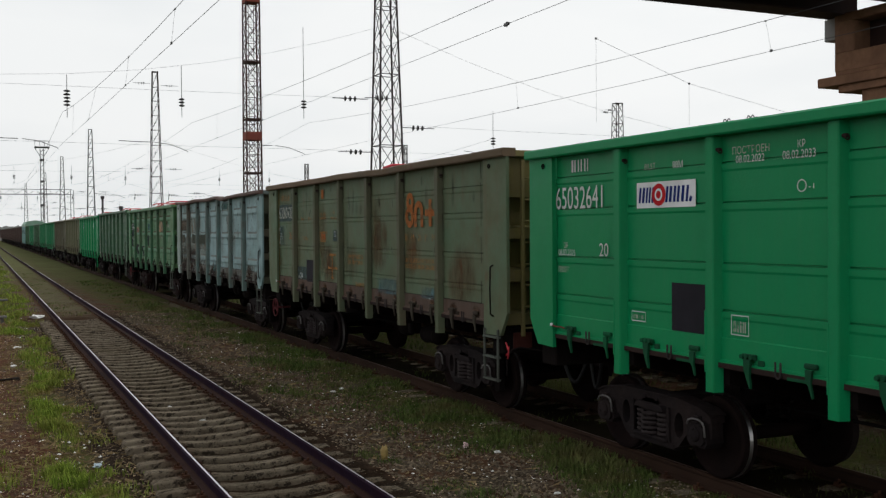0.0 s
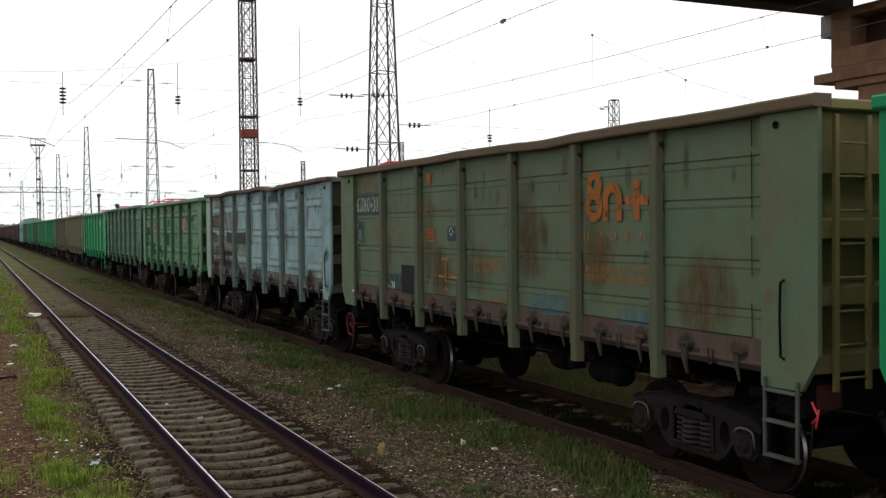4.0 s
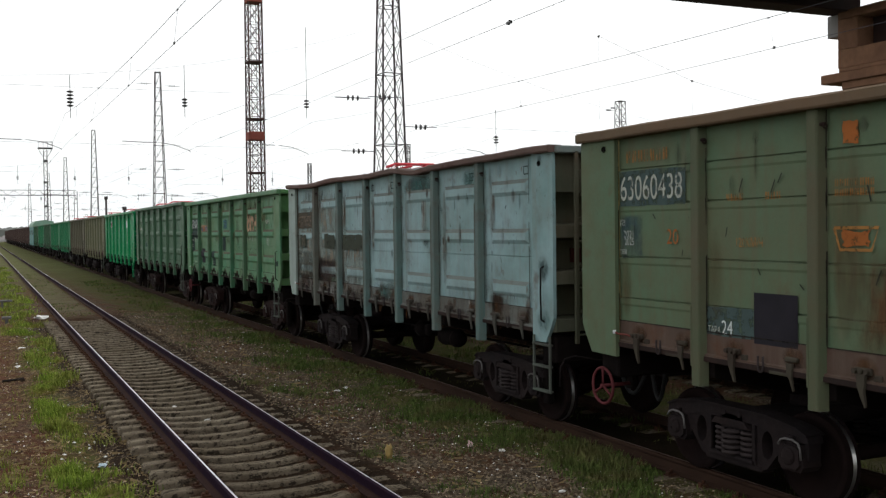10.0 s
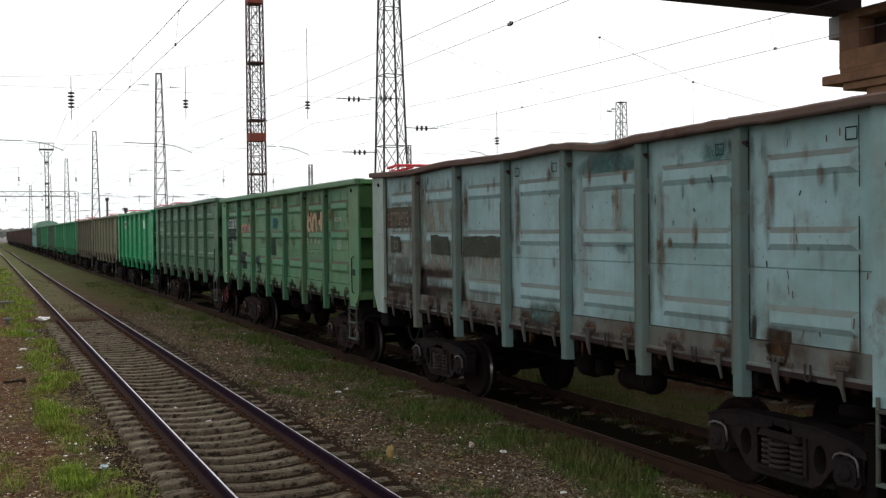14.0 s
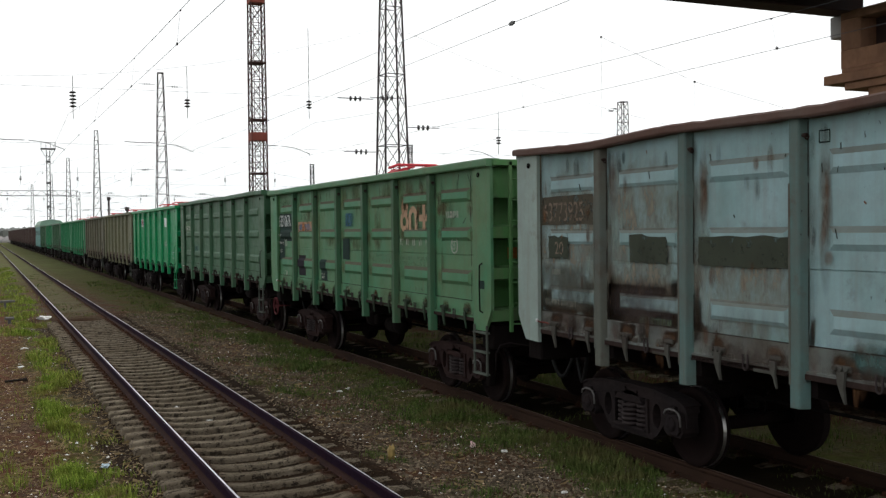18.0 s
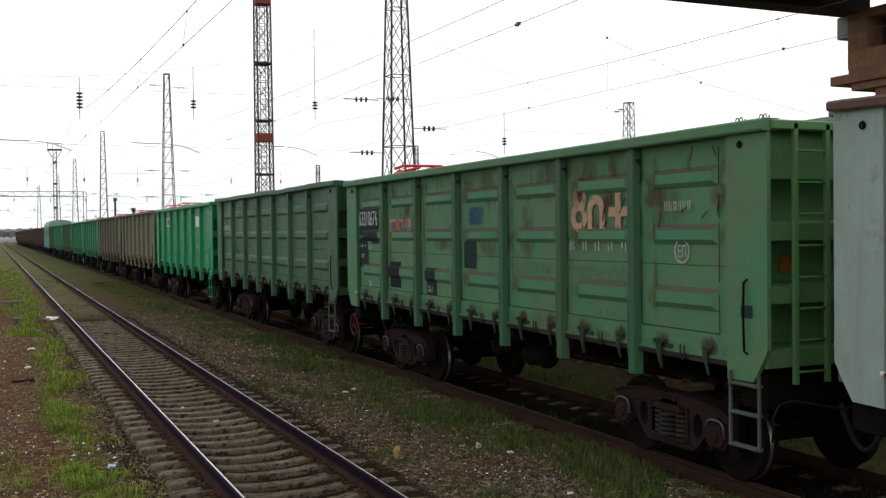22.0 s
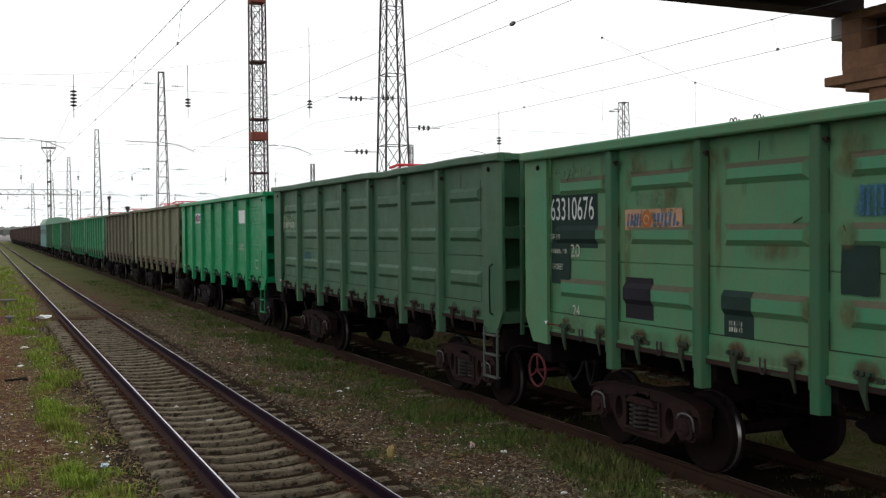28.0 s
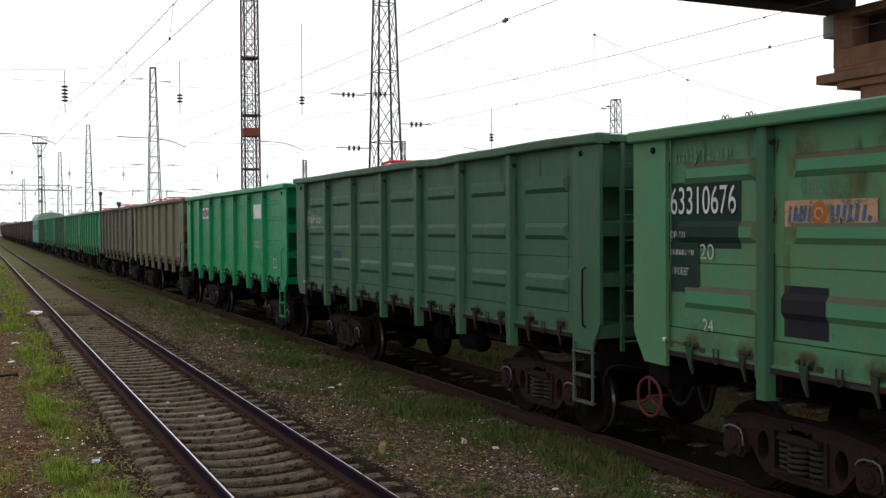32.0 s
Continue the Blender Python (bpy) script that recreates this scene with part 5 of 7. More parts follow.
# first wagon: new, bright green planks
DY[0] = -0.05
w = add(0, gondola(0, "plank", "p_bright", "p_bright", "p_bright", "p_bright", "bright green open goods wagon with smooth planked sides, freshly painted", latch="latch_green", top=3.99))
bars(w, 5.59, 5.13, 3.64, 3.855, M["ink_white"], 3)
letters(w, "65032641", 5.985, 3.16, 0.29, 1.12, M["ink_white"])
letters(w, "20", 4.94, 2.55, 0.165, 0.20, M["ink_white"])
letters(w, "ОР", 5.79, 2.645, 0.075, 0.10, M["ink_worn"])
letters(w, "08.02.2025", 5.93, 2.545, 0.080, 0.42, M["ink_white"])
letters(w, "ПРОБЕГ", 5.93, 2.32, 0.075, 0.27, M["ink_worn"])
letters(w, "88,5Т", 3.98, 3.575, 0.080, 0.21, M["ink_worn"])
letters(w, "88М", 3.45, 3.575, 0.080, 0.18, M["ink_white"])
letters(w, "ПОСТРОЕН", 2.45, 3.655, 0.080, 0.54, M["ink_worn"])
letters(w, "08.02.2022", 2.40, 3.565, 0.075, 0.42, M["ink_white"])
letters(w, "КР", 1.53, 3.66, 0.075, 0.10, M["ink_white"])
letters(w, "08.02.2033", 1.73, 3.56, 0.080, 0.43, M["ink_white"])
disc(w, 1.475, 3.295, 0.062, M["ink_white"], 0.050)
letters(w, "-1", 1.39, 3.262, 0.05, 0.07, M["ink_white"])
maker_plate(w, 4.14, 3.135, 1.09, 0.30, M["ink_plate"], M["ink_navy"], M["ink_red"])
patch(w, 3.48, 2.90, 1.745, 2.285, M["ink_black"])
for a, b, c, d in ((4.24, 3.97, 1.80, 1.91), (2.47, 2.21, 1.79, 1.99)):
    line(w, [(a, c), (b, c), (b, d), (a, d), (a, c)], 0.012, M["ink_white"])
    bars(w, a - 0.03, b + 0.03, c + 0.025, d - 0.02, M["ink_worn"], 4)

# second wagon: olive, weathered, orange marks
DY[0] = 0.15
w = add(1, gondola(1, "plank", "p_olive", "cap_olive", "sill_olive", "end_olive", "weathered sage-green open goods wagon with orange markings and rusty sill", brake_wheel=True, dent=0.35, latch="latch_olive", posts="p_olive_post", top=4.09, end=6.68, tank=-1.95))
patch(w, 5.77, 4.50, 3.14, 3.56, M["ink_blue"], ragged=0.006, seed=3)
letters(w, "63060438", 5.75, 3.21, 0.29, 1.20, M["ink_worn"])
bars(w, 5.62, 4.78, 3.66, 3.85, M["ink_orange"], 7)
letters(w, "20", 4.84, 2.69, 0.17, 0.215, M["ink_logo"])
patch(w, 5.77, 5.30, 2.50, 3.04, M["ink_oldpatch"], seed=4, lift=0.0155)
letters(w, "2021", 5.69, 2.76, 0.085, 0.20, M["ink_worn"])
letters(w, "2025", 5.67, 2.67, 0.085, 0.19, M["ink_worn"])
bars(w, 5.77, 5.64, 2.90, 3.01, M["ink_worn"], 3)
bars(w, 5.77, 5.62, 2.56, 2.64, M["ink_worn"], 4)
bars(w, 3.81, 3.54, 3.15, 3.25, M["ink_orange"], 4)
bars(w, 3.23, 2.99, 3.15, 3.25, M["ink_orange"], 3)
letters(w, "120КМ/Ч", 3.66, 2.67, 0.10, 0.39, M["ink_orange"])
patch(w, 2.23, 2.05, 3.62, 3.82, M["ink_logo"], ragged=0.01, seed=5)
bars(w, 2.32, 1.85, 3.15, 3.33, M["ink_orange"], 8, 2)
letters(w, "КР", 1.37, 3.25, 0.075, 0.10, M["ink_orange"])
bars(w, 1.53, 1.07, 3.14, 3.22, M["ink_orange"], 9)
line(w, [(2.33, 2.86), (1.82, 2.86), (1.90, 2.66), (2.26, 2.66), (2.33, 2.86)], 0.03, M["ink_orange"])
patch(w, 2.24, 1.93, 2.69, 2.83, M["ink_logo"], ragged=0.02, seed=6)
patch(w, 1.42, 0.98, 2.65, 2.92, M["ink_oldpatch"], seed=7)
disc(w, 1.24, 2.82, 0.066, M["ink_white"], 0.052)
letters(w, "-1", 1.13, 2.79, 0.06, 0.09, M["ink_worn"])
patch(w, 3.41, 2.80, 1.69, 2.21, M["ink_black"])
patch(w, 4.19, 3.42, 1.72, 2.03, M["ink_blue"], ragged=0.008, seed=8)
letters(w, "ТАРА", 4.12, 1.75, 0.07, 0.20, M["ink_worn"])
letters(w, "24", 3.90, 1.74, 0.15, 0.17, M["ink_white"])
bars(w, 0.40, -0.55, 2.19, 2.42, M["ink_orange"], 12, 2)
bars(w, -0.06, -0.64, 1.73, 1.85, M["ink_orange"], 8)
owner_mark(w, -2.78, 2.95, M["ink_logo"], M["ink_orange"])
bars(w, -2.78, -4.14, 2.20, 2.42, M["ink_orange"], 16, 2)
patch(w, -2.80, -3.50, 2.10, 2.85, M["ink_orange_run"], seed=9, lift=0.0165)
patch(w, -1.31, -2.39, 1.66, 1.98, M["ink_cyan"], seed=10)
patch(w, -3.48, -4.19, 1.68, 1.90, M["ink_cyan"], seed=11)
line(w, [(1.64, 2.36), (1.21, 2.36)], 0.05, M["ink_orange"])
line(w, [(1.455, 1.85), (1.455, 2.34)], 0.05, M["ink_orange"])
line(w, [(1.74, 2.07), (1.04, 2.07)], 0.05, M["ink_orange"])
line(w, [(1.53, 1.85), (1.37, 1.85)], 0.04, M["ink_orange"])
for i, (y, wide, z0, z1) in enumerate(((2.42, 0.50, 1.78, 3.80), (2.35, 0.28, 1.80, 3.20), (0.72, 0.36, 1.75, 3.45), (0.70, 0.95, 1.75, 2.70), (-0.98, 0.62, 2.20, 3.75), (-1.10, 0.30, 2.00, 3.30), (-2.72, 0.60, 1.75, 3.40), (4.16, 0.30, 1.75, 2.90), (5.76, 0.22, 1.75, 2.60))):
    patch(w, y, y - wide, z0, z1, M["ink_brownband"], seed=20 + i, lift=0.0150 + 0.0002 * i, name="rust_stain")
for i, (y, z, hh) in enumerate(((2.0, 1.8, 0.9), (-4.9, 1.8, 0.9), (-1.2, 2.3, 0.9))):
    patch(w, y + 0.3, y - 0.8, z - 0.25, z + hh, M["ink_rust"], seed=40 + i, lift=0.0148 - 0.0003 * i, name="rust_stain")
for i in range(4):
    patch(w, 0.42 - 0.24 * i, 0.24 - 0.24 * i, 3.20, 3.50, M["ink_purple"], seed=50 + i, lift=0.0162, name="faded_mark")
for y in POSTS:
    for z in SEAMS:
        line(w, [(y - 0.152, z - 0.10), (y - 0.152, z + 0.03)], 0.018, M["ink_seam"], 0.0270, "weld_mark")

sc = random.Random(5)
for i in range(26):
    y, z = sc.uniform(-4.2, 5.6), sc.uniform(2.2, 3.4)
    line(w, [(y, z), (y + sc.uniform(-0.06, 0.06), z + sc.uniform(0.05, 0.15))], 0.016, M["ink_scratch"], 0.026, "scratch")

strap = B()
tube(strap, [(-1.50, -6.55, 1.22), (-1.49, -6.62, 1.10), (-1.50, -6.60, 0.98)], 0.012, 5)
tube(strap, [(-1.50, -6.64, 1.16), (-1.48, -6.60, 1.08), (-1.50, -6.55, 1.02)], 0.010, 5)
part("red_cord", strap, M["red_bright"], w, "knotted red cord")
part("red_tag", box(B(), -1.30, -0.98, -6.425, -6.402, 1.10, 1.34, 0.004), M["tag_red"], w, "small red plate on the headstock")
old_seams(w, 1, 4.09, True)

# third wagon: pale blue-grey, dented and rusty
DY[0] = -0.01
w = add(2, gondola(2, "rib", "p_white", "cap_white", "sill_white", "end_brown", "battered pale blue-grey open goods wagon, rust-stained with a dented top edge", dent=1.0, posts="p_white_post", latch="latch_grey", ledge="ledge_pale", front="p_white_front", deep=0.032, top=4.02, end=6.50, ribs=LOW_RIBS, end_top="ledge_pale", far_corner="p_cream"))
patch(w, 5.93, 4.62, 2.94, 3.33, M["ink_brown"], ragged=0.008, seed=30)
letters(w, "63773925", 5.87, 2.99, 0.255, 1.02, M["ink_brownish"], x=-(WALL + 0.020))
patch(w, 5.72, 5.21, 2.49, 2.78, M["ink_olive"], ragged=0.02, seed=31, lift=0.036)
letters(w, "20", 5.55, 2.54, 0.17, 0.22, M["ink_brownish"], x=-(WALL + 0.039))
patch(w, 5.93, 4.60, 1.78, 2.42, M["ink_oldfield"], lift=0.0345, name="painted_over_field")
bars(w, 5.82, 5.02, 1.84, 1.95, M["ink_worn"], 10)
bars(w, 5.66, 5.42, 2.26, 2.36, M["ink_worn"], 4)
patch(w, 3.79, 3.05, 2.47, 2.80, M["ink_olive"], ragged=0.02, seed=32, lift=0.036)
patch(w, 2.49, 0.97, 2.47, 2.79, M["ink_olive"], ragged=0.014, seed=33, lift=0.036)
bars(w, 3.60, 2.96, 1.74, 1.86, M["ink_faint"], 6)
patch(w, -0.98, -1.25, 1.6, 3.75, M["ink_orange_run"], seed=34)
patch(w, -1.80, -2.25, 2.55, 2.95, M["ink_soot"], seed=35)
patch(w, -1.78, -2.05, 2.60, 3.80, M["ink_orange_run"], seed=36, lift=0.0165)
patch(w, -6.05, -6.40, 2.12, 2.52, M["ink_soot"], seed=37, x=-CORNER_X - 0.006)
patch(w, -6.05, -6.42, 1.42, 1.80, M["ink_soot"], seed=38, x=-CORNER_X - 0.006)
tag = B()
box(tag, -1.08, -0.90, -6.19, -6.165, 2.40, 2.60, 0.004)
part("framed_tag", tag, M["tag_red"], w, "small red framed tag on the end wall")
patch(w, -6.08, -6.22, 3.73, 3.93, M["ink_soot"], seed=39, x=-CORNER_X - 0.006)
patch(w, 4.25, 2.75, 1.80, 2.25, M["ink_grime"], seed=40, lift=0.0165)
patch(w, 6.0, 4.5, 1.62, 2.05, M["ink_grime"], seed=41, lift=0.0165)
for i, (y, z, hh) in enumerate(((0.72, 2.4, 1.4), (-2.72, 2.1, 1.5), (-4.50, 2.8, 0.9), (4.22, 3.2, 0.7), (2.48, 3.0, 0.8), (-3.9, 1.55, 0.4), (-5.6, 1.55, 0.4), (0.3, 1.5, 0.4), (3.6, 1.5, 0.5), (5.2, 1.5, 0.5))):
    patch(w, y + 0.04, y - 0.16, z - 0.2, z + hh, M["ink_rust"], seed=50 + i, lift=0.015, name="rust_stain")

for i, (a, b, c, d) in enumerate(((2.6, 0.9, 1.40, 1.70), (0.8, -0.8, 1.40, 1.65), (6.0, 4.4, 1.38, 1.75), (-2.7, -4.3, 1.38, 1.6), (-0.9, -2.6, 1.38, 1.62))):
    patch(w, a, b, c, d, M["ink_dark"], lift=0.0520 + 0.0004 * i, name="grime")
for i, (a, b, c, d) in enumerate(((6.3, 4.0, 1.5, 4.1), (4.9, 2.2, 1.6, 4.0), (3.0, 0.8, 1.5, 3.0))):
    patch(w, a, b, c, min(d, 3.88), M["ink_cream"], lift=0.0122 + 0.0004 * i, name="weathering")
for i, (a, b, c, d) in enumerate(((6.1, 4.2, 1.40, 2.20), (4.5, 2.4, 1.40, 2.30), (2.8, 0.7, 1.40, 2.1), (0.9, -0.9, 1.4, 2.0), (-0.9, -2.7, 1.4, 1.95), (-2.6, -4.4, 1.4, 2.05), (-4.3, -6.0, 1.4, 2.0))):
    patch(w, a, b, c, d, M["ink_grime"], lift=0.0360 + 0.0004 * i, name="grime")
gr = random.Random(77)
for i in range(14):
    y = gr.uniform(-5.8, 5.6)
    z = gr.uniform(1.50, 1.75)
    patch(w, y + gr.uniform(0.2, 0.5), y - gr.uniform(0.2, 0.5), z - 0.1, z + gr.uniform(0.15, 0.4), M["ink_grime"], lift=0.0142 + 0.0002 * i, name="grime")
for i in range(14):
    y, z = gr.uniform(-5.9, 5.8), gr.uniform(2.6, 3.75)
    patch(w, y, y - gr.uniform(0.04, 0.10), z, z + gr.uniform(0.08, 0.25), M["ink_soot"], lift=0.0180 + 0.0001 * i, name="soot_mark")
for i, y in enumerate(POSTS):
    patch(w, y + 0.02, y - 0.12, 1.7, 3.9, M["ink_grime"], lift=0.0205, name="grime")
patch(w, 5.97, 4.45, 1.75, 2.35, M["ink_grime"], lift=0.0207, name="grime")
patch(w, 4.25, 2.70, 1.75, 2.45, M["ink_grime"], lift=0.0209, name="grime")

for i in range(60):
    y, z = gr.uniform(-5.9, 5.9), gr.uniform(1.8, 3.85)
    if min(abs(y - q) for q in POSTS) < 0.14:
        continue
    d = gr.uniform(-0.03, 0.03)
    line(w, [(y, z), (y + d, z + gr.uniform(0.02, 0.10))], gr.uniform(0.008, 0.020), M["ink_scratch"] if i % 3 else M["ink_rust2"], 0.038 if any(a - 0.05 < z < b + 0.05 for a, b in LOW_RIBS) else 0.006, "paint_chip")
patch(w, 4.25, 2.70, 1.58, 2.36, M["ink_purple"], lift=0.0335, name="smear")
patch(w, 4.30, 3.10, 1.75, 2.20, M["ink_purple"], lift=0.0338, name="smear")
patch(w, -0.95, -2.45, 3.50, 3.90, M["ink_teal"], lift=0.0045, name="paint_bleed")
patch(w, -0.90, -2.50, 3.40, 3.95, M["ink_teal"], lift=0.0050, name="paint_bleed")
patch(w, -3.45, -4.10, 3.50, 3.88, M["ink_teal"], lift=0.0047, name="paint_bleed")
patch(w, 0.60, -0.75, 1.52, 1.86, M["ink_teal"], lift=0.0180, name="paint_bleed")
for y0, z0 in ((0.74, 3.67), (-0.32, 3.68), (-3.75, 3.66), (-5.55, 3.67)):
    line(w, [(y0, z0), (y0 - 0.13, z0), (y0 - 0.13, z0 + 0.11), (y0, z0 + 0.11), (y0, z0)], 0.018, M["ink_green"], 0.006, "square_outline")
rs = random.Random(91)
for i in range(70):
    y, z = rs.uniform(-5.9, 5.9), rs.choice((rs.uniform(3.45, 3.85), rs.uniform(2.3, 3.2), rs.uniform(1.55, 1.9)))
    if min(abs(y - q) for q in POSTS) < 0.12:
        continue
    wide, tall = rs.uniform(0.02, 0.07), rs.uniform(0.10, 0.45)
    patch(w, y + wide, y - wide, z - tall, z, M["ink_rust"] if i % 3 else M["ink_orange_run"], lift=0.0348 + 0.00002 * i, name="rust_run")
for q in POSTS:
    for sgn in (-1, 1):
        z = 1.75
        while z < 3.6:
            tall = rs.uniform(0.2, 0.7)
            y = q + POST_OFF + sgn * rs.uniform(0.12, 0.15)
            patch(w, y + 0.04, y - 0.04, z, z + tall, M["ink_grime"], lift=0.0100 + 0.0002 * rs.randrange(9), name="rust_run")
            z += tall + rs.uniform(0.0, 0.5)
old_seams(w, 2, 4.02, True)

# fourth wagon: weathered light green with pressed troughs
DY[0] = -0.01
w = add(3, gondola(3, "rib", "p_old", "p_old", "p_old", "end_lime", "weathered light green open goods wagon with pressed troughs and faded markings", rusty=True, brake_wheel=True, latch="latch_moss", posts="p_old_post", top=3.98, front="p_old_front", tank=-0.25))
bars(w, 5.86, 4.88, 3.58, 3.74, M["ink_faint"], 7)
patch(w, 5.935, 5.78, 2.66, 3.36, M["ink_green"], lift=0.004)
patch_on_trough(w, 5.80, 4.79, 2.64, 3.36, RIBS[1], M["ink_green"])
letters(w, "63310676", 5.93, 3.01, 0.30, 1.08, M["ink_white"], x=-(WALL + 0.024))
patch(w, 5.935, 5.45, 2.15, 2.70, M["ink_green"], lift=0.0178, ragged=0.008, seed=61)
letters(w, "ОР-321", 5.89, 2.75, 0.075, 0.25, M["ink_worn"], x=-(WALL + 0.06))
bars(w, 5.94, 5.52, 2.56, 2.64, M["ink_worn"], 8)
letters(w, "20", 5.43, 2.52, 0.165, 0.23, M["ink_worn"])
letters(w, "ПРОБЕГ", 5.91, 2.34, 0.08, 0.29, M["ink_worn"])
letters(w, "ТАРА", 5.66, 1.76, 0.09, 0.26, M["ink_faint"])
letters(w, "24", 5.38, 1.74, 0.14, 0.17, M["ink_worn"])
maker_plate(w, 4.16, 2.87, 1.12, 0.25, M["ink_oldplate"], M["ink_oldblue"], M["ink_logo"])
bars(w, 3.91, 3.34, 3.17, 3.34, M["ink_faint"], 8, 2)
patch_on_trough(w, 4.18, 3.61, 1.80, 2.30, RIBS[2], M["ink_black"])
patch_on_trough(w, 2.36, 1.90, 1.74, 2.12, RIBS[2], M["ink_green"])
bars(w, 2.26, 2.03, 1.80, 1.93, M["ink_worn"], 3, 2)
patch(w, 0.60, -0.02, 2.97, 3.28, M["ink_bluefade"], seed=63)
bars(w, 0.50, 0.02, 2.99, 3.36, M["ink_oldblue"], 3)
patch(w, 0.73, 0.30, 2.27, 2.73, M["ink_green"], ragged=0.008, seed=64)
owner_mark(w, -2.66, 2.86, M["ink_peach"], M["ink_worn"])
bars(w, -2.60, -4.04, 2.24, 2.44, M["ink_faint"], 18, 2)
bars(w, -1.02, -2.12, 2.28, 2.46, M["ink_faint"], 14, 2)
bars(w, -4.75, -5.26, 3.09, 3.24, M["ink_worn"], 6)
for i in range(6):
    y, z = gr.uniform(-5.6, -2.6), gr.uniform(2.9, 3.5)
    patch(w, y, y - gr.uniform(0.2, 0.6), z, z + gr.uniform(0.2, 0.5), M["ink_rust"], lift=0.0265 + 0.0002 * i, name="rust_stain")
disc(w, -5.075, 2.63, 0.14, M["ink_worn"], 0.12)
letters(w, "ЕП", -5.00, 2.56, 0.14, 0.15, M["ink_worn"])
patch(w, -6.14, -6.32, 1.96, 2.09, M["ink_green"], x=-CORNER_X - 0.006)
bars(w, -3.13, -3.84, 1.79, 1.87, M["ink_faint"], 9)
for i, (y, z, hh) in enumerate(((4.2, 1.75, 1.6), (-0.9, 1.9, 1.7), (2.5, 2.2, 1.3), (-4.5, 1.8, 0.9), (-2.4, 2.5, 1.2))):
    patch(w, y, y - 0.12, z, z + hh, M["ink_faintdust"], seed=70 + i, lift=0.015, name="rust_streak")

for i in range(16):
    y = gr.uniform(-5.7, 5.7)
    z = gr.uniform(2.4, 3.6)
    patch(w, y, y - gr.uniform(0.4, 1.1), z, z + gr.uniform(0.3, 0.9), M["ink_faintdust"], lift=0.0142 + 0.0002 * i, name="dust_patch")
for i in range(44):
    y, z = (gr.uniform(-5.8, -2.4) if i % 2 else gr.uniform(-5.8, 5.6)), gr.uniform(2.6, 3.7)
    d = gr.uniform(-0.10, 0.10)
    line(w, [(y, z), (y - 0.03 + d, z + gr.uniform(0.05, 0.22))], 0.017, M["ink_scratch"], 0.026, "scratch")

line(w, [(-6.0, 2.4), (-6.0, 2.6)], 0.01, M["ink_scratch"], 0.026, "scratch")
tag = B()
box(tag, -1.06, -0.90, -6.19, -6.165, 2.42, 2.60, 0.004)
part("framed_tag", tag, M["ink_logo"], w, "small orange framed tag on the end wall")

for i in range(12):
    y = -5.9 + i * 1.02 + gr.uniform(-0.2, 0.2)
    patch(w, y + 0.6, y - 0.6, 1.40, 1.62 + gr.uniform(0, 0.2), M["ink_grime"], lift=0.043 + 0.0003 * i, name="grime")
for i, y in enumerate(POSTS + [5.98]):
    for j, (z0, z1) in enumerate(RIBS):
        for q in (-0.24, -1.50):
            if gr.uniform(0, 1) < 0.6:
                s1, s2 = gr.uniform(0.05, 0.2), gr.uniform(0.03, 0.10)
                patch(w, y + q + s1, y + q - s1, z0 - s2, z1 + s2, M["ink_faintdust"], lift=0.050 + 0.0003 * j, name="corner_stain")
old_seams(w, 3, 3.98, True)

# fifth wagon: dull dark green
DY[0] = 0.00
w = add(4, gondola(4, "rib", "p_dark", "p_dark", "p_dark", "p_dark", "dull dark green open goods wagon with pressed troughs in its sides", rusty=True, dent=0.35, ledge="p_dark", top=4.05, end=6.57, shift=-0.09))
patch(w, 5.95, 4.75, 2.84, 3.30, M["ink_faint"], ragged=0.03, seed=80)
bars(w, 5.85, 4.9, 2.98, 3.18, M["ink_worn"], 8)

patch(w, 4.05, 3.45, 1.95, 2.40, M["ink_bluefade"], lift=0.0144, name="painted_patch")
old_seams(w, 4, 4.05, False)

# sixth wagon: bright green
DY[0] = -0.06
w = add(5, gondola(5, "plank", "p_bright", "p_bright", "p_bright", "p_bright", "bright green open goods wagon with white plates on its side", latch="latch_green", top=3.99))
maker_plate(w, 4.15, 3.20, 1.08, 0.36, M["ink_plate"], M["ink_navy"], M["ink_red"])
patch(w, -2.90, -3.95, 3.14, 3.53, M["ink_plate"])
bars(w, -2.92, -3.85, 2.31, 2.55, M["ink_worn"], 10, 2)
line(w, [(-5.0, 1.83), (-5.27, 1.83), (-5.27, 2.06), (-5.0, 2.06), (-5.0, 1.83)], 0.03, M["ink_white"])

# the rest of the train
for k, paint, cap, label in ((6, "p_tan", "p_tan", "faded olive-tan open goods wagon"), (7, "p_brown", "p_brown", "faded brown-olive open goods wagon"),
                             (8, "p_green2", "p_green2", "green open goods wagon, far down the train"), (10, "p_dark", "p_dark", "dull olive-green open goods wagon, far down the train"),
                             (14, "p_rust", "p_rust", "rust-brown open goods wagon, far down the train")):
    add(k, gondola(k, "plank", paint, cap, "sill_olive", paint, label, fine=False))


def wagon_copy(k, source):
    src = next(t[1] for t in TRAIN if t[0] == source)
    c = copy_thing(src, pose(TRAIN_X, FIRST_Y + PITCH * k, 0))
    TRAIN.append((k, c, [o for o in c.children if o.name.startswith("wheelset")]))


for k, source in [(9, 8), (11, 8), (12, 10)] + [(k, 14) for k in range(15, 28)]:
    wagon_copy(k, source)


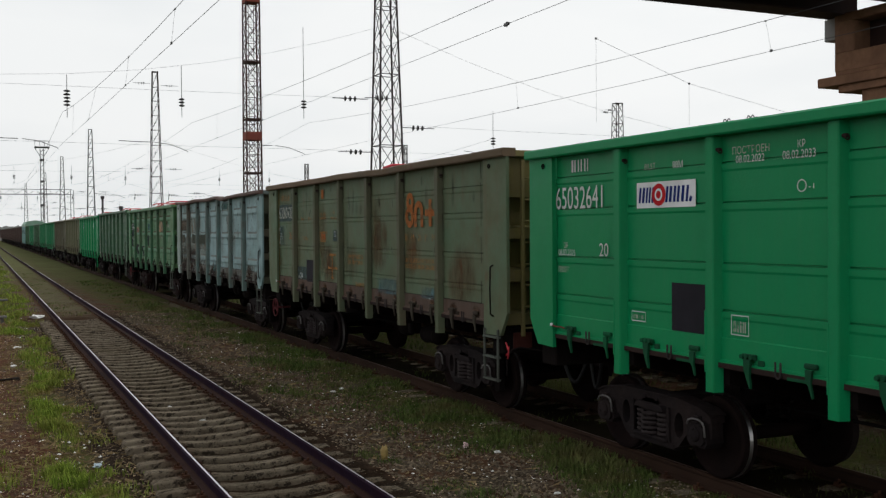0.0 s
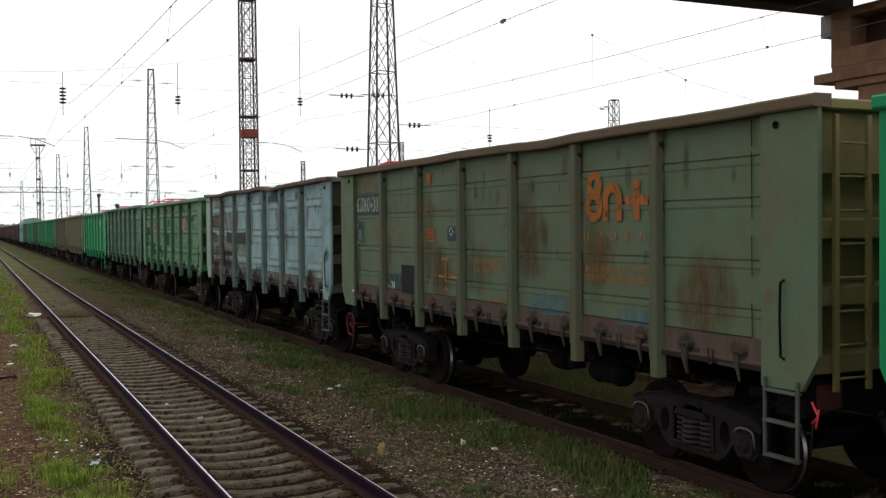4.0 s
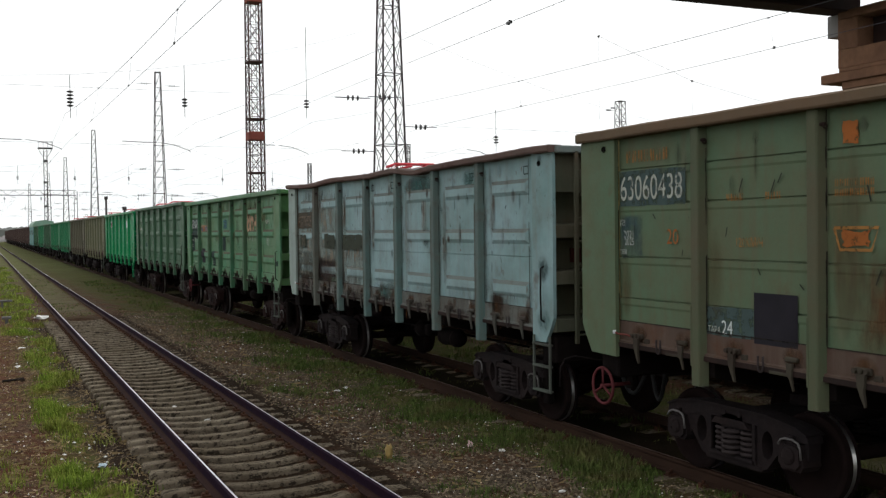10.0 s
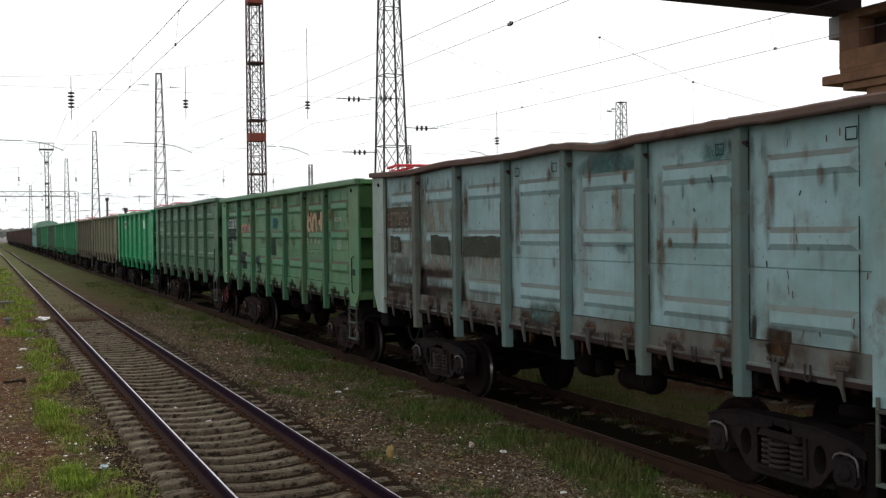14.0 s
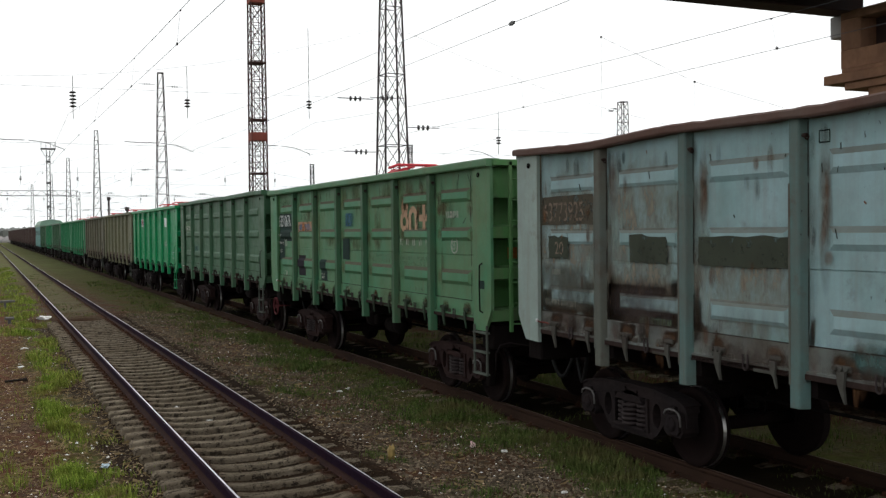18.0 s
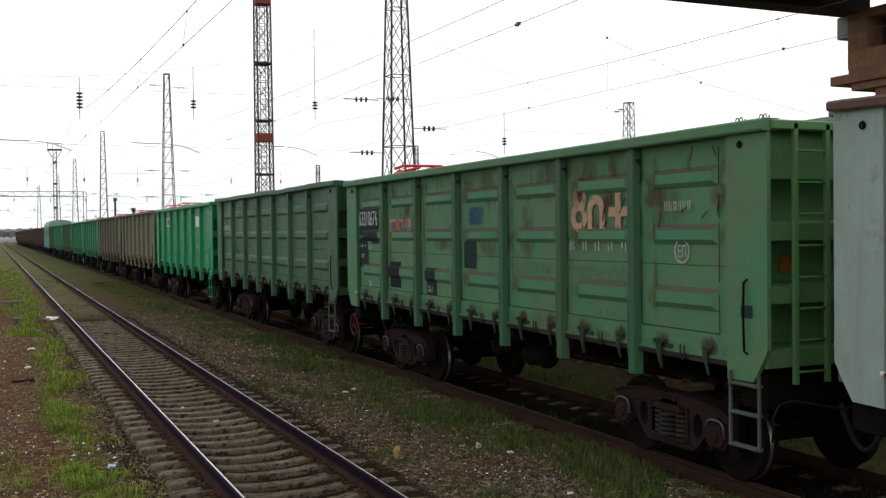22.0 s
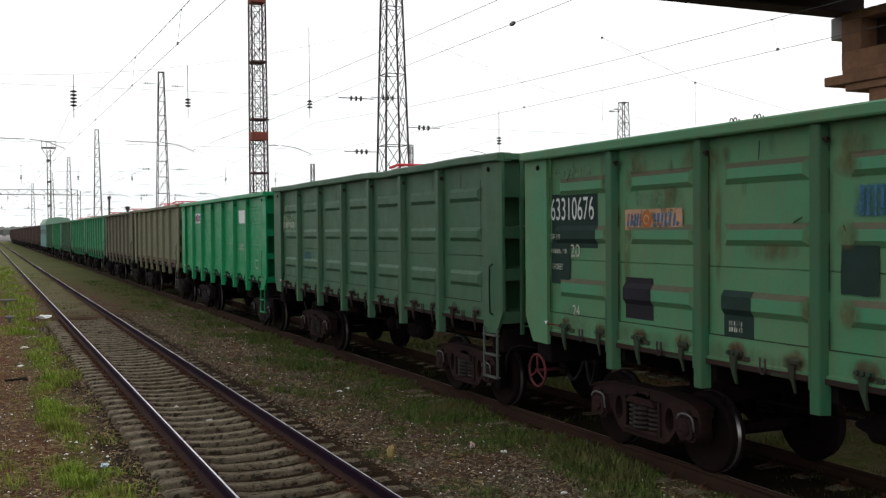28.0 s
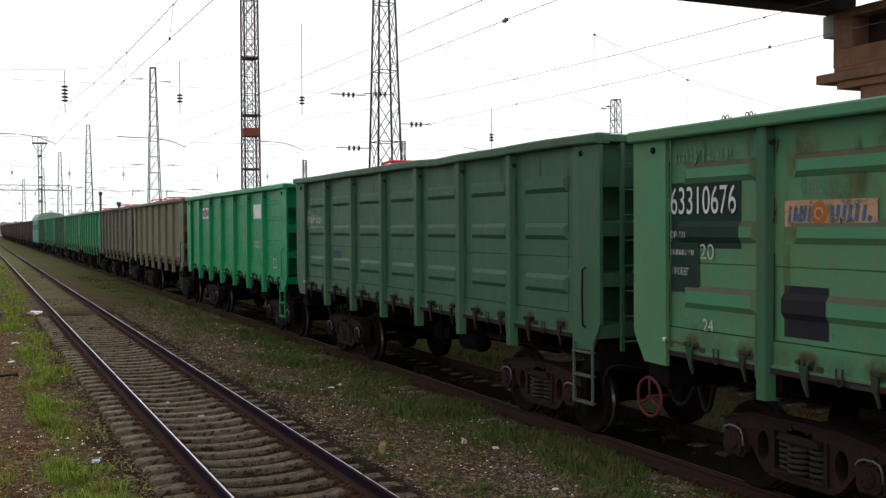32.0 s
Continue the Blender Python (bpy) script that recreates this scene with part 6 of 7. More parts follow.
def mid_train_locomotive(k):
    """The teal engine with a pale roof, taller than the wagons round it."""
    w = thing("locomotive", "teal locomotive with a pale green roof, coupled among the wagons", "locomotive", (TRAIN_X, FIRST_Y + PITCH * k, 0))
    part("body", box(B(), -1.55, 1.55, -6.7, 6.7, 1.1, 3.9, 0.06), M["p_teal"], w)
    roof = B()
    prism(roof, [(-1.60, 3.9), (-1.58, 4.25), (-1.25, 4.75), (0, 4.95), (1.25, 4.75), (1.58, 4.25), (1.60, 3.9)], "y", -6.75, 6.75)
    part("roof", roof, M["p_pale"], w, "pale green roof")
    for y in (-6.0, -3.6, -1.2, 1.2, 3.6, 6.0):
        part("window", box(B(), -1.565, -1.53, y - 0.35, y + 0.35, 2.7, 3.4, 0.01), M["hose"], w)
    part("frame_skirt", box(B(), -1.4, 1.4, -6.6, 6.6, 0.75, 1.1, 0.03), M["steel_dark"], w)
    return w, bogie(w, -4.2, False, False) + bogie(w, 4.2, False, False)


add(13, mid_train_locomotive(13))

# ---------------------------------------------------------------- masts


def lattice_mast(name, x, y, top, w0, w1, bay, mat, label, group="yard masts", leg=0.055, brace=0.022, base=-0.4, thin=False):
    """A four-legged lattice mast, tapered from w0 at the ground to w1 at its top."""
    t = thing(name, label, "mast", (x, y, 0), group)
    h = top - base

    def wide(z):
        return (w0 + (w1 - w0) * (z - base) / h) / 2
    for sx in (-1, 1):
        for sy in (-1, 1):
            bm = B()
            rod(bm, (sx * wide(base), sy * wide(base), base), (sx * wide(top), sy * wide(top), top), leg * 1.25, 4, leg)
            part("leg", bm, mat, t)
    zs = [base]
    while zs[-1] < top - bay * 0.5:
        zs.append(min(top, zs[-1] + bay * (0.55 + 0.45 * wide(zs[-1]) / wide(base))))
    zs[-1] = top
    for i, face in enumerate(((-1, 0), (1, 0), (0, -1), (0, 1))):
        bm = B()
        for j, (a, b) in enumerate(zip(zs[:-1], zs[1:])):
            wa, wb = wide(a), wide(b)
            if face[0]:
                p = [(face[0] * wa, -wa, a), (face[0] * wa, wa, a), (face[0] * wb, wb, b), (face[0] * wb, -wb, b)]
            else:
                p = [(-wa, face[1] * wa, a), (wa, face[1] * wa, a), (wb, face[1] * wb, b), (-wb, face[1] * wb, b)]
            rod(bm, p[0], p[2], brace, 4)
            if not thin:
                rod(bm, p[1], p[3], brace, 4)
            if thin or j % 2 == 0:
                rod(bm, p[0], p[1], brace * 1.2, 4)
        part("lattice_face", bm, mat, t)
    cap = B()
    q = wide(top)
    box(cap, -q - 0.05, q + 0.05, -q - 0.05, q + 0.05, top - 0.04, top + 0.04, 0.01)
    part("mast_head", cap, mat, t)
    part("footing", box(B(), -w0 * 0.7, w0 * 0.7, -w0 * 0.7, w0 * 0.7, base - 0.3, -0.12, 0.04), M["pier_grey"], t, "grey concrete footing")
    return t


HEADSPANS = [45.0, 108.0, 172.0, 236.0, 300.0, 364.0]
masts = []
for i, y in enumerate(HEADSPANS):
    masts.append(lattice_mast("catenary_mast", (17.72, 16.86, 16.62, 16.87, 17.0, 14.64)[i], y, 19.4, 1.46, 0.52, 1.9, M["mast"] if i < 2 else M["mast_grey_hazed"], "tall tapered steel lattice mast that carries the headspan wires", leg=(0.046, 0.040, 0.044, 0.05, 0.055, 0.06)[i], brace=(0.019, 0.018, 0.02, 0.022, 0.025, 0.03)[i], thin=i > 0))
# masts on the far side of the yard
for x, y, top in ((75.3, 110.0, 19.0), (44.8, 108.0, 12.6), (33.0, 108.0, 10.2)):
    lattice_mast("yard_mast", x, y, top, 1.5 if top > 15 else 0.40, 0.95 if top > 15 else 0.34, 1.5, M["mast"] if top > 15 else M["mast_grey_hazed"], "slim steel lattice mast across the yard", "far yard masts", 0.06 if top > 15 else 0.04, 0.028 if top > 15 else 0.016)

# floodlight tower: brown, even width, with bands and a ladder inside
tower = thing("floodlight_tower", "brown steel lattice tower with dark bands and one red-brown band", "tower", (15.0, 60.0, 0))
for sx in (-1, 1):
    for sy in (-1, 1):
        bm = B()
        rod(bm, (sx * 0.47, sy * 0.47, -0.4), (sx * 0.37, sy * 0.37, 27.0), 0.048, 4)
        part("leg", bm, M["mast_brown"], tower)
for face in ((-1, 0), (1, 0), (0, -1), (0, 1)):
    bm = B()
    z, j = -0.4, 0
    while z < 26.0:
        z2 = z + 1.12
        wa, wb = 0.47 - 0.10 * z / 27, 0.47 - 0.10 * z2 / 27
        if face[0]:
            p = [(face[0] * wa, -wa, z), (face[0] * wa, wa, z), (face[0] * wb, wb, z2), (face[0] * wb, -wb, z2)]
        else:
            p = [(-wa, face[1] * wa, z), (wa, face[1] * wa, z), (wb, face[1] * wb, z2), (-wb, face[1] * wb, z2)]
        rod(bm, p[0], p[2], 0.021, 4)
        rod(bm, p[1], p[3], 0.021, 4)
        rod(bm, p[0], p[1], 0.018, 4)
        z = z2
    part("lattice_face", bm, M["mast_brown"], tower)
for z, hh, m in ((6.35, 0.055, "mast_brown"), (8.55, 0.25, "band"), (9.55, 0.055, "mast_brown"), (12.95, 0.055, "mast_brown"), (16.75, 0.28, "band"), (20.0, 0.055, "mast_brown"), (23.5, 0.055, "mast_brown")):
    bm = B()
    q = 0.51 - 0.10 * z / 27
    box(bm, -q, q, -q, q, z - hh, z + hh, 0.02)
    part("band" if m == "band" else "landing", bm, M[m], tower, "red-brown band" if m == "band" else "")
bm = B()
for x in (-0.20, 0.12):
    rod(bm, (x, -0.1, 0), (x, -0.1, 26), 0.020, 4)
for i in range(80):
    rod(bm, (-0.20, -0.1, 0.3 + i * 0.32), (0.12, -0.1, 0.3 + i * 0.32), 0.016, 4)
part("ladder", bm, M["mast_brown"], tower)
bm = B()
box(bm, -1.4, 1.4, -1.4, 1.4, 26.6, 26.75, 0.02)
part("lamp_platform", bm, M["mast_brown"], tower)

# lamp mast with a platform, far down the line; its grey has distance haze painted in
lamp = thing("lamp_mast", "slim lamp mast in hazed grey with a small platform at its top", "mast", (11.15, 205.0, 0))
z_top = 18.6
for sx in (-1, 1):
    bm = B()
    rod(bm, (sx * 0.30, 0, -0.3), (sx * 0.30, 0, z_top), 0.075, 4)
    part("leg", bm, M["mast_grey_hazed"], lamp)
bm = B()
for i in range(26):
    s = 1 if i % 2 else -1
    rod(bm, (-s * 0.32, 0, i * z_top / 26), (s * 0.32, 0, (i + 1) * z_top / 26), 0.04, 4)
for z in (8.0, 12.5, 16.5):
    box(bm, -0.40, 0.40, -0.3, 0.3, z - 0.2, z + 0.2)
part("lattice_face", bm, M["mast_grey_hazed"], lamp)
bm = B()
box(bm, -1.3, 1.3, -1, 1, z_top + 0.2, z_top + 0.4, 0.03)
for x in (-1.25, -0.4, 0.4, 1.25):
    rod(bm, (x, -0.9, z_top + 0.3), (x, -0.9, z_top + 1.5), 0.04, 4)
box(bm, -1.3, 1.3, -0.95, -0.85, z_top + 1.42, z_top + 1.52)
part("lamp_platform", bm, M["mast_grey_hazed"], lamp)
for s in (-1, 1):
    bm = B()
    rod(bm, (s * 1.25, 0, z_top + 0.2), (s * 0.32, 0, z_top - 1.4), 0.05, 4)
    part("strut", bm, M["mast_grey_hazed"], lamp)

# ---------------------------------------------------------------- wires


def sagging(p, q, sag, n=14):
    p, q = Vector(p), Vector(q)
    return [p.lerp(q, i / n) + Vector((0, 0, -sag * 4 * (i / n) * (1 - i / n))) for i in range(n + 1)]


def catenary(x, spans, contact, z_top, sag, label, drops, r=0.0049):
    """The contact wire of one track with its carrying wire and droppers, from headspan to headspan. contact: (y, z) points of the lower wire."""
    t = thing("catenary", label, "overhead wire", (0, 0, 0), "overhead wires")
    run = B()
    tube(run, [(x, y, z) for y, z in contact], r, 5)
    part("contact_wire", run, M["wire"], t)

    def low(y):
        return float(np.interp(y, [p[0] for p in contact], [p[1] for p in contact]))

    for n, (a, b) in enumerate(zip(spans[:-1], spans[1:])):
        bm = B()
        tube(bm, sagging((x, a, z_top), (x, b, z_top), sag, 16), r * 1.15, 5)
        part("carrying_wire", bm, M["wire"], t)
        for y, lean in (drops if n == 0 else [(a + (b - a) * i / 6, 0.0) for i in range(1, 6)]):
            u = (y - a) / (b - a)
            zc = z_top - sag * 4 * u * (1 - u)
            foot, head = (x, y + lean, low(y + lean)), (x, y, zc)
            bm = B()
            rod(bm, foot, head, 0.0026, 4)
            dropper = part("dropper", bm, M["wire"], t)
            for (px, py, pz), up in ((foot, 1), (head, -1)):
                bm = B()
                box(bm, px - 0.016, px + 0.016, py - 0.030, py + 0.030, pz - 0.014, pz + 0.022 + 0.012 * up, 0.006)
                part("dropper_clamp", bm, M["porcelain"], dropper, "small dark clamp")
    return t


SPANS = [-20.0] + HEADSPANS[:4]
FAR = HEADSPANS[3]
catenary(3.25, SPANS, [(-20, 6.25), (15, 6.28), (25, 6.39), (34, 6.48), (45, 6.60), (108, 6.45), (FAR, 6.4)], 7.88, 1.05, "contact wire with sagging carrying wire over the near track", [(8.5, 0.2), (18.5, 0.4), (24.6, 0.6), (31.8, 2.3), (39.5, 0.5)])
catenary(8.6, SPANS, [(-20, 6.53), (30, 6.55), (45, 6.58), (FAR, 6.55)], 7.67, 0.60, "contact wire with sagging carrying wire over the goods train", [(3.0, 0.0), (9.5, 0.0), (33.0, 0.0), (40.0, 0.0)])
catenary(13.9, SPANS, [(-20, 6.27), (20, 6.28), (26, 6.31), (45, 6.42), (FAR, 6.4)], 7.86, 0.98, "contact wire with sagging carrying wire over the standing locomotives", [(5.3, 0.0), (15.3, -0.15), (25.3, -0.1), (35.3, 0.0)])
for x in (23.4, 28.7):
    catenary(x, HEADSPANS[:4], [(45, 6.2), (FAR, 6.2)], 7.4, 0.9, "contact wire with sagging carrying wire across the yard", [(55.0, 0.0), (66.0, 0.0), (77.0, 0.0), (88.0, 0.0)])


def insulator(name, at, n, label, flat=False, step=0.135, r=0.135, rod_up=1.2):
    """A string of dark porcelain sheds, hanging or lying along the span wire."""
    t = thing(name, label, "insulator", at, "insulators")
    for i in range(n):
        bm = B()
        w = (i - (n - 1) / 2) * step
        if flat:
            lathe(bm, [(w - 0.04, 0.03), (w - 0.02, r), (w + 0.015, r * 0.9), (w + 0.05, 0.04)], "x", n=12)
        else:
            lathe(bm, [(w - 0.05, 0.04), (w - 0.015, r), (w + 0.02, r * 0.85), (w + 0.05, 0.045)], "z", n=12)
        part("shed", bm, M["porcelain"], t)
    bm = B()
    if flat:
        rod(bm, (-n * step / 2 - 0.5, 0, 0), (n * step / 2 + 0.5, 0, 0), 0.02, 5)
    else:
        rod(bm, (0, 0, -n * step / 2 - 0.45), (0, 0, n * step / 2 + rod_up), 0.014, 5)
    part("fitting", bm, M["wire"], t)
    return t


hang = "dark porcelain insulator string that hangs from the headspan"
insulator("hanging_insulator", (3.45, 45, 8.50), 5, hang, r=0.15, step=0.145, rod_up=0.6)
insulator("hanging_insulator", (8.15, 45, 8.52), 3, hang, rod_up=1.4)
insulator("hanging_insulator", (13.65, 45, 8.68), 3, hang, rod_up=3.3)
insulator("hanging_insulator", (23.4, 45, 7.28), 3, hang, rod_up=1.3)
lie = "dark porcelain insulators threaded on the span wire"
for x, z, n in ((15.9, 9.05, 3), (19.33, 7.79, 3), (16.15, 6.57, 3)):
    insulator("span_insulator", (x, 45, z), n, lie, True, 0.24)
for x, y, z in ((17.5, 45, 9.15), (15.5, 108, 18.2), (18.3, 108, 18.05), (73.5, 110, 17.8), (74.2, 110, 18.1)):
    insulator("span_insulator", (x, y, z), 3, lie, True, 0.24)
for i, y in enumerate(HEADSPANS[1:4]):
    for x in (3.3, 8.6, 13.8, 23.4, 28.8):
        insulator("hanging_insulator", (x, y, 8.4), 3, hang, rod_up=1.0, r=0.13 + 0.03 * i)
    for x, z in ((15.2, 9.4), (18.6, 9.4), (15.0, 6.7), (18.4, 6.7), (21.0, 6.9)):
        insulator("span_insulator", (x, y, z), 3, lie, True, 0.24, 0.13 + 0.03 * i)


def headspan(y, mx, first):
    """The cross wires between the masts on either side of the yard."""
    t = thing("headspan", "thin cross-span wires strung between masts over the tracks", "overhead wire", (0, y, 0), "headspans")
    for name, pts in (("carrying_span", sagging((-22, 0, 13.2), (mx, 0, 12.6), 3.6)), ("upper_span", sagging((-22, 0, 9.0), (mx, 0, 9.1), 0.08, 4)), ("fixing_span", sagging((-22, 0, 6.80), (mx, 0, 6.62), 0.04, 4)),
                      ("carrying_span", sagging((mx, 0, 12.6), (75, 0, 13.0), 5.4)), ("upper_span", sagging((mx, 0, 7.9), (75, 0, 8.4), 0.35)), ("fixing_span", sagging((mx, 0, 6.6), (75, 0, 6.8), 0.2))):
        bm = B()
        tube(bm, pts, 0.006 if first else 0.010, 4)
        part(name, bm, M["wire"], t)
    for x in (3.3, 8.6, 13.9, 23.4, 28.8):
        bm = B()
        tube(bm, [(x - 1.60, 0, 6.76), (x - 0.95, 0, 6.68), (x - 0.25, 0, 6.42), (x - 0.22, 0, 6.36)], 0.014, 5)
        part("steady_arm", bm, M["mast"], t)
        if x < 20:
            bm = B()
            tube(bm, [(x - 3.1, 0, 6.79), (x - 2.4, 0, 6.765), (x - 1.75, 0, 6.76)], 0.016 if first else 0.028, 6)
            part("rod_insulator", bm, M["mast"], t)
    return t


for y, m in zip(HEADSPANS[:4], masts):
    headspan(y, m.location.x, y < 50)
for x, z in ((-22, 19.4),):
    for y in HEADSPANS[:4]:
        lattice_mast("catenary_mast", x, y, z, 1.86, 0.72, 1.25, M["mast"], "tall tapered steel lattice mast that carries the headspan wires", leg=0.06, brace=0.03)

# an anchor wire that slants down across the tracks, with its clamps
brace = thing("anchor_wire", "thin slanting anchor wire with small clamps", "overhead wire", (0, 0, 0))
A0, A1, A2 = Vector((16.38, 25.0, 8.41)), Vector((19.72, 25.0, 7.28)), Vector((25.5, 25.0, 6.2))
for a, b in ((A0, A1), (A1, A2)):
    bm = B()
    rod(bm, a, b, 0.005, 4)
    part("wire_run", bm, M["wire"], brace)
for q in (A0, A1):
    bm = B()
    box(bm, q.x - 0.028, q.x + 0.028, q.y - 0.028, q.y + 0.028, q.z - 0.03, q.z + 0.03, 0.008)
    part("clamp", bm, M["porcelain"], brace)
    bm = B()
    rod(bm, q, (q.x, q.y, 6.0), 0.004, 4)
    part("dropper", bm, M["wire"], brace)

# clamp on the contact wire
clamp = B()
box(clamp, -0.02, 0.02, -0.09, 0.09, -0.025, 0.03, 0.01)
box(clamp, -0.015, 0.015, -0.03, 0.03, -0.04, 0.045, 0.008)
solid("wire_clamp", clamp, M["porcelain"], "small dark clamp on the contact wire", "clamp", at=(8.6, 15.99, 6.54))

# rigid portal far down the line
portal = thing("signal_portal", "grey lattice portal across the far tracks", "portal", (0, 300, 0))
for x in (-14.0, 24.0):
    bm = B()
    for s in (-1, 1):
        rod(bm, (x + s * 0.4, 0, -0.3), (x + s * 0.4, 0, 14.6), 0.09, 4)
    part("leg", bm, M["mast_grey_hazed"], portal)
bm = B()
for z in (13.4, 14.8):
    rod(bm, (-14, 0, z), (24, 0, z), 0.075, 4)
for i in range(24):
    a = -14 + 38 * i / 24
    rod(bm, (a, 0, 13.4 if i % 2 else 14.8), (a + 38 / 24, 0, 14.8 if i % 2 else 13.4), 0.05, 4)
part("crossbeam", bm, M["mast_grey_hazed"], portal)

# ---------------------------------------------------------------- standing locomotives behind the train


def pantograph(parent, y, z):
    """A folded pantograph: base frame, crossed arms and the contact strips."""
    bm = B()
    tube(bm, [(-0.55, y - 0.9, z + 0.05), (0.55, y - 0.9, z + 0.05), (0.55, y + 0.9, z + 0.05), (-0.55, y + 0.9, z + 0.05), (-0.55, y - 0.9, z + 0.05)], 0.060, 6)
    base = part("pantograph", bm, M["red_bright"], parent, "folded bright red pantograph")
    for s in (-1, 1):
        part("arm", tube(B(), [(s * 0.50, y - 0.8, z + 0.12), (s * 0.35, y + 1.05, z + 0.20), (s * 0.55, y - 0.6, z + 0.29)], 0.042, 6), M["red_bright"], base)
        part("arm", tube(B(), [(s * 0.55, y + 0.8, z + 0.10), (s * 0.30, y - 1.0, z + 0.22)], 0.044, 6), M["red_bright"], base)
    for q in (-0.55, -0.35):
        part("contact_strip", tube(B(), [(-1.0, y + q, z + 0.20), (-0.7, y + q, z + 0.31), (0.7, y + q, z + 0.31), (1.0, y + q, z + 0.20)], 0.044, 6), M["red_bright"], base)
    for s in (-1, 1):
        for q in (-0.85, 0.85):
            bm = B()
            for i in range(4):
                lathe(bm, [(z - 0.28 + i * 0.08, 0.05), (z - 0.25 + i * 0.08, 0.10), (z - 0.21 + i * 0.08, 0.05)], "z", (s * 0.55, y + q, 0), 10)
            part("roof_insulator", bm, M["red"], parent)


def yard_locomotive(y, pantos, label, arcs=()):
    t = thing("electric_locomotive", label, "locomotive", (FAR_X, y, 0), "standing locomotives")
    for c in (-8.3, 8.3):
        part("section_body", box(B(), -1.55, 1.55, c - 8.0, c + 8.0, 1.15, 4.35, 0.12), M["p_dark"], t)
        roof = B()
        prism(roof, [(-1.5, 4.35), (-1.35, 4.62), (-0.8, 4.76), (0.8, 4.76), (1.35, 4.62), (1.5, 4.35)], "y", c - 7.8, c + 7.8)
        part("roof", roof, M["mast_grey_hazed"], t)
        for q in (-5, -2.5, 0, 2.5, 5):
            part("window", box(B(), -1.565, -1.53, c + q - 0.4, c + q + 0.4, 2.7, 3.5, 0.02), M["hose"], t)
        part("underframe", box(B(), -1.4, 1.4, c - 7.8, c + 7.8, 0.7, 1.15, 0.05), M["steel_dark"], t)
        for q in (-5.2, -2.2, 2.2, 5.2):
            part("wheelset", shared("wheelset", wheelset_mesh), None, t, at=(0, c + q, 0.4785))
    for q in pantos:
        pantograph(t, q, 4.86)
    for q in arcs:
        bm = B()
        for i in range(2):
            tube(bm, [(0.0, q - i * 0.115 + 0.047 * math.cos(math.pi * j / 8), 5.035 + 0.075 * math.sin(math.pi * j / 8)) for j in range(9)], 0.012, 5)
            rod(bm, (0, q - i * 0.115 + 0.047, 4.7), (0, q - i * 0.115 + 0.047, 5.04), 0.012, 5)
        rod(bm, (0, q - 0.23, 4.7), (0, q - 0.23, 5.07), 0.014, 5)
        part("roof_bus", bm, M["mast"], t, "bent roof conductors")
    return t


yard_locomotive(24.5, (9.0,), "electric locomotive with folded red pantographs, standing behind the goods train", (-8.02, -8.72))
yard_locomotive(72.0, (6.5, 13.0), "electric locomotive with folded red pantographs, standing behind the goods train")
yard_locomotive(112.0, (-8.0, 10.5), "electric locomotive with folded red pantographs, standing behind the goods train")
yard_locomotive(158.0, (-9.0, 9.0), "electric locomotive with folded red pantographs, standing behind the goods train")
for x, y, z in ((11.0, 103.0, 6.3), (11.1, 90.0, 5.0)):
    t = thing("track_post", "short dark steel post beside the track", "post", (x, y, -0.2), "track posts")
    part("post", rod(B(), (0, 0, -0.2), (0, 0, z), 0.10, 8), M["mast"], t)
    part("post_cap", box(B(), -0.16, 0.16, -0.16, 0.16, z, z + 0.3, 0.02), M["mast"], t)

# ---------------------------------------------------------------- footbridge over the tracks
# girder square across the tracks; the pier stands beyond the locomotives
BY, BZ = 16.25, 7.40
bridge = thing("footbridge", "dark steel footbridge girder on a stained concrete pier", "footbridge", (0, BY, 0))
part("girder_web", box(B(), -14, 17.3, -0.02, 0.16, BZ, BZ + 1.1, 0.01), M["girder"], bridge)
part("lower_flange", box(B(), -14, 17.3, -0.26, 0.30, BZ - 0.03, BZ + 0.02, 0.008), M["girder"], bridge)
part("upper_flange", box(B(), -14, 40, -0.26, 0.30, BZ + 1.1, BZ + 1.14, 0.008), M["girder"], bridge)
part("girder_web", box(B(), -14, 17.3, -1.5, -1.35, BZ, BZ + 1.1, 0.01), M["girder"], bridge)
part("deck", box(B(), -14, 40, -1.7, 0.2, BZ + 1.14, BZ + 1.26, 0.01), M["girder"], bridge)
for i in range(27):
    x = -13.5 + 2.0 * i
    part("stiffener", box(B(), x - 0.012, x + 0.012, 0.16, 0.28, BZ + 0.02, BZ + 1.1), M["girder"], bridge)
    part("railing_post", rod(B(), (x, -0.1, BZ + 1.26), (x, -0.1, BZ + 2.36), 0.025, 6), M["girder"], bridge)
for z in (1.8, 2.36):
    part("handrail", rod(B(), (-14, -0.1, BZ + z), (40, -0.1, BZ + z), 0.022, 6), M["girder"], bridge)


def pier_box(name, x0, x1, y0, y1, z0, z1, mat, label=""):
    part(name, box(B(), x0, x1, y0, y1, z0, z1, 0.015), M[mat], bridge, label)


PX = 16.67
pier_box("pier_block", PX, PX + 1.3, -1.75, 0.02, 7.22, 7.40, "pier")
pier_box("pier_block", PX, PX + 1.3, -1.75, 0.02, 6.19, 6.58, "pier")
pier_box("pier_block", PX, PX + 1.3, -0.52, 0.018, 6.575, 7.225, "pier")
pier_box("pier_block", PX, PX + 1.3, -1.75, -1.5, 6.575, 7.225, "pier")
pier_box("recess_back", PX + 0.45, PX + 0.6, -1.55, -0.5, 6.575, 7.225, "girder", "dark back of the recess")
pier_box("bearing_slab", PX + 0.05, PX + 0.5, 0.03, 0.36, 6.89, 7.36, "pier_grey", "grey concrete bearing slab")
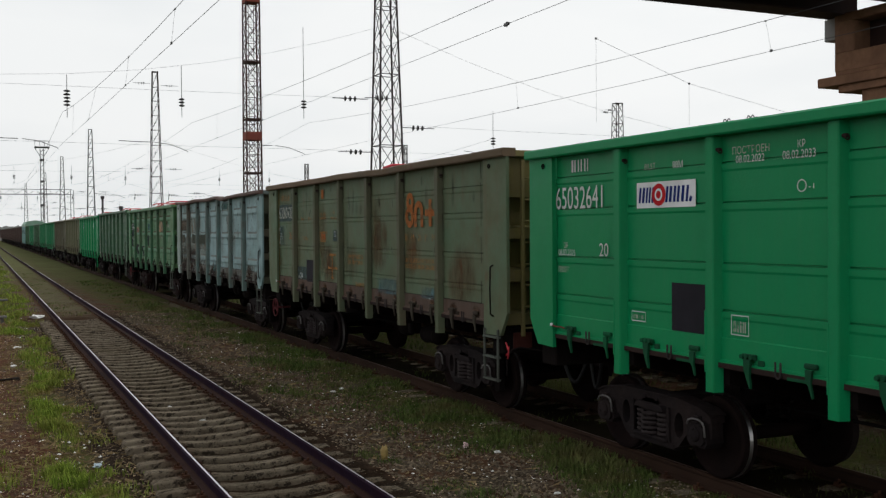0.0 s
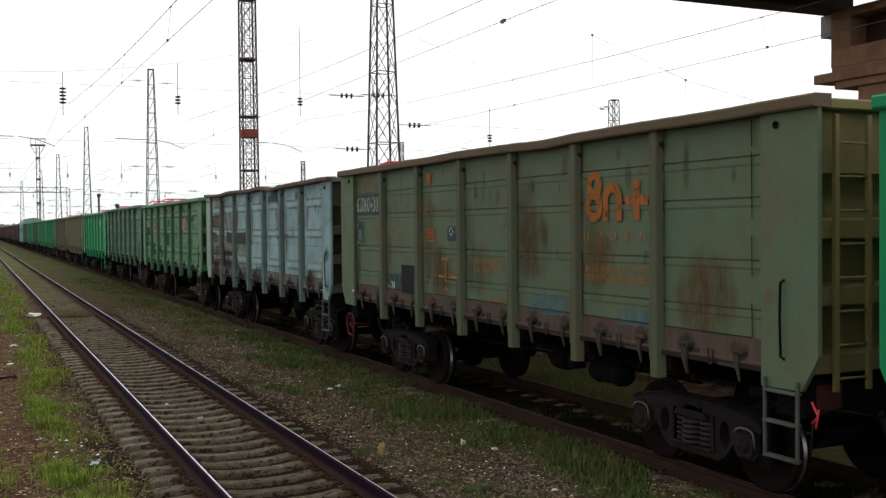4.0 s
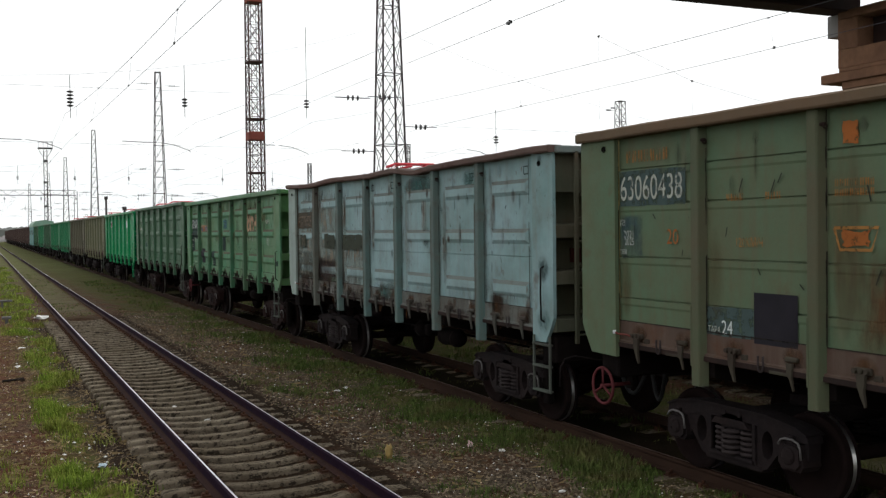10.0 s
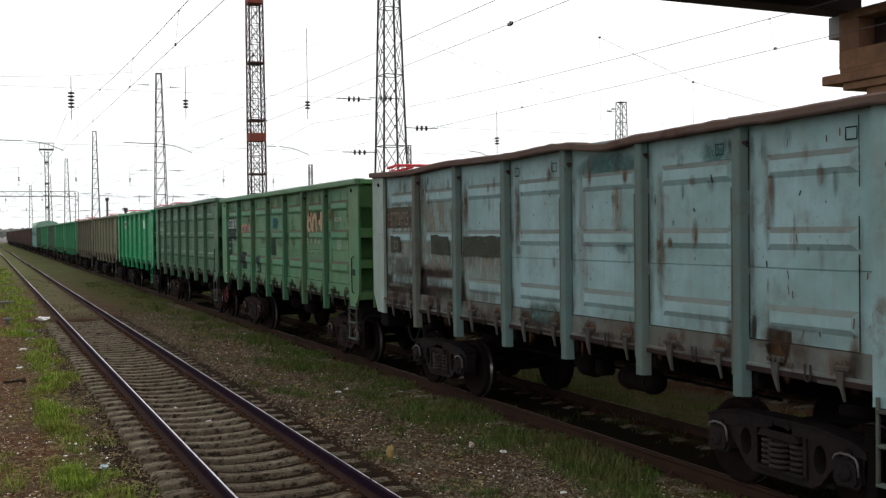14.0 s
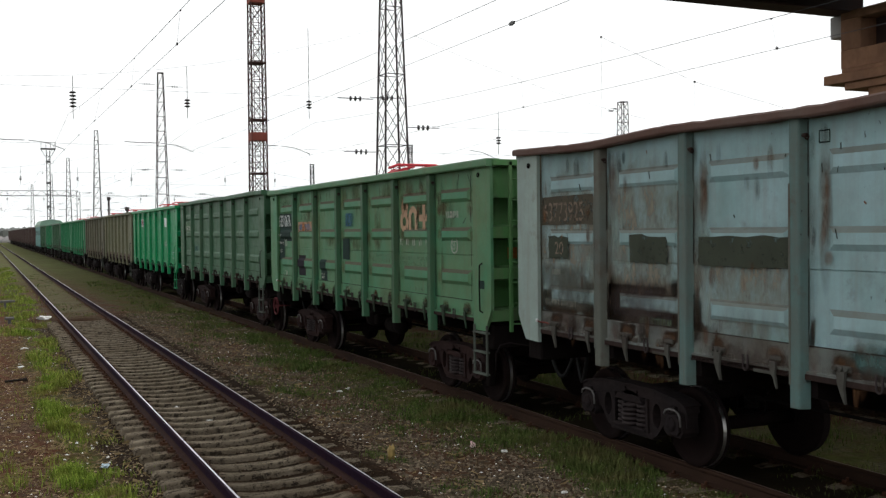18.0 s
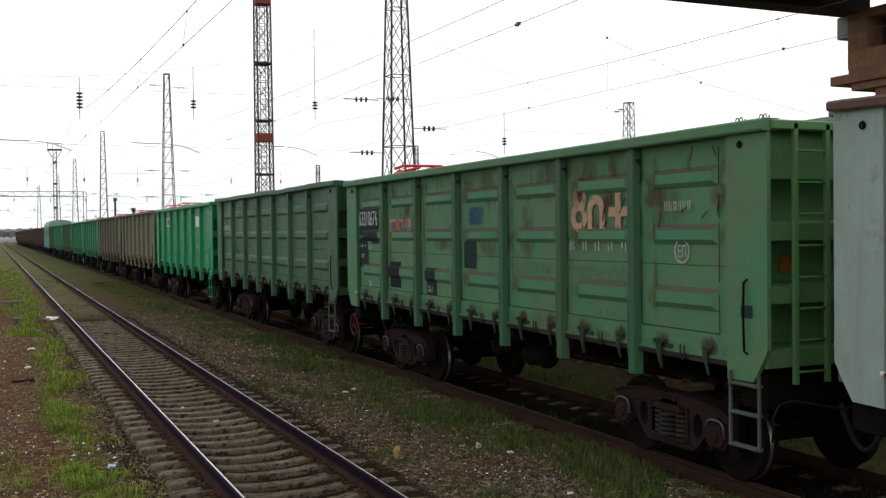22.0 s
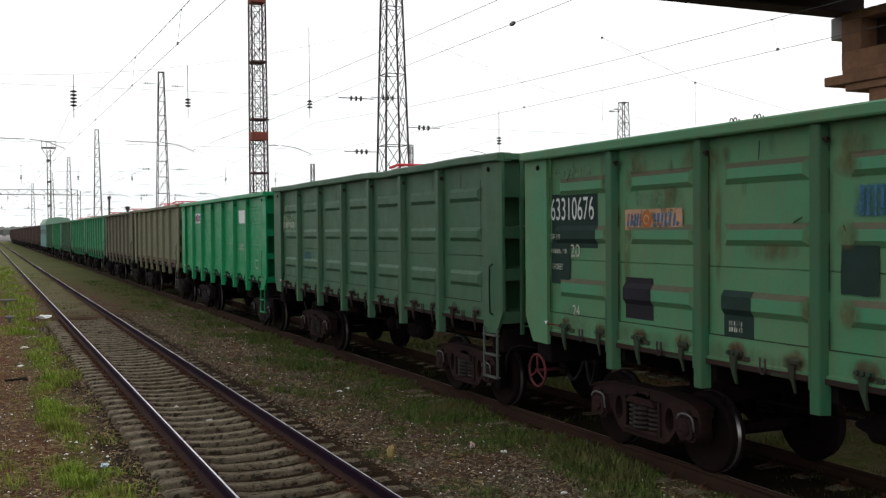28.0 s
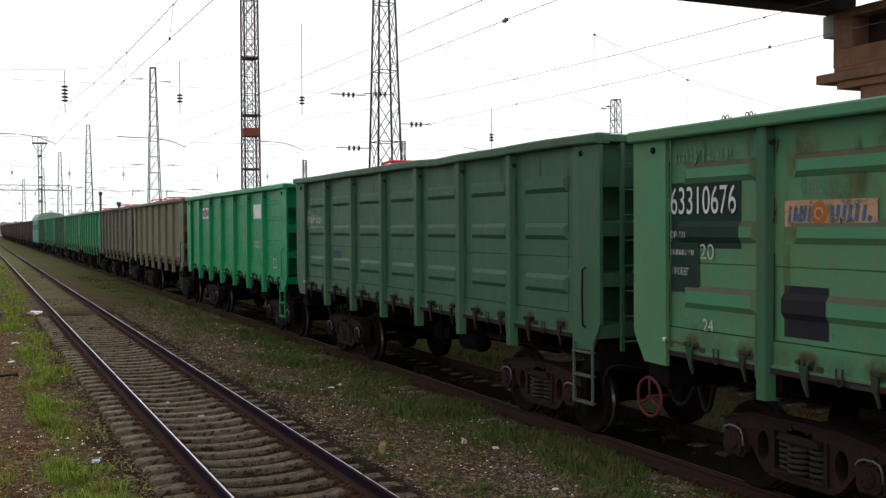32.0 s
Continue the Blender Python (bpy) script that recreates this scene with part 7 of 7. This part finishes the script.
pier_box("ledge", PX - 0.05, PX + 1.4, -1.85, 0.46, 5.90, 6.10, "pier")
pier_box("ledge", PX - 0.02, PX + 1.35, -1.8, -0.02, 6.10, 6.19, "pier")
pier_box("ledge", PX + 0.02, PX + 1.3, -1.8, -0.06, 5.74, 5.90, "pier")
pier_box("pier_shaft", PX + 0.1, PX + 1.2, -1.7, -0.62, -0.5, 5.74, "pier")


# ---------------------------------------------------------------- far distance
# Aerial haze is mixed into the woods' base colour.
far_mat = plain("hazy_far_woods", (0.150, 0.155, 0.140), 0.95, 0.0, 0.2, 0.2, 0.0, 0.0, alt=(0.195, 0.20, 0.19), spread=0.02)
fr = random.Random(11)
bm_v, bm_f = [], []
for i in range(420):
    x = -520 + 1500 * i / 420 + fr.uniform(-2, 2)
    hgt = 6 + 5 * (0.5 + 0.5 * math.sin(i * 0.05)) * fr.uniform(0.75, 1.1)
    yy = 1250 + fr.uniform(-30, 30)
    base = len(bm_v)
    for j in range(7):
        a = 2 * math.pi * j / 7
        bm_v.append((x + 6 * math.cos(a), yy + 6 * math.sin(a), -1))
        bm_v.append((x + 6.5 * math.cos(a + 0.3) * fr.uniform(0.7, 1.1), yy + 6 * math.sin(a), hgt * fr.uniform(0.55, 0.8)))
    bm_v.append((x, yy, hgt))
    for j in range(7):
        a, b = base + 2 * j, base + 2 * ((j + 1) % 7)
        bm_f += [(a, b, b + 1, a + 1), (a + 1, b + 1, base + 14)]
sheet("far_woods", bm_v, bm_f, far_mat, "grey-green belt of woods on the horizon", "woods", "stuff")

heap = B()
for i in range(9):
    x, y = fr.uniform(-5, 4), fr.uniform(-6, 6)
    lathe(heap, [(0.0, 3.4), (1.4, 2.2), (2.3, 1.0), (2.7, 0.2)], "z", (x, y, -0.4), 9)
solid("ballast_heap", heap, M["pier_grey"], "pale heap of ballast beside the far end of the track", "heap", kind="stuff", at=(6.5, 430, 0))

# ---------------------------------------------------------------- small things on the ground


def blades(name, label, areas, seed, mat, cover=0.30, soft=0.45):
    """Tufts of grass: bent blades in loose clumps."""
    r = np.random.RandomState(seed)
    V, F = [], []
    for (x0, x1, y0, y1, clumps, per, hgt, spread) in areas:
        for _ in range(clumps):
            cx, cy = r.uniform(x0, x1), y0 + (y1 - y0) * r.uniform(0, 1) ** 1.35
            n1 = noise.noise((cx * 0.9, cy * 0.55, 3.0))
            if r.uniform() > (n1 + cover) / soft:
                continue
            size = hgt * (0.55 + 0.9 * max(0.0, n1 + 0.2)) * r.uniform(0.6, 1.25)
            for _ in range(int(per)):
                bx, by = cx + r.normal(0, spread), cy + r.normal(0, spread)
                bz = ground_z(bx, by) - 0.01
                a = r.uniform(0, 2 * math.pi)
                lean = size * r.uniform(0.15, 0.75)
                h = size * r.uniform(0.5, 1.0)
                wd = 0.0024 + 0.0030 * r.uniform() + 0.00014 * by
                dx, dy = math.cos(a), math.sin(a)
                i = len(V)
                V += [(bx - dy * wd, by + dx * wd, bz), (bx + dy * wd, by - dx * wd, bz),
                      (bx + dx * lean * 0.4 + dy * wd * 0.8, by + dy * lean * 0.4 - dx * wd * 0.8, bz + h * 0.62),
                      (bx + dx * lean * 0.4 - dy * wd * 0.8, by + dy * lean * 0.4 + dx * wd * 0.8, bz + h * 0.62),
                      (bx + dx * lean, by + dy * lean, bz + h)]
                F += [(i, i + 1, i + 2, i + 3), (i + 3, i + 2, i + 4)]
    return sheet(name, V, F, mat, label, "grass", "stuff")


def grass_material(name, dark, light, dry):
    k = Nodes(name)
    g = k.n.new("ShaderNodeNewGeometry")
    v = k.coords()
    c = k.mix(g.outputs["Random Per Island"], dark, light)
    c = k.mix(k.noise(v, 1.3, 4, 0.6, 0.45, 0.75), c, dry)
    k.set("Base Color", c)
    k.set("Roughness", 0.9)
    k.set("Specular IOR Level", 0.05)
    return k.m


GRASS = grass_material("bright_grass_blades", (0.066, 0.112, 0.014), (0.270, 0.360, 0.055), (0.22, 0.165, 0.060))
WEEDS = grass_material("dark_weed_blades", (0.028, 0.050, 0.012), (0.118, 0.160, 0.042), (0.13, 0.098, 0.048))
blades("grass", "bright green grass tufts beside the near track", [(0.85, 1.55, 11.0, 14.6, 120, 60, 0.22, 0.085), (0.95, 1.40, 17.5, 24, 120, 50, 0.24, 0.09), (0.80, 1.66, 11.0, 22, 200, 26, 0.15, 0.11), (0.95, 1.70, 20, 40, 260, 24, 0.20, 0.10), (0.5, 1.9, 34, 100, 620, 20, 0.22, 0.20), (-0.5, 0.35, 12.5, 17.5, 60, 26, 0.15, 0.09), (-1.2, 0.5, 24, 90, 160, 16, 0.17, 0.15), (1.5, 1.85, 12, 20, 40, 10, 0.12, 0.08), (0.3, 1.9, 11, 30, 260, 4, 0.12, 0.10), (0.8, 1.7, -8, 11, 120, 22, 0.18, 0.1), (-5.0, -1.4, -8, 30, 420, 14, 0.16, 0.16)], 3, GRASS, 0.16, 0.34)
blades("grass", "low dark grass and weeds along the goods track", [(6.35, 7.15, 9.5, 24, 700, 21, 0.13, 0.09), (5.9, 7.5, 22, 70, 800, 12, 0.16, 0.18), (4.75, 6.6, 11, 45, 330, 11, 0.10, 0.10), (4.75, 5.1, 12.2, 13.4, 14, 24, 0.13, 0.07), (7.1, 7.75, 9.5, 40, 300, 7, 0.09, 0.10), (4.8, 7.2, 10, 34, 700, 5, 0.08, 0.12), (4.8, 6.5, 10, 22, 130, 30, 0.11, 0.085), (6.7, 7.75, 9, 30, 420, 14, 0.15, 0.09), (7.25, 7.74, 9, 34, 700, 14, 0.14, 0.06)], 5, WEEDS)
blades("grass", "green grass beyond and under the goods train", [(9.6, 12.4, 7, 60, 1300, 18, 0.18, 0.2)], 8, WEEDS)
blades("grass", "tufts of weeds between the rails of the goods track", [(7.95, 9.3, 8, 40, 240, 10, 0.10, 0.09), (9.4, 9.9, 8, 40, 300, 14, 0.15, 0.09)], 14, WEEDS)
blades("grass", "sparse weeds in the gravelled part of the near track", [(2.6, 4.0, 40, 90, 160, 9, 0.10, 0.2)], 9, WEEDS)


def flecks(name, label, areas, seed, mat):
    """Dry leaves, straw and chips: small bent scraps that lie on the ground."""
    r = np.random.RandomState(seed)
    V, F = [], []
    for x0, x1, y0, y1, n, lo, hi in areas:
        for _ in range(n):
            x, y = r.uniform(x0, x1), y0 + (y1 - y0) * r.uniform(0, 1) ** 1.5
            s, a, w = r.uniform(lo, hi), r.uniform(0, 6.3), r.uniform(0.2, 0.8)
            z = ground_z(x, y) + 0.006
            c, d = math.cos(a), math.sin(a)
            i = len(V)
            for p, q, h in ((-1, -w, 0.0), (1, -w * 0.6, 0.5), (0.9, w, 0.15), (-0.8, w * 0.7, 0.7)):
                V.append((x + s * (p * c - q * d), y + s * (p * d + q * c), z + s * h * r.uniform(0.2, 1.0)))
            F += [(i, i + 1, i + 2), (i, i + 2, i + 3)]
    return sheet(name, V, F, mat, label, "debris", "stuff")


def stones(name, label, areas, seed, mat):
    r = np.random.RandomState(seed)
    V, F = [], []
    base = np.array([(1, 0, 0), (-1, 0, 0), (0, 1, 0), (0, -1, 0), (0, 0, 1), (0, 0, -1)], float)
    tri = ((0, 2, 4), (2, 1, 4), (1, 3, 4), (3, 0, 4))
    for x0, x1, y0, y1, n, lo, hi in areas:
        for _ in range(n):
            x, y = r.uniform(x0, x1), y0 + (y1 - y0) * r.uniform(0, 1) ** 1.5
            s = r.uniform(lo, hi)
            a = r.uniform(0, 6.3)
            sc = s * np.array([1, r.uniform(0.6, 1), r.uniform(0.5, 0.8)])
            z = ground_z(x, y)
            i = len(V)
            for b in base[:5] + r.uniform(-0.25, 0.25, (5, 3)):
                q = b * sc
                V.append((x + q[0] * math.cos(a) - q[1] * math.sin(a), y + q[0] * math.sin(a) + q[1] * math.cos(a), z + q[2]))
            F += [(i + p, i + q, i + w) for p, q, w in tri]
    return sheet(name, V, F, mat, label, "gravel", "stuff")


def stone_material():
    k = Nodes("loose_ballast")
    g = k.n.new("ShaderNodeNewGeometry")
    v = k.coords()
    c = k.mix(g.outputs["Random Per Island"], (0.028, 0.020, 0.013), (0.225, 0.178, 0.128))
    c = k.mix(k.noise(v, 14, 4, 0.6, 0.45, 0.8), c, (0.055, 0.038, 0.026))
    k.set("Base Color", c)
    k.set("Roughness", 1.0)
    k.set("Specular IOR Level", 0.05)
    return k.m


STONE = stone_material()
stones("gravel", "brown and grey ballast stones between tracks", [(1.6, 1.95, 10, 38, 700, 0.012, 0.032), (4.7, 6.9, 9, 40, 15000, 0.012, 0.042), (6.4, 8.0, 9, 24, 1500, 0.012, 0.03), (-0.8, 1.8, 12, 36, 2600, 0.010, 0.028), (4.7, 6.9, -10, 9, 1500, 0.014, 0.042), (-0.8, 1.8, -8, 12, 500, 0.012, 0.03)], 21, STONE)
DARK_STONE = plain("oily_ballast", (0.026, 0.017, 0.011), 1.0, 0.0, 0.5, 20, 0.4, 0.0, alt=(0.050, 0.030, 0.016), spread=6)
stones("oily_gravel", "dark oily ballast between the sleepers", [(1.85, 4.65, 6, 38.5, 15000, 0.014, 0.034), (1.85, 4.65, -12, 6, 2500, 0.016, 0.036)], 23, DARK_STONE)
def fleck_material():
    k = Nodes("dry_scraps")
    g = k.n.new("ShaderNodeNewGeometry")
    c = k.mix(g.outputs["Random Per Island"], (0.018, 0.012, 0.008), (0.450, 0.340, 0.225))
    k.set("Base Color", c)
    k.set("Roughness", 0.9)
    k.set("Specular IOR Level", 0.08)
    return k.m


FLECK = fleck_material()
flecks("dry_debris", "dry leaves, straw and brown scraps on the ground", [(-1.0, 1.95, 11, 40, 5200, 0.010, 0.034), (4.6, 7.7, 9, 42, 8000, 0.008, 0.028), (1.9, 4.6, 8, 38, 1800, 0.008, 0.022)], 31, FLECK)


def straw(name, label, areas, seed, mat):
    """Dry stalks that lie flat on the earth."""
    r = np.random.RandomState(seed)
    V, F = [], []
    for x0, x1, y0, y1, n in areas:
        for _ in range(n):
            x, y = r.uniform(x0, x1), y0 + (y1 - y0) * r.uniform(0, 1) ** 1.4
            a, h, wd = r.uniform(0, 6.3), r.uniform(0.03, 0.11), r.uniform(0.002, 0.005)
            c, d = math.cos(a), math.sin(a)
            z = ground_z(x, y) + 0.008
            i = len(V)
            V += [(x - h * c - wd * d, y - h * d + wd * c, z), (x - h * c + wd * d, y - h * d - wd * c, z), (x + h * c + wd * d, y + h * d - wd * c, z + r.uniform(0, 0.05)), (x + h * c - wd * d, y + h * d + wd * c, z + r.uniform(0, 0.05))]
            F.append((i, i + 1, i + 2, i + 3))
    return sheet(name, V, F, mat, label, "straw", "stuff")


STRAW = plain("dry_straw", (0.36, 0.27, 0.145), 0.9, 0.0, 0.5, 3, 0.0, 0.0, alt=(0.17, 0.115, 0.055), spread=3)
straw("dry_straw", "dry pale stalks lying on the earth beside the track", [(-0.9, 1.1, 11, 38, 3600), (1.2, 1.95, 11, 34, 900), (4.8, 7.0, 10, 34, 500)], 41, STRAW)
stones("pale_gravel", "scattered pale chips of stone and rubbish", [(4.8, 7.6, 9, 40, 700, 0.006, 0.022), (4.8, 7.2, 10, 30, 110, 0.018, 0.034), (-0.6, 1.8, 12, 40, 420, 0.007, 0.026), (-0.4, 1.7, 15, 40, 80, 0.02, 0.045), (1.6, 4.9, 8, 36, 60, 0.008, 0.018)], 22, M["paper"])


def crumpled(name, at, size, mat, label, seed, flat=0.5):
    """A crumpled scrap."""
    r = random.Random(seed)
    bm = B()
    bmesh.ops.create_icosphere(bm, subdivisions=2, radius=1.0)
    for v in bm.verts:
        k = r.uniform(0.42, 1.25)
        v.co = Vector((v.co.x * size[0] * k, v.co.y * size[1] * k, (v.co.z * flat * k + 0.3) * size[2]))
    z = ground_z(at[0], at[1])
    return solid(name, bm, mat, label, "litter", "scraps of litter", at=(at[0], at[1], z))


crumpled("paper_scrap", (6.34, 13.13), (0.045, 0.05, 0.07), M["litter_pink"], "pink and white crumpled wrapper on the gravel", 1, 0.8)
crumpled("paper_scrap", (6.58, 12.60), (0.06, 0.06, 0.04), M["paper"], "white crumpled paper scrap on the gravel", 2)
crumpled("plastic_bag", (1.90, 39.6), (0.24, 0.22, 0.17), M["paper"], "white and red plastic bag beside the rail", 3)
crumpled("dry_wrapper", (4.94, 12.77), (0.055, 0.06, 0.20), M["litter_gold"], "crumpled ochre wrapper standing in the grass", 4, 0.8)
crumpled("dry_wrapper", (5.04, 11.75), (0.03, 0.03, 0.02), M["litter_gold"], "small ochre scrap on the gravel", 5)
crumpled("paper_scrap", (6.22, 10.39), (0.05, 0.04, 0.03), M["paper"], "white crumpled paper scrap on the gravel", 6)
crumpled("paper_scrap", (5.76, 12.36), (0.03, 0.03, 0.02), M["paper"], "white crumpled paper scrap on the gravel", 7)
crumpled("plastic_bottle", (2.78, 16.23), (0.05, 0.13, 0.06), M["litter_blue"], "squashed pale blue plastic bottle between the rails", 8)
crumpled("plastic_bottle", (1.45, 14.71), (0.07, 0.10, 0.07), M["litter_blue"], "squashed pale blue plastic bottle in the grass", 9)
crumpled("paper_scrap", (3.10, 18.71), (0.05, 0.05, 0.05), M["paper"], "white crumpled paper scrap between the rails", 10)
crumpled("paper_scrap", (3.39, 17.14), (0.06, 0.05, 0.05), M["paper"], "white crumpled paper scrap between the rails", 11)
crumpled("paper_scrap", (6.23, 18.79), (0.06, 0.06, 0.05), M["paper"], "white crumpled paper scrap on the gravel", 12)
crumpled("paper_scrap", (6.49, 19.05), (0.05, 0.06, 0.04), M["paper"], "white crumpled paper scrap on the gravel", 13)
crumpled("paper_scrap", (0.95, 30.5), (0.12, 0.10, 0.06), M["paper"], "white crumpled paper scrap in the grass", 14)
crumpled("paper_scrap", (0.75, 26.5), (0.09, 0.10, 0.05), M["paper"], "white crumpled paper scrap in the grass", 15)
crumpled("paper_scrap", (1.10, 22.0), (0.08, 0.07, 0.04), M["paper"], "white crumpled paper scrap in the grass", 16)
bm = B()
rod(bm, (-0.22, 0.0, 0.03), (0.22, 0.05, 0.05), 0.026, 6)
rod(bm, (0.05, 0.03, 0.05), (0.22, -0.15, 0.04), 0.016, 5)
solid("charred_stick", bm, M["dark_wood"], "charred stick lying on bare earth", "stick", at=(0.55, 23.7, -0.29))


def low_sign(x, y, wide, high):
    t = thing("track_marker", "low grey metal marker on a short post", "marker", (x, y, -0.32), "track markers")
    part("post", box(B(), -0.05, 0.05, -0.05, 0.05, 0, high, 0.008), M["mast_grey_hazed"], t)
    part("plate", box(B(), -wide, wide, -0.09, 0.09, high, high + 0.09, 0.015), M["pale_steel"], t)


low_sign(0.72, 47.0, 0.40, 0.32)
low_sign(0.74, 39.6, 0.16, 0.16)


# ---------------------------------------------------------------- movement
# metres that the train has come by each second; it slows towards the end
RUN = [(0.0, 0.000), (0.5, 0.762), (1.0, 1.529), (1.5, 2.300), (2.0, 3.070), (2.5, 3.836), (3.0, 4.599), (3.5, 5.361), (5.5, 8.422), (6.0, 9.194), (6.5, 9.968), (7.0, 10.740), (7.5, 11.507), (8.0, 12.270), (8.5, 13.032), (9.0, 13.794), (9.5, 14.560), (10.0, 15.325), (10.5, 16.086), (11.0, 16.841), (11.5, 17.594), (12.0, 18.342), (12.5, 19.086), (13.0, 19.828), (13.5, 20.569), (14.0, 21.312), (14.5, 22.056), (16.5, 25.030), (17.0, 25.773), (17.5, 26.517), (18.0, 27.264), (18.5, 28.013), (19.0, 28.760), (19.5, 29.507), (20.0, 30.250), (20.5, 30.993), (21.0, 31.733), (21.5, 32.471), (22.0, 33.208), (22.5, 33.942), (23.0, 34.679), (23.5, 35.418), (24.0, 36.157), (24.5, 36.891), (25.0, 37.615), (25.5, 38.323), (27.5, 40.896), (28.0, 41.444), (28.5, 41.949), (29.0, 42.414), (29.5, 42.842), (30.0, 43.230), (30.5, 43.571), (31.0, 43.857), (31.5, 44.090), (32.0, 44.275)]


def come(t):
    """Metres come by at t seconds, smooth between the rows."""
    ts = [r[0] for r in RUN]
    i = max(0, min(len(RUN) - 2, sum(1 for q in ts if q <= t) - 1))

    def slope(j):
        a, b = max(j - 1, 0), min(j + 1, len(RUN) - 1)
        return (RUN[b][1] - RUN[a][1]) / (ts[b] - ts[a])
    h = ts[i + 1] - ts[i]
    u = (t - ts[i]) / h
    return ((2 * u ** 3 - 3 * u ** 2 + 1) * RUN[i][1] + (u ** 3 - 2 * u ** 2 + u) * h * slope(i)
            + (3 * u ** 2 - 2 * u ** 3) * RUN[i + 1][1] + (u ** 3 - u ** 2) * h * slope(i + 1))


def motions():
    beats = [i * 0.5 for i in range(65)]
    turns = [i * 0.25 for i in range(129)]
    gone = {t: come(t) for t in turns}
    for k, wagon, sets in TRAIN:
        x, y = wagon.location.x, wagon.location.y
        walk(wagon, [(t, pose(x, y - gone[t], 0)) for t in beats])
        if k > 9:
            continue
        for s in sets:
            px, py, pz = s.location
            walk(s, [(t, pose(px, py, pz, math.degrees(gone[t] / 0.4785))) for t in turns])


motions()
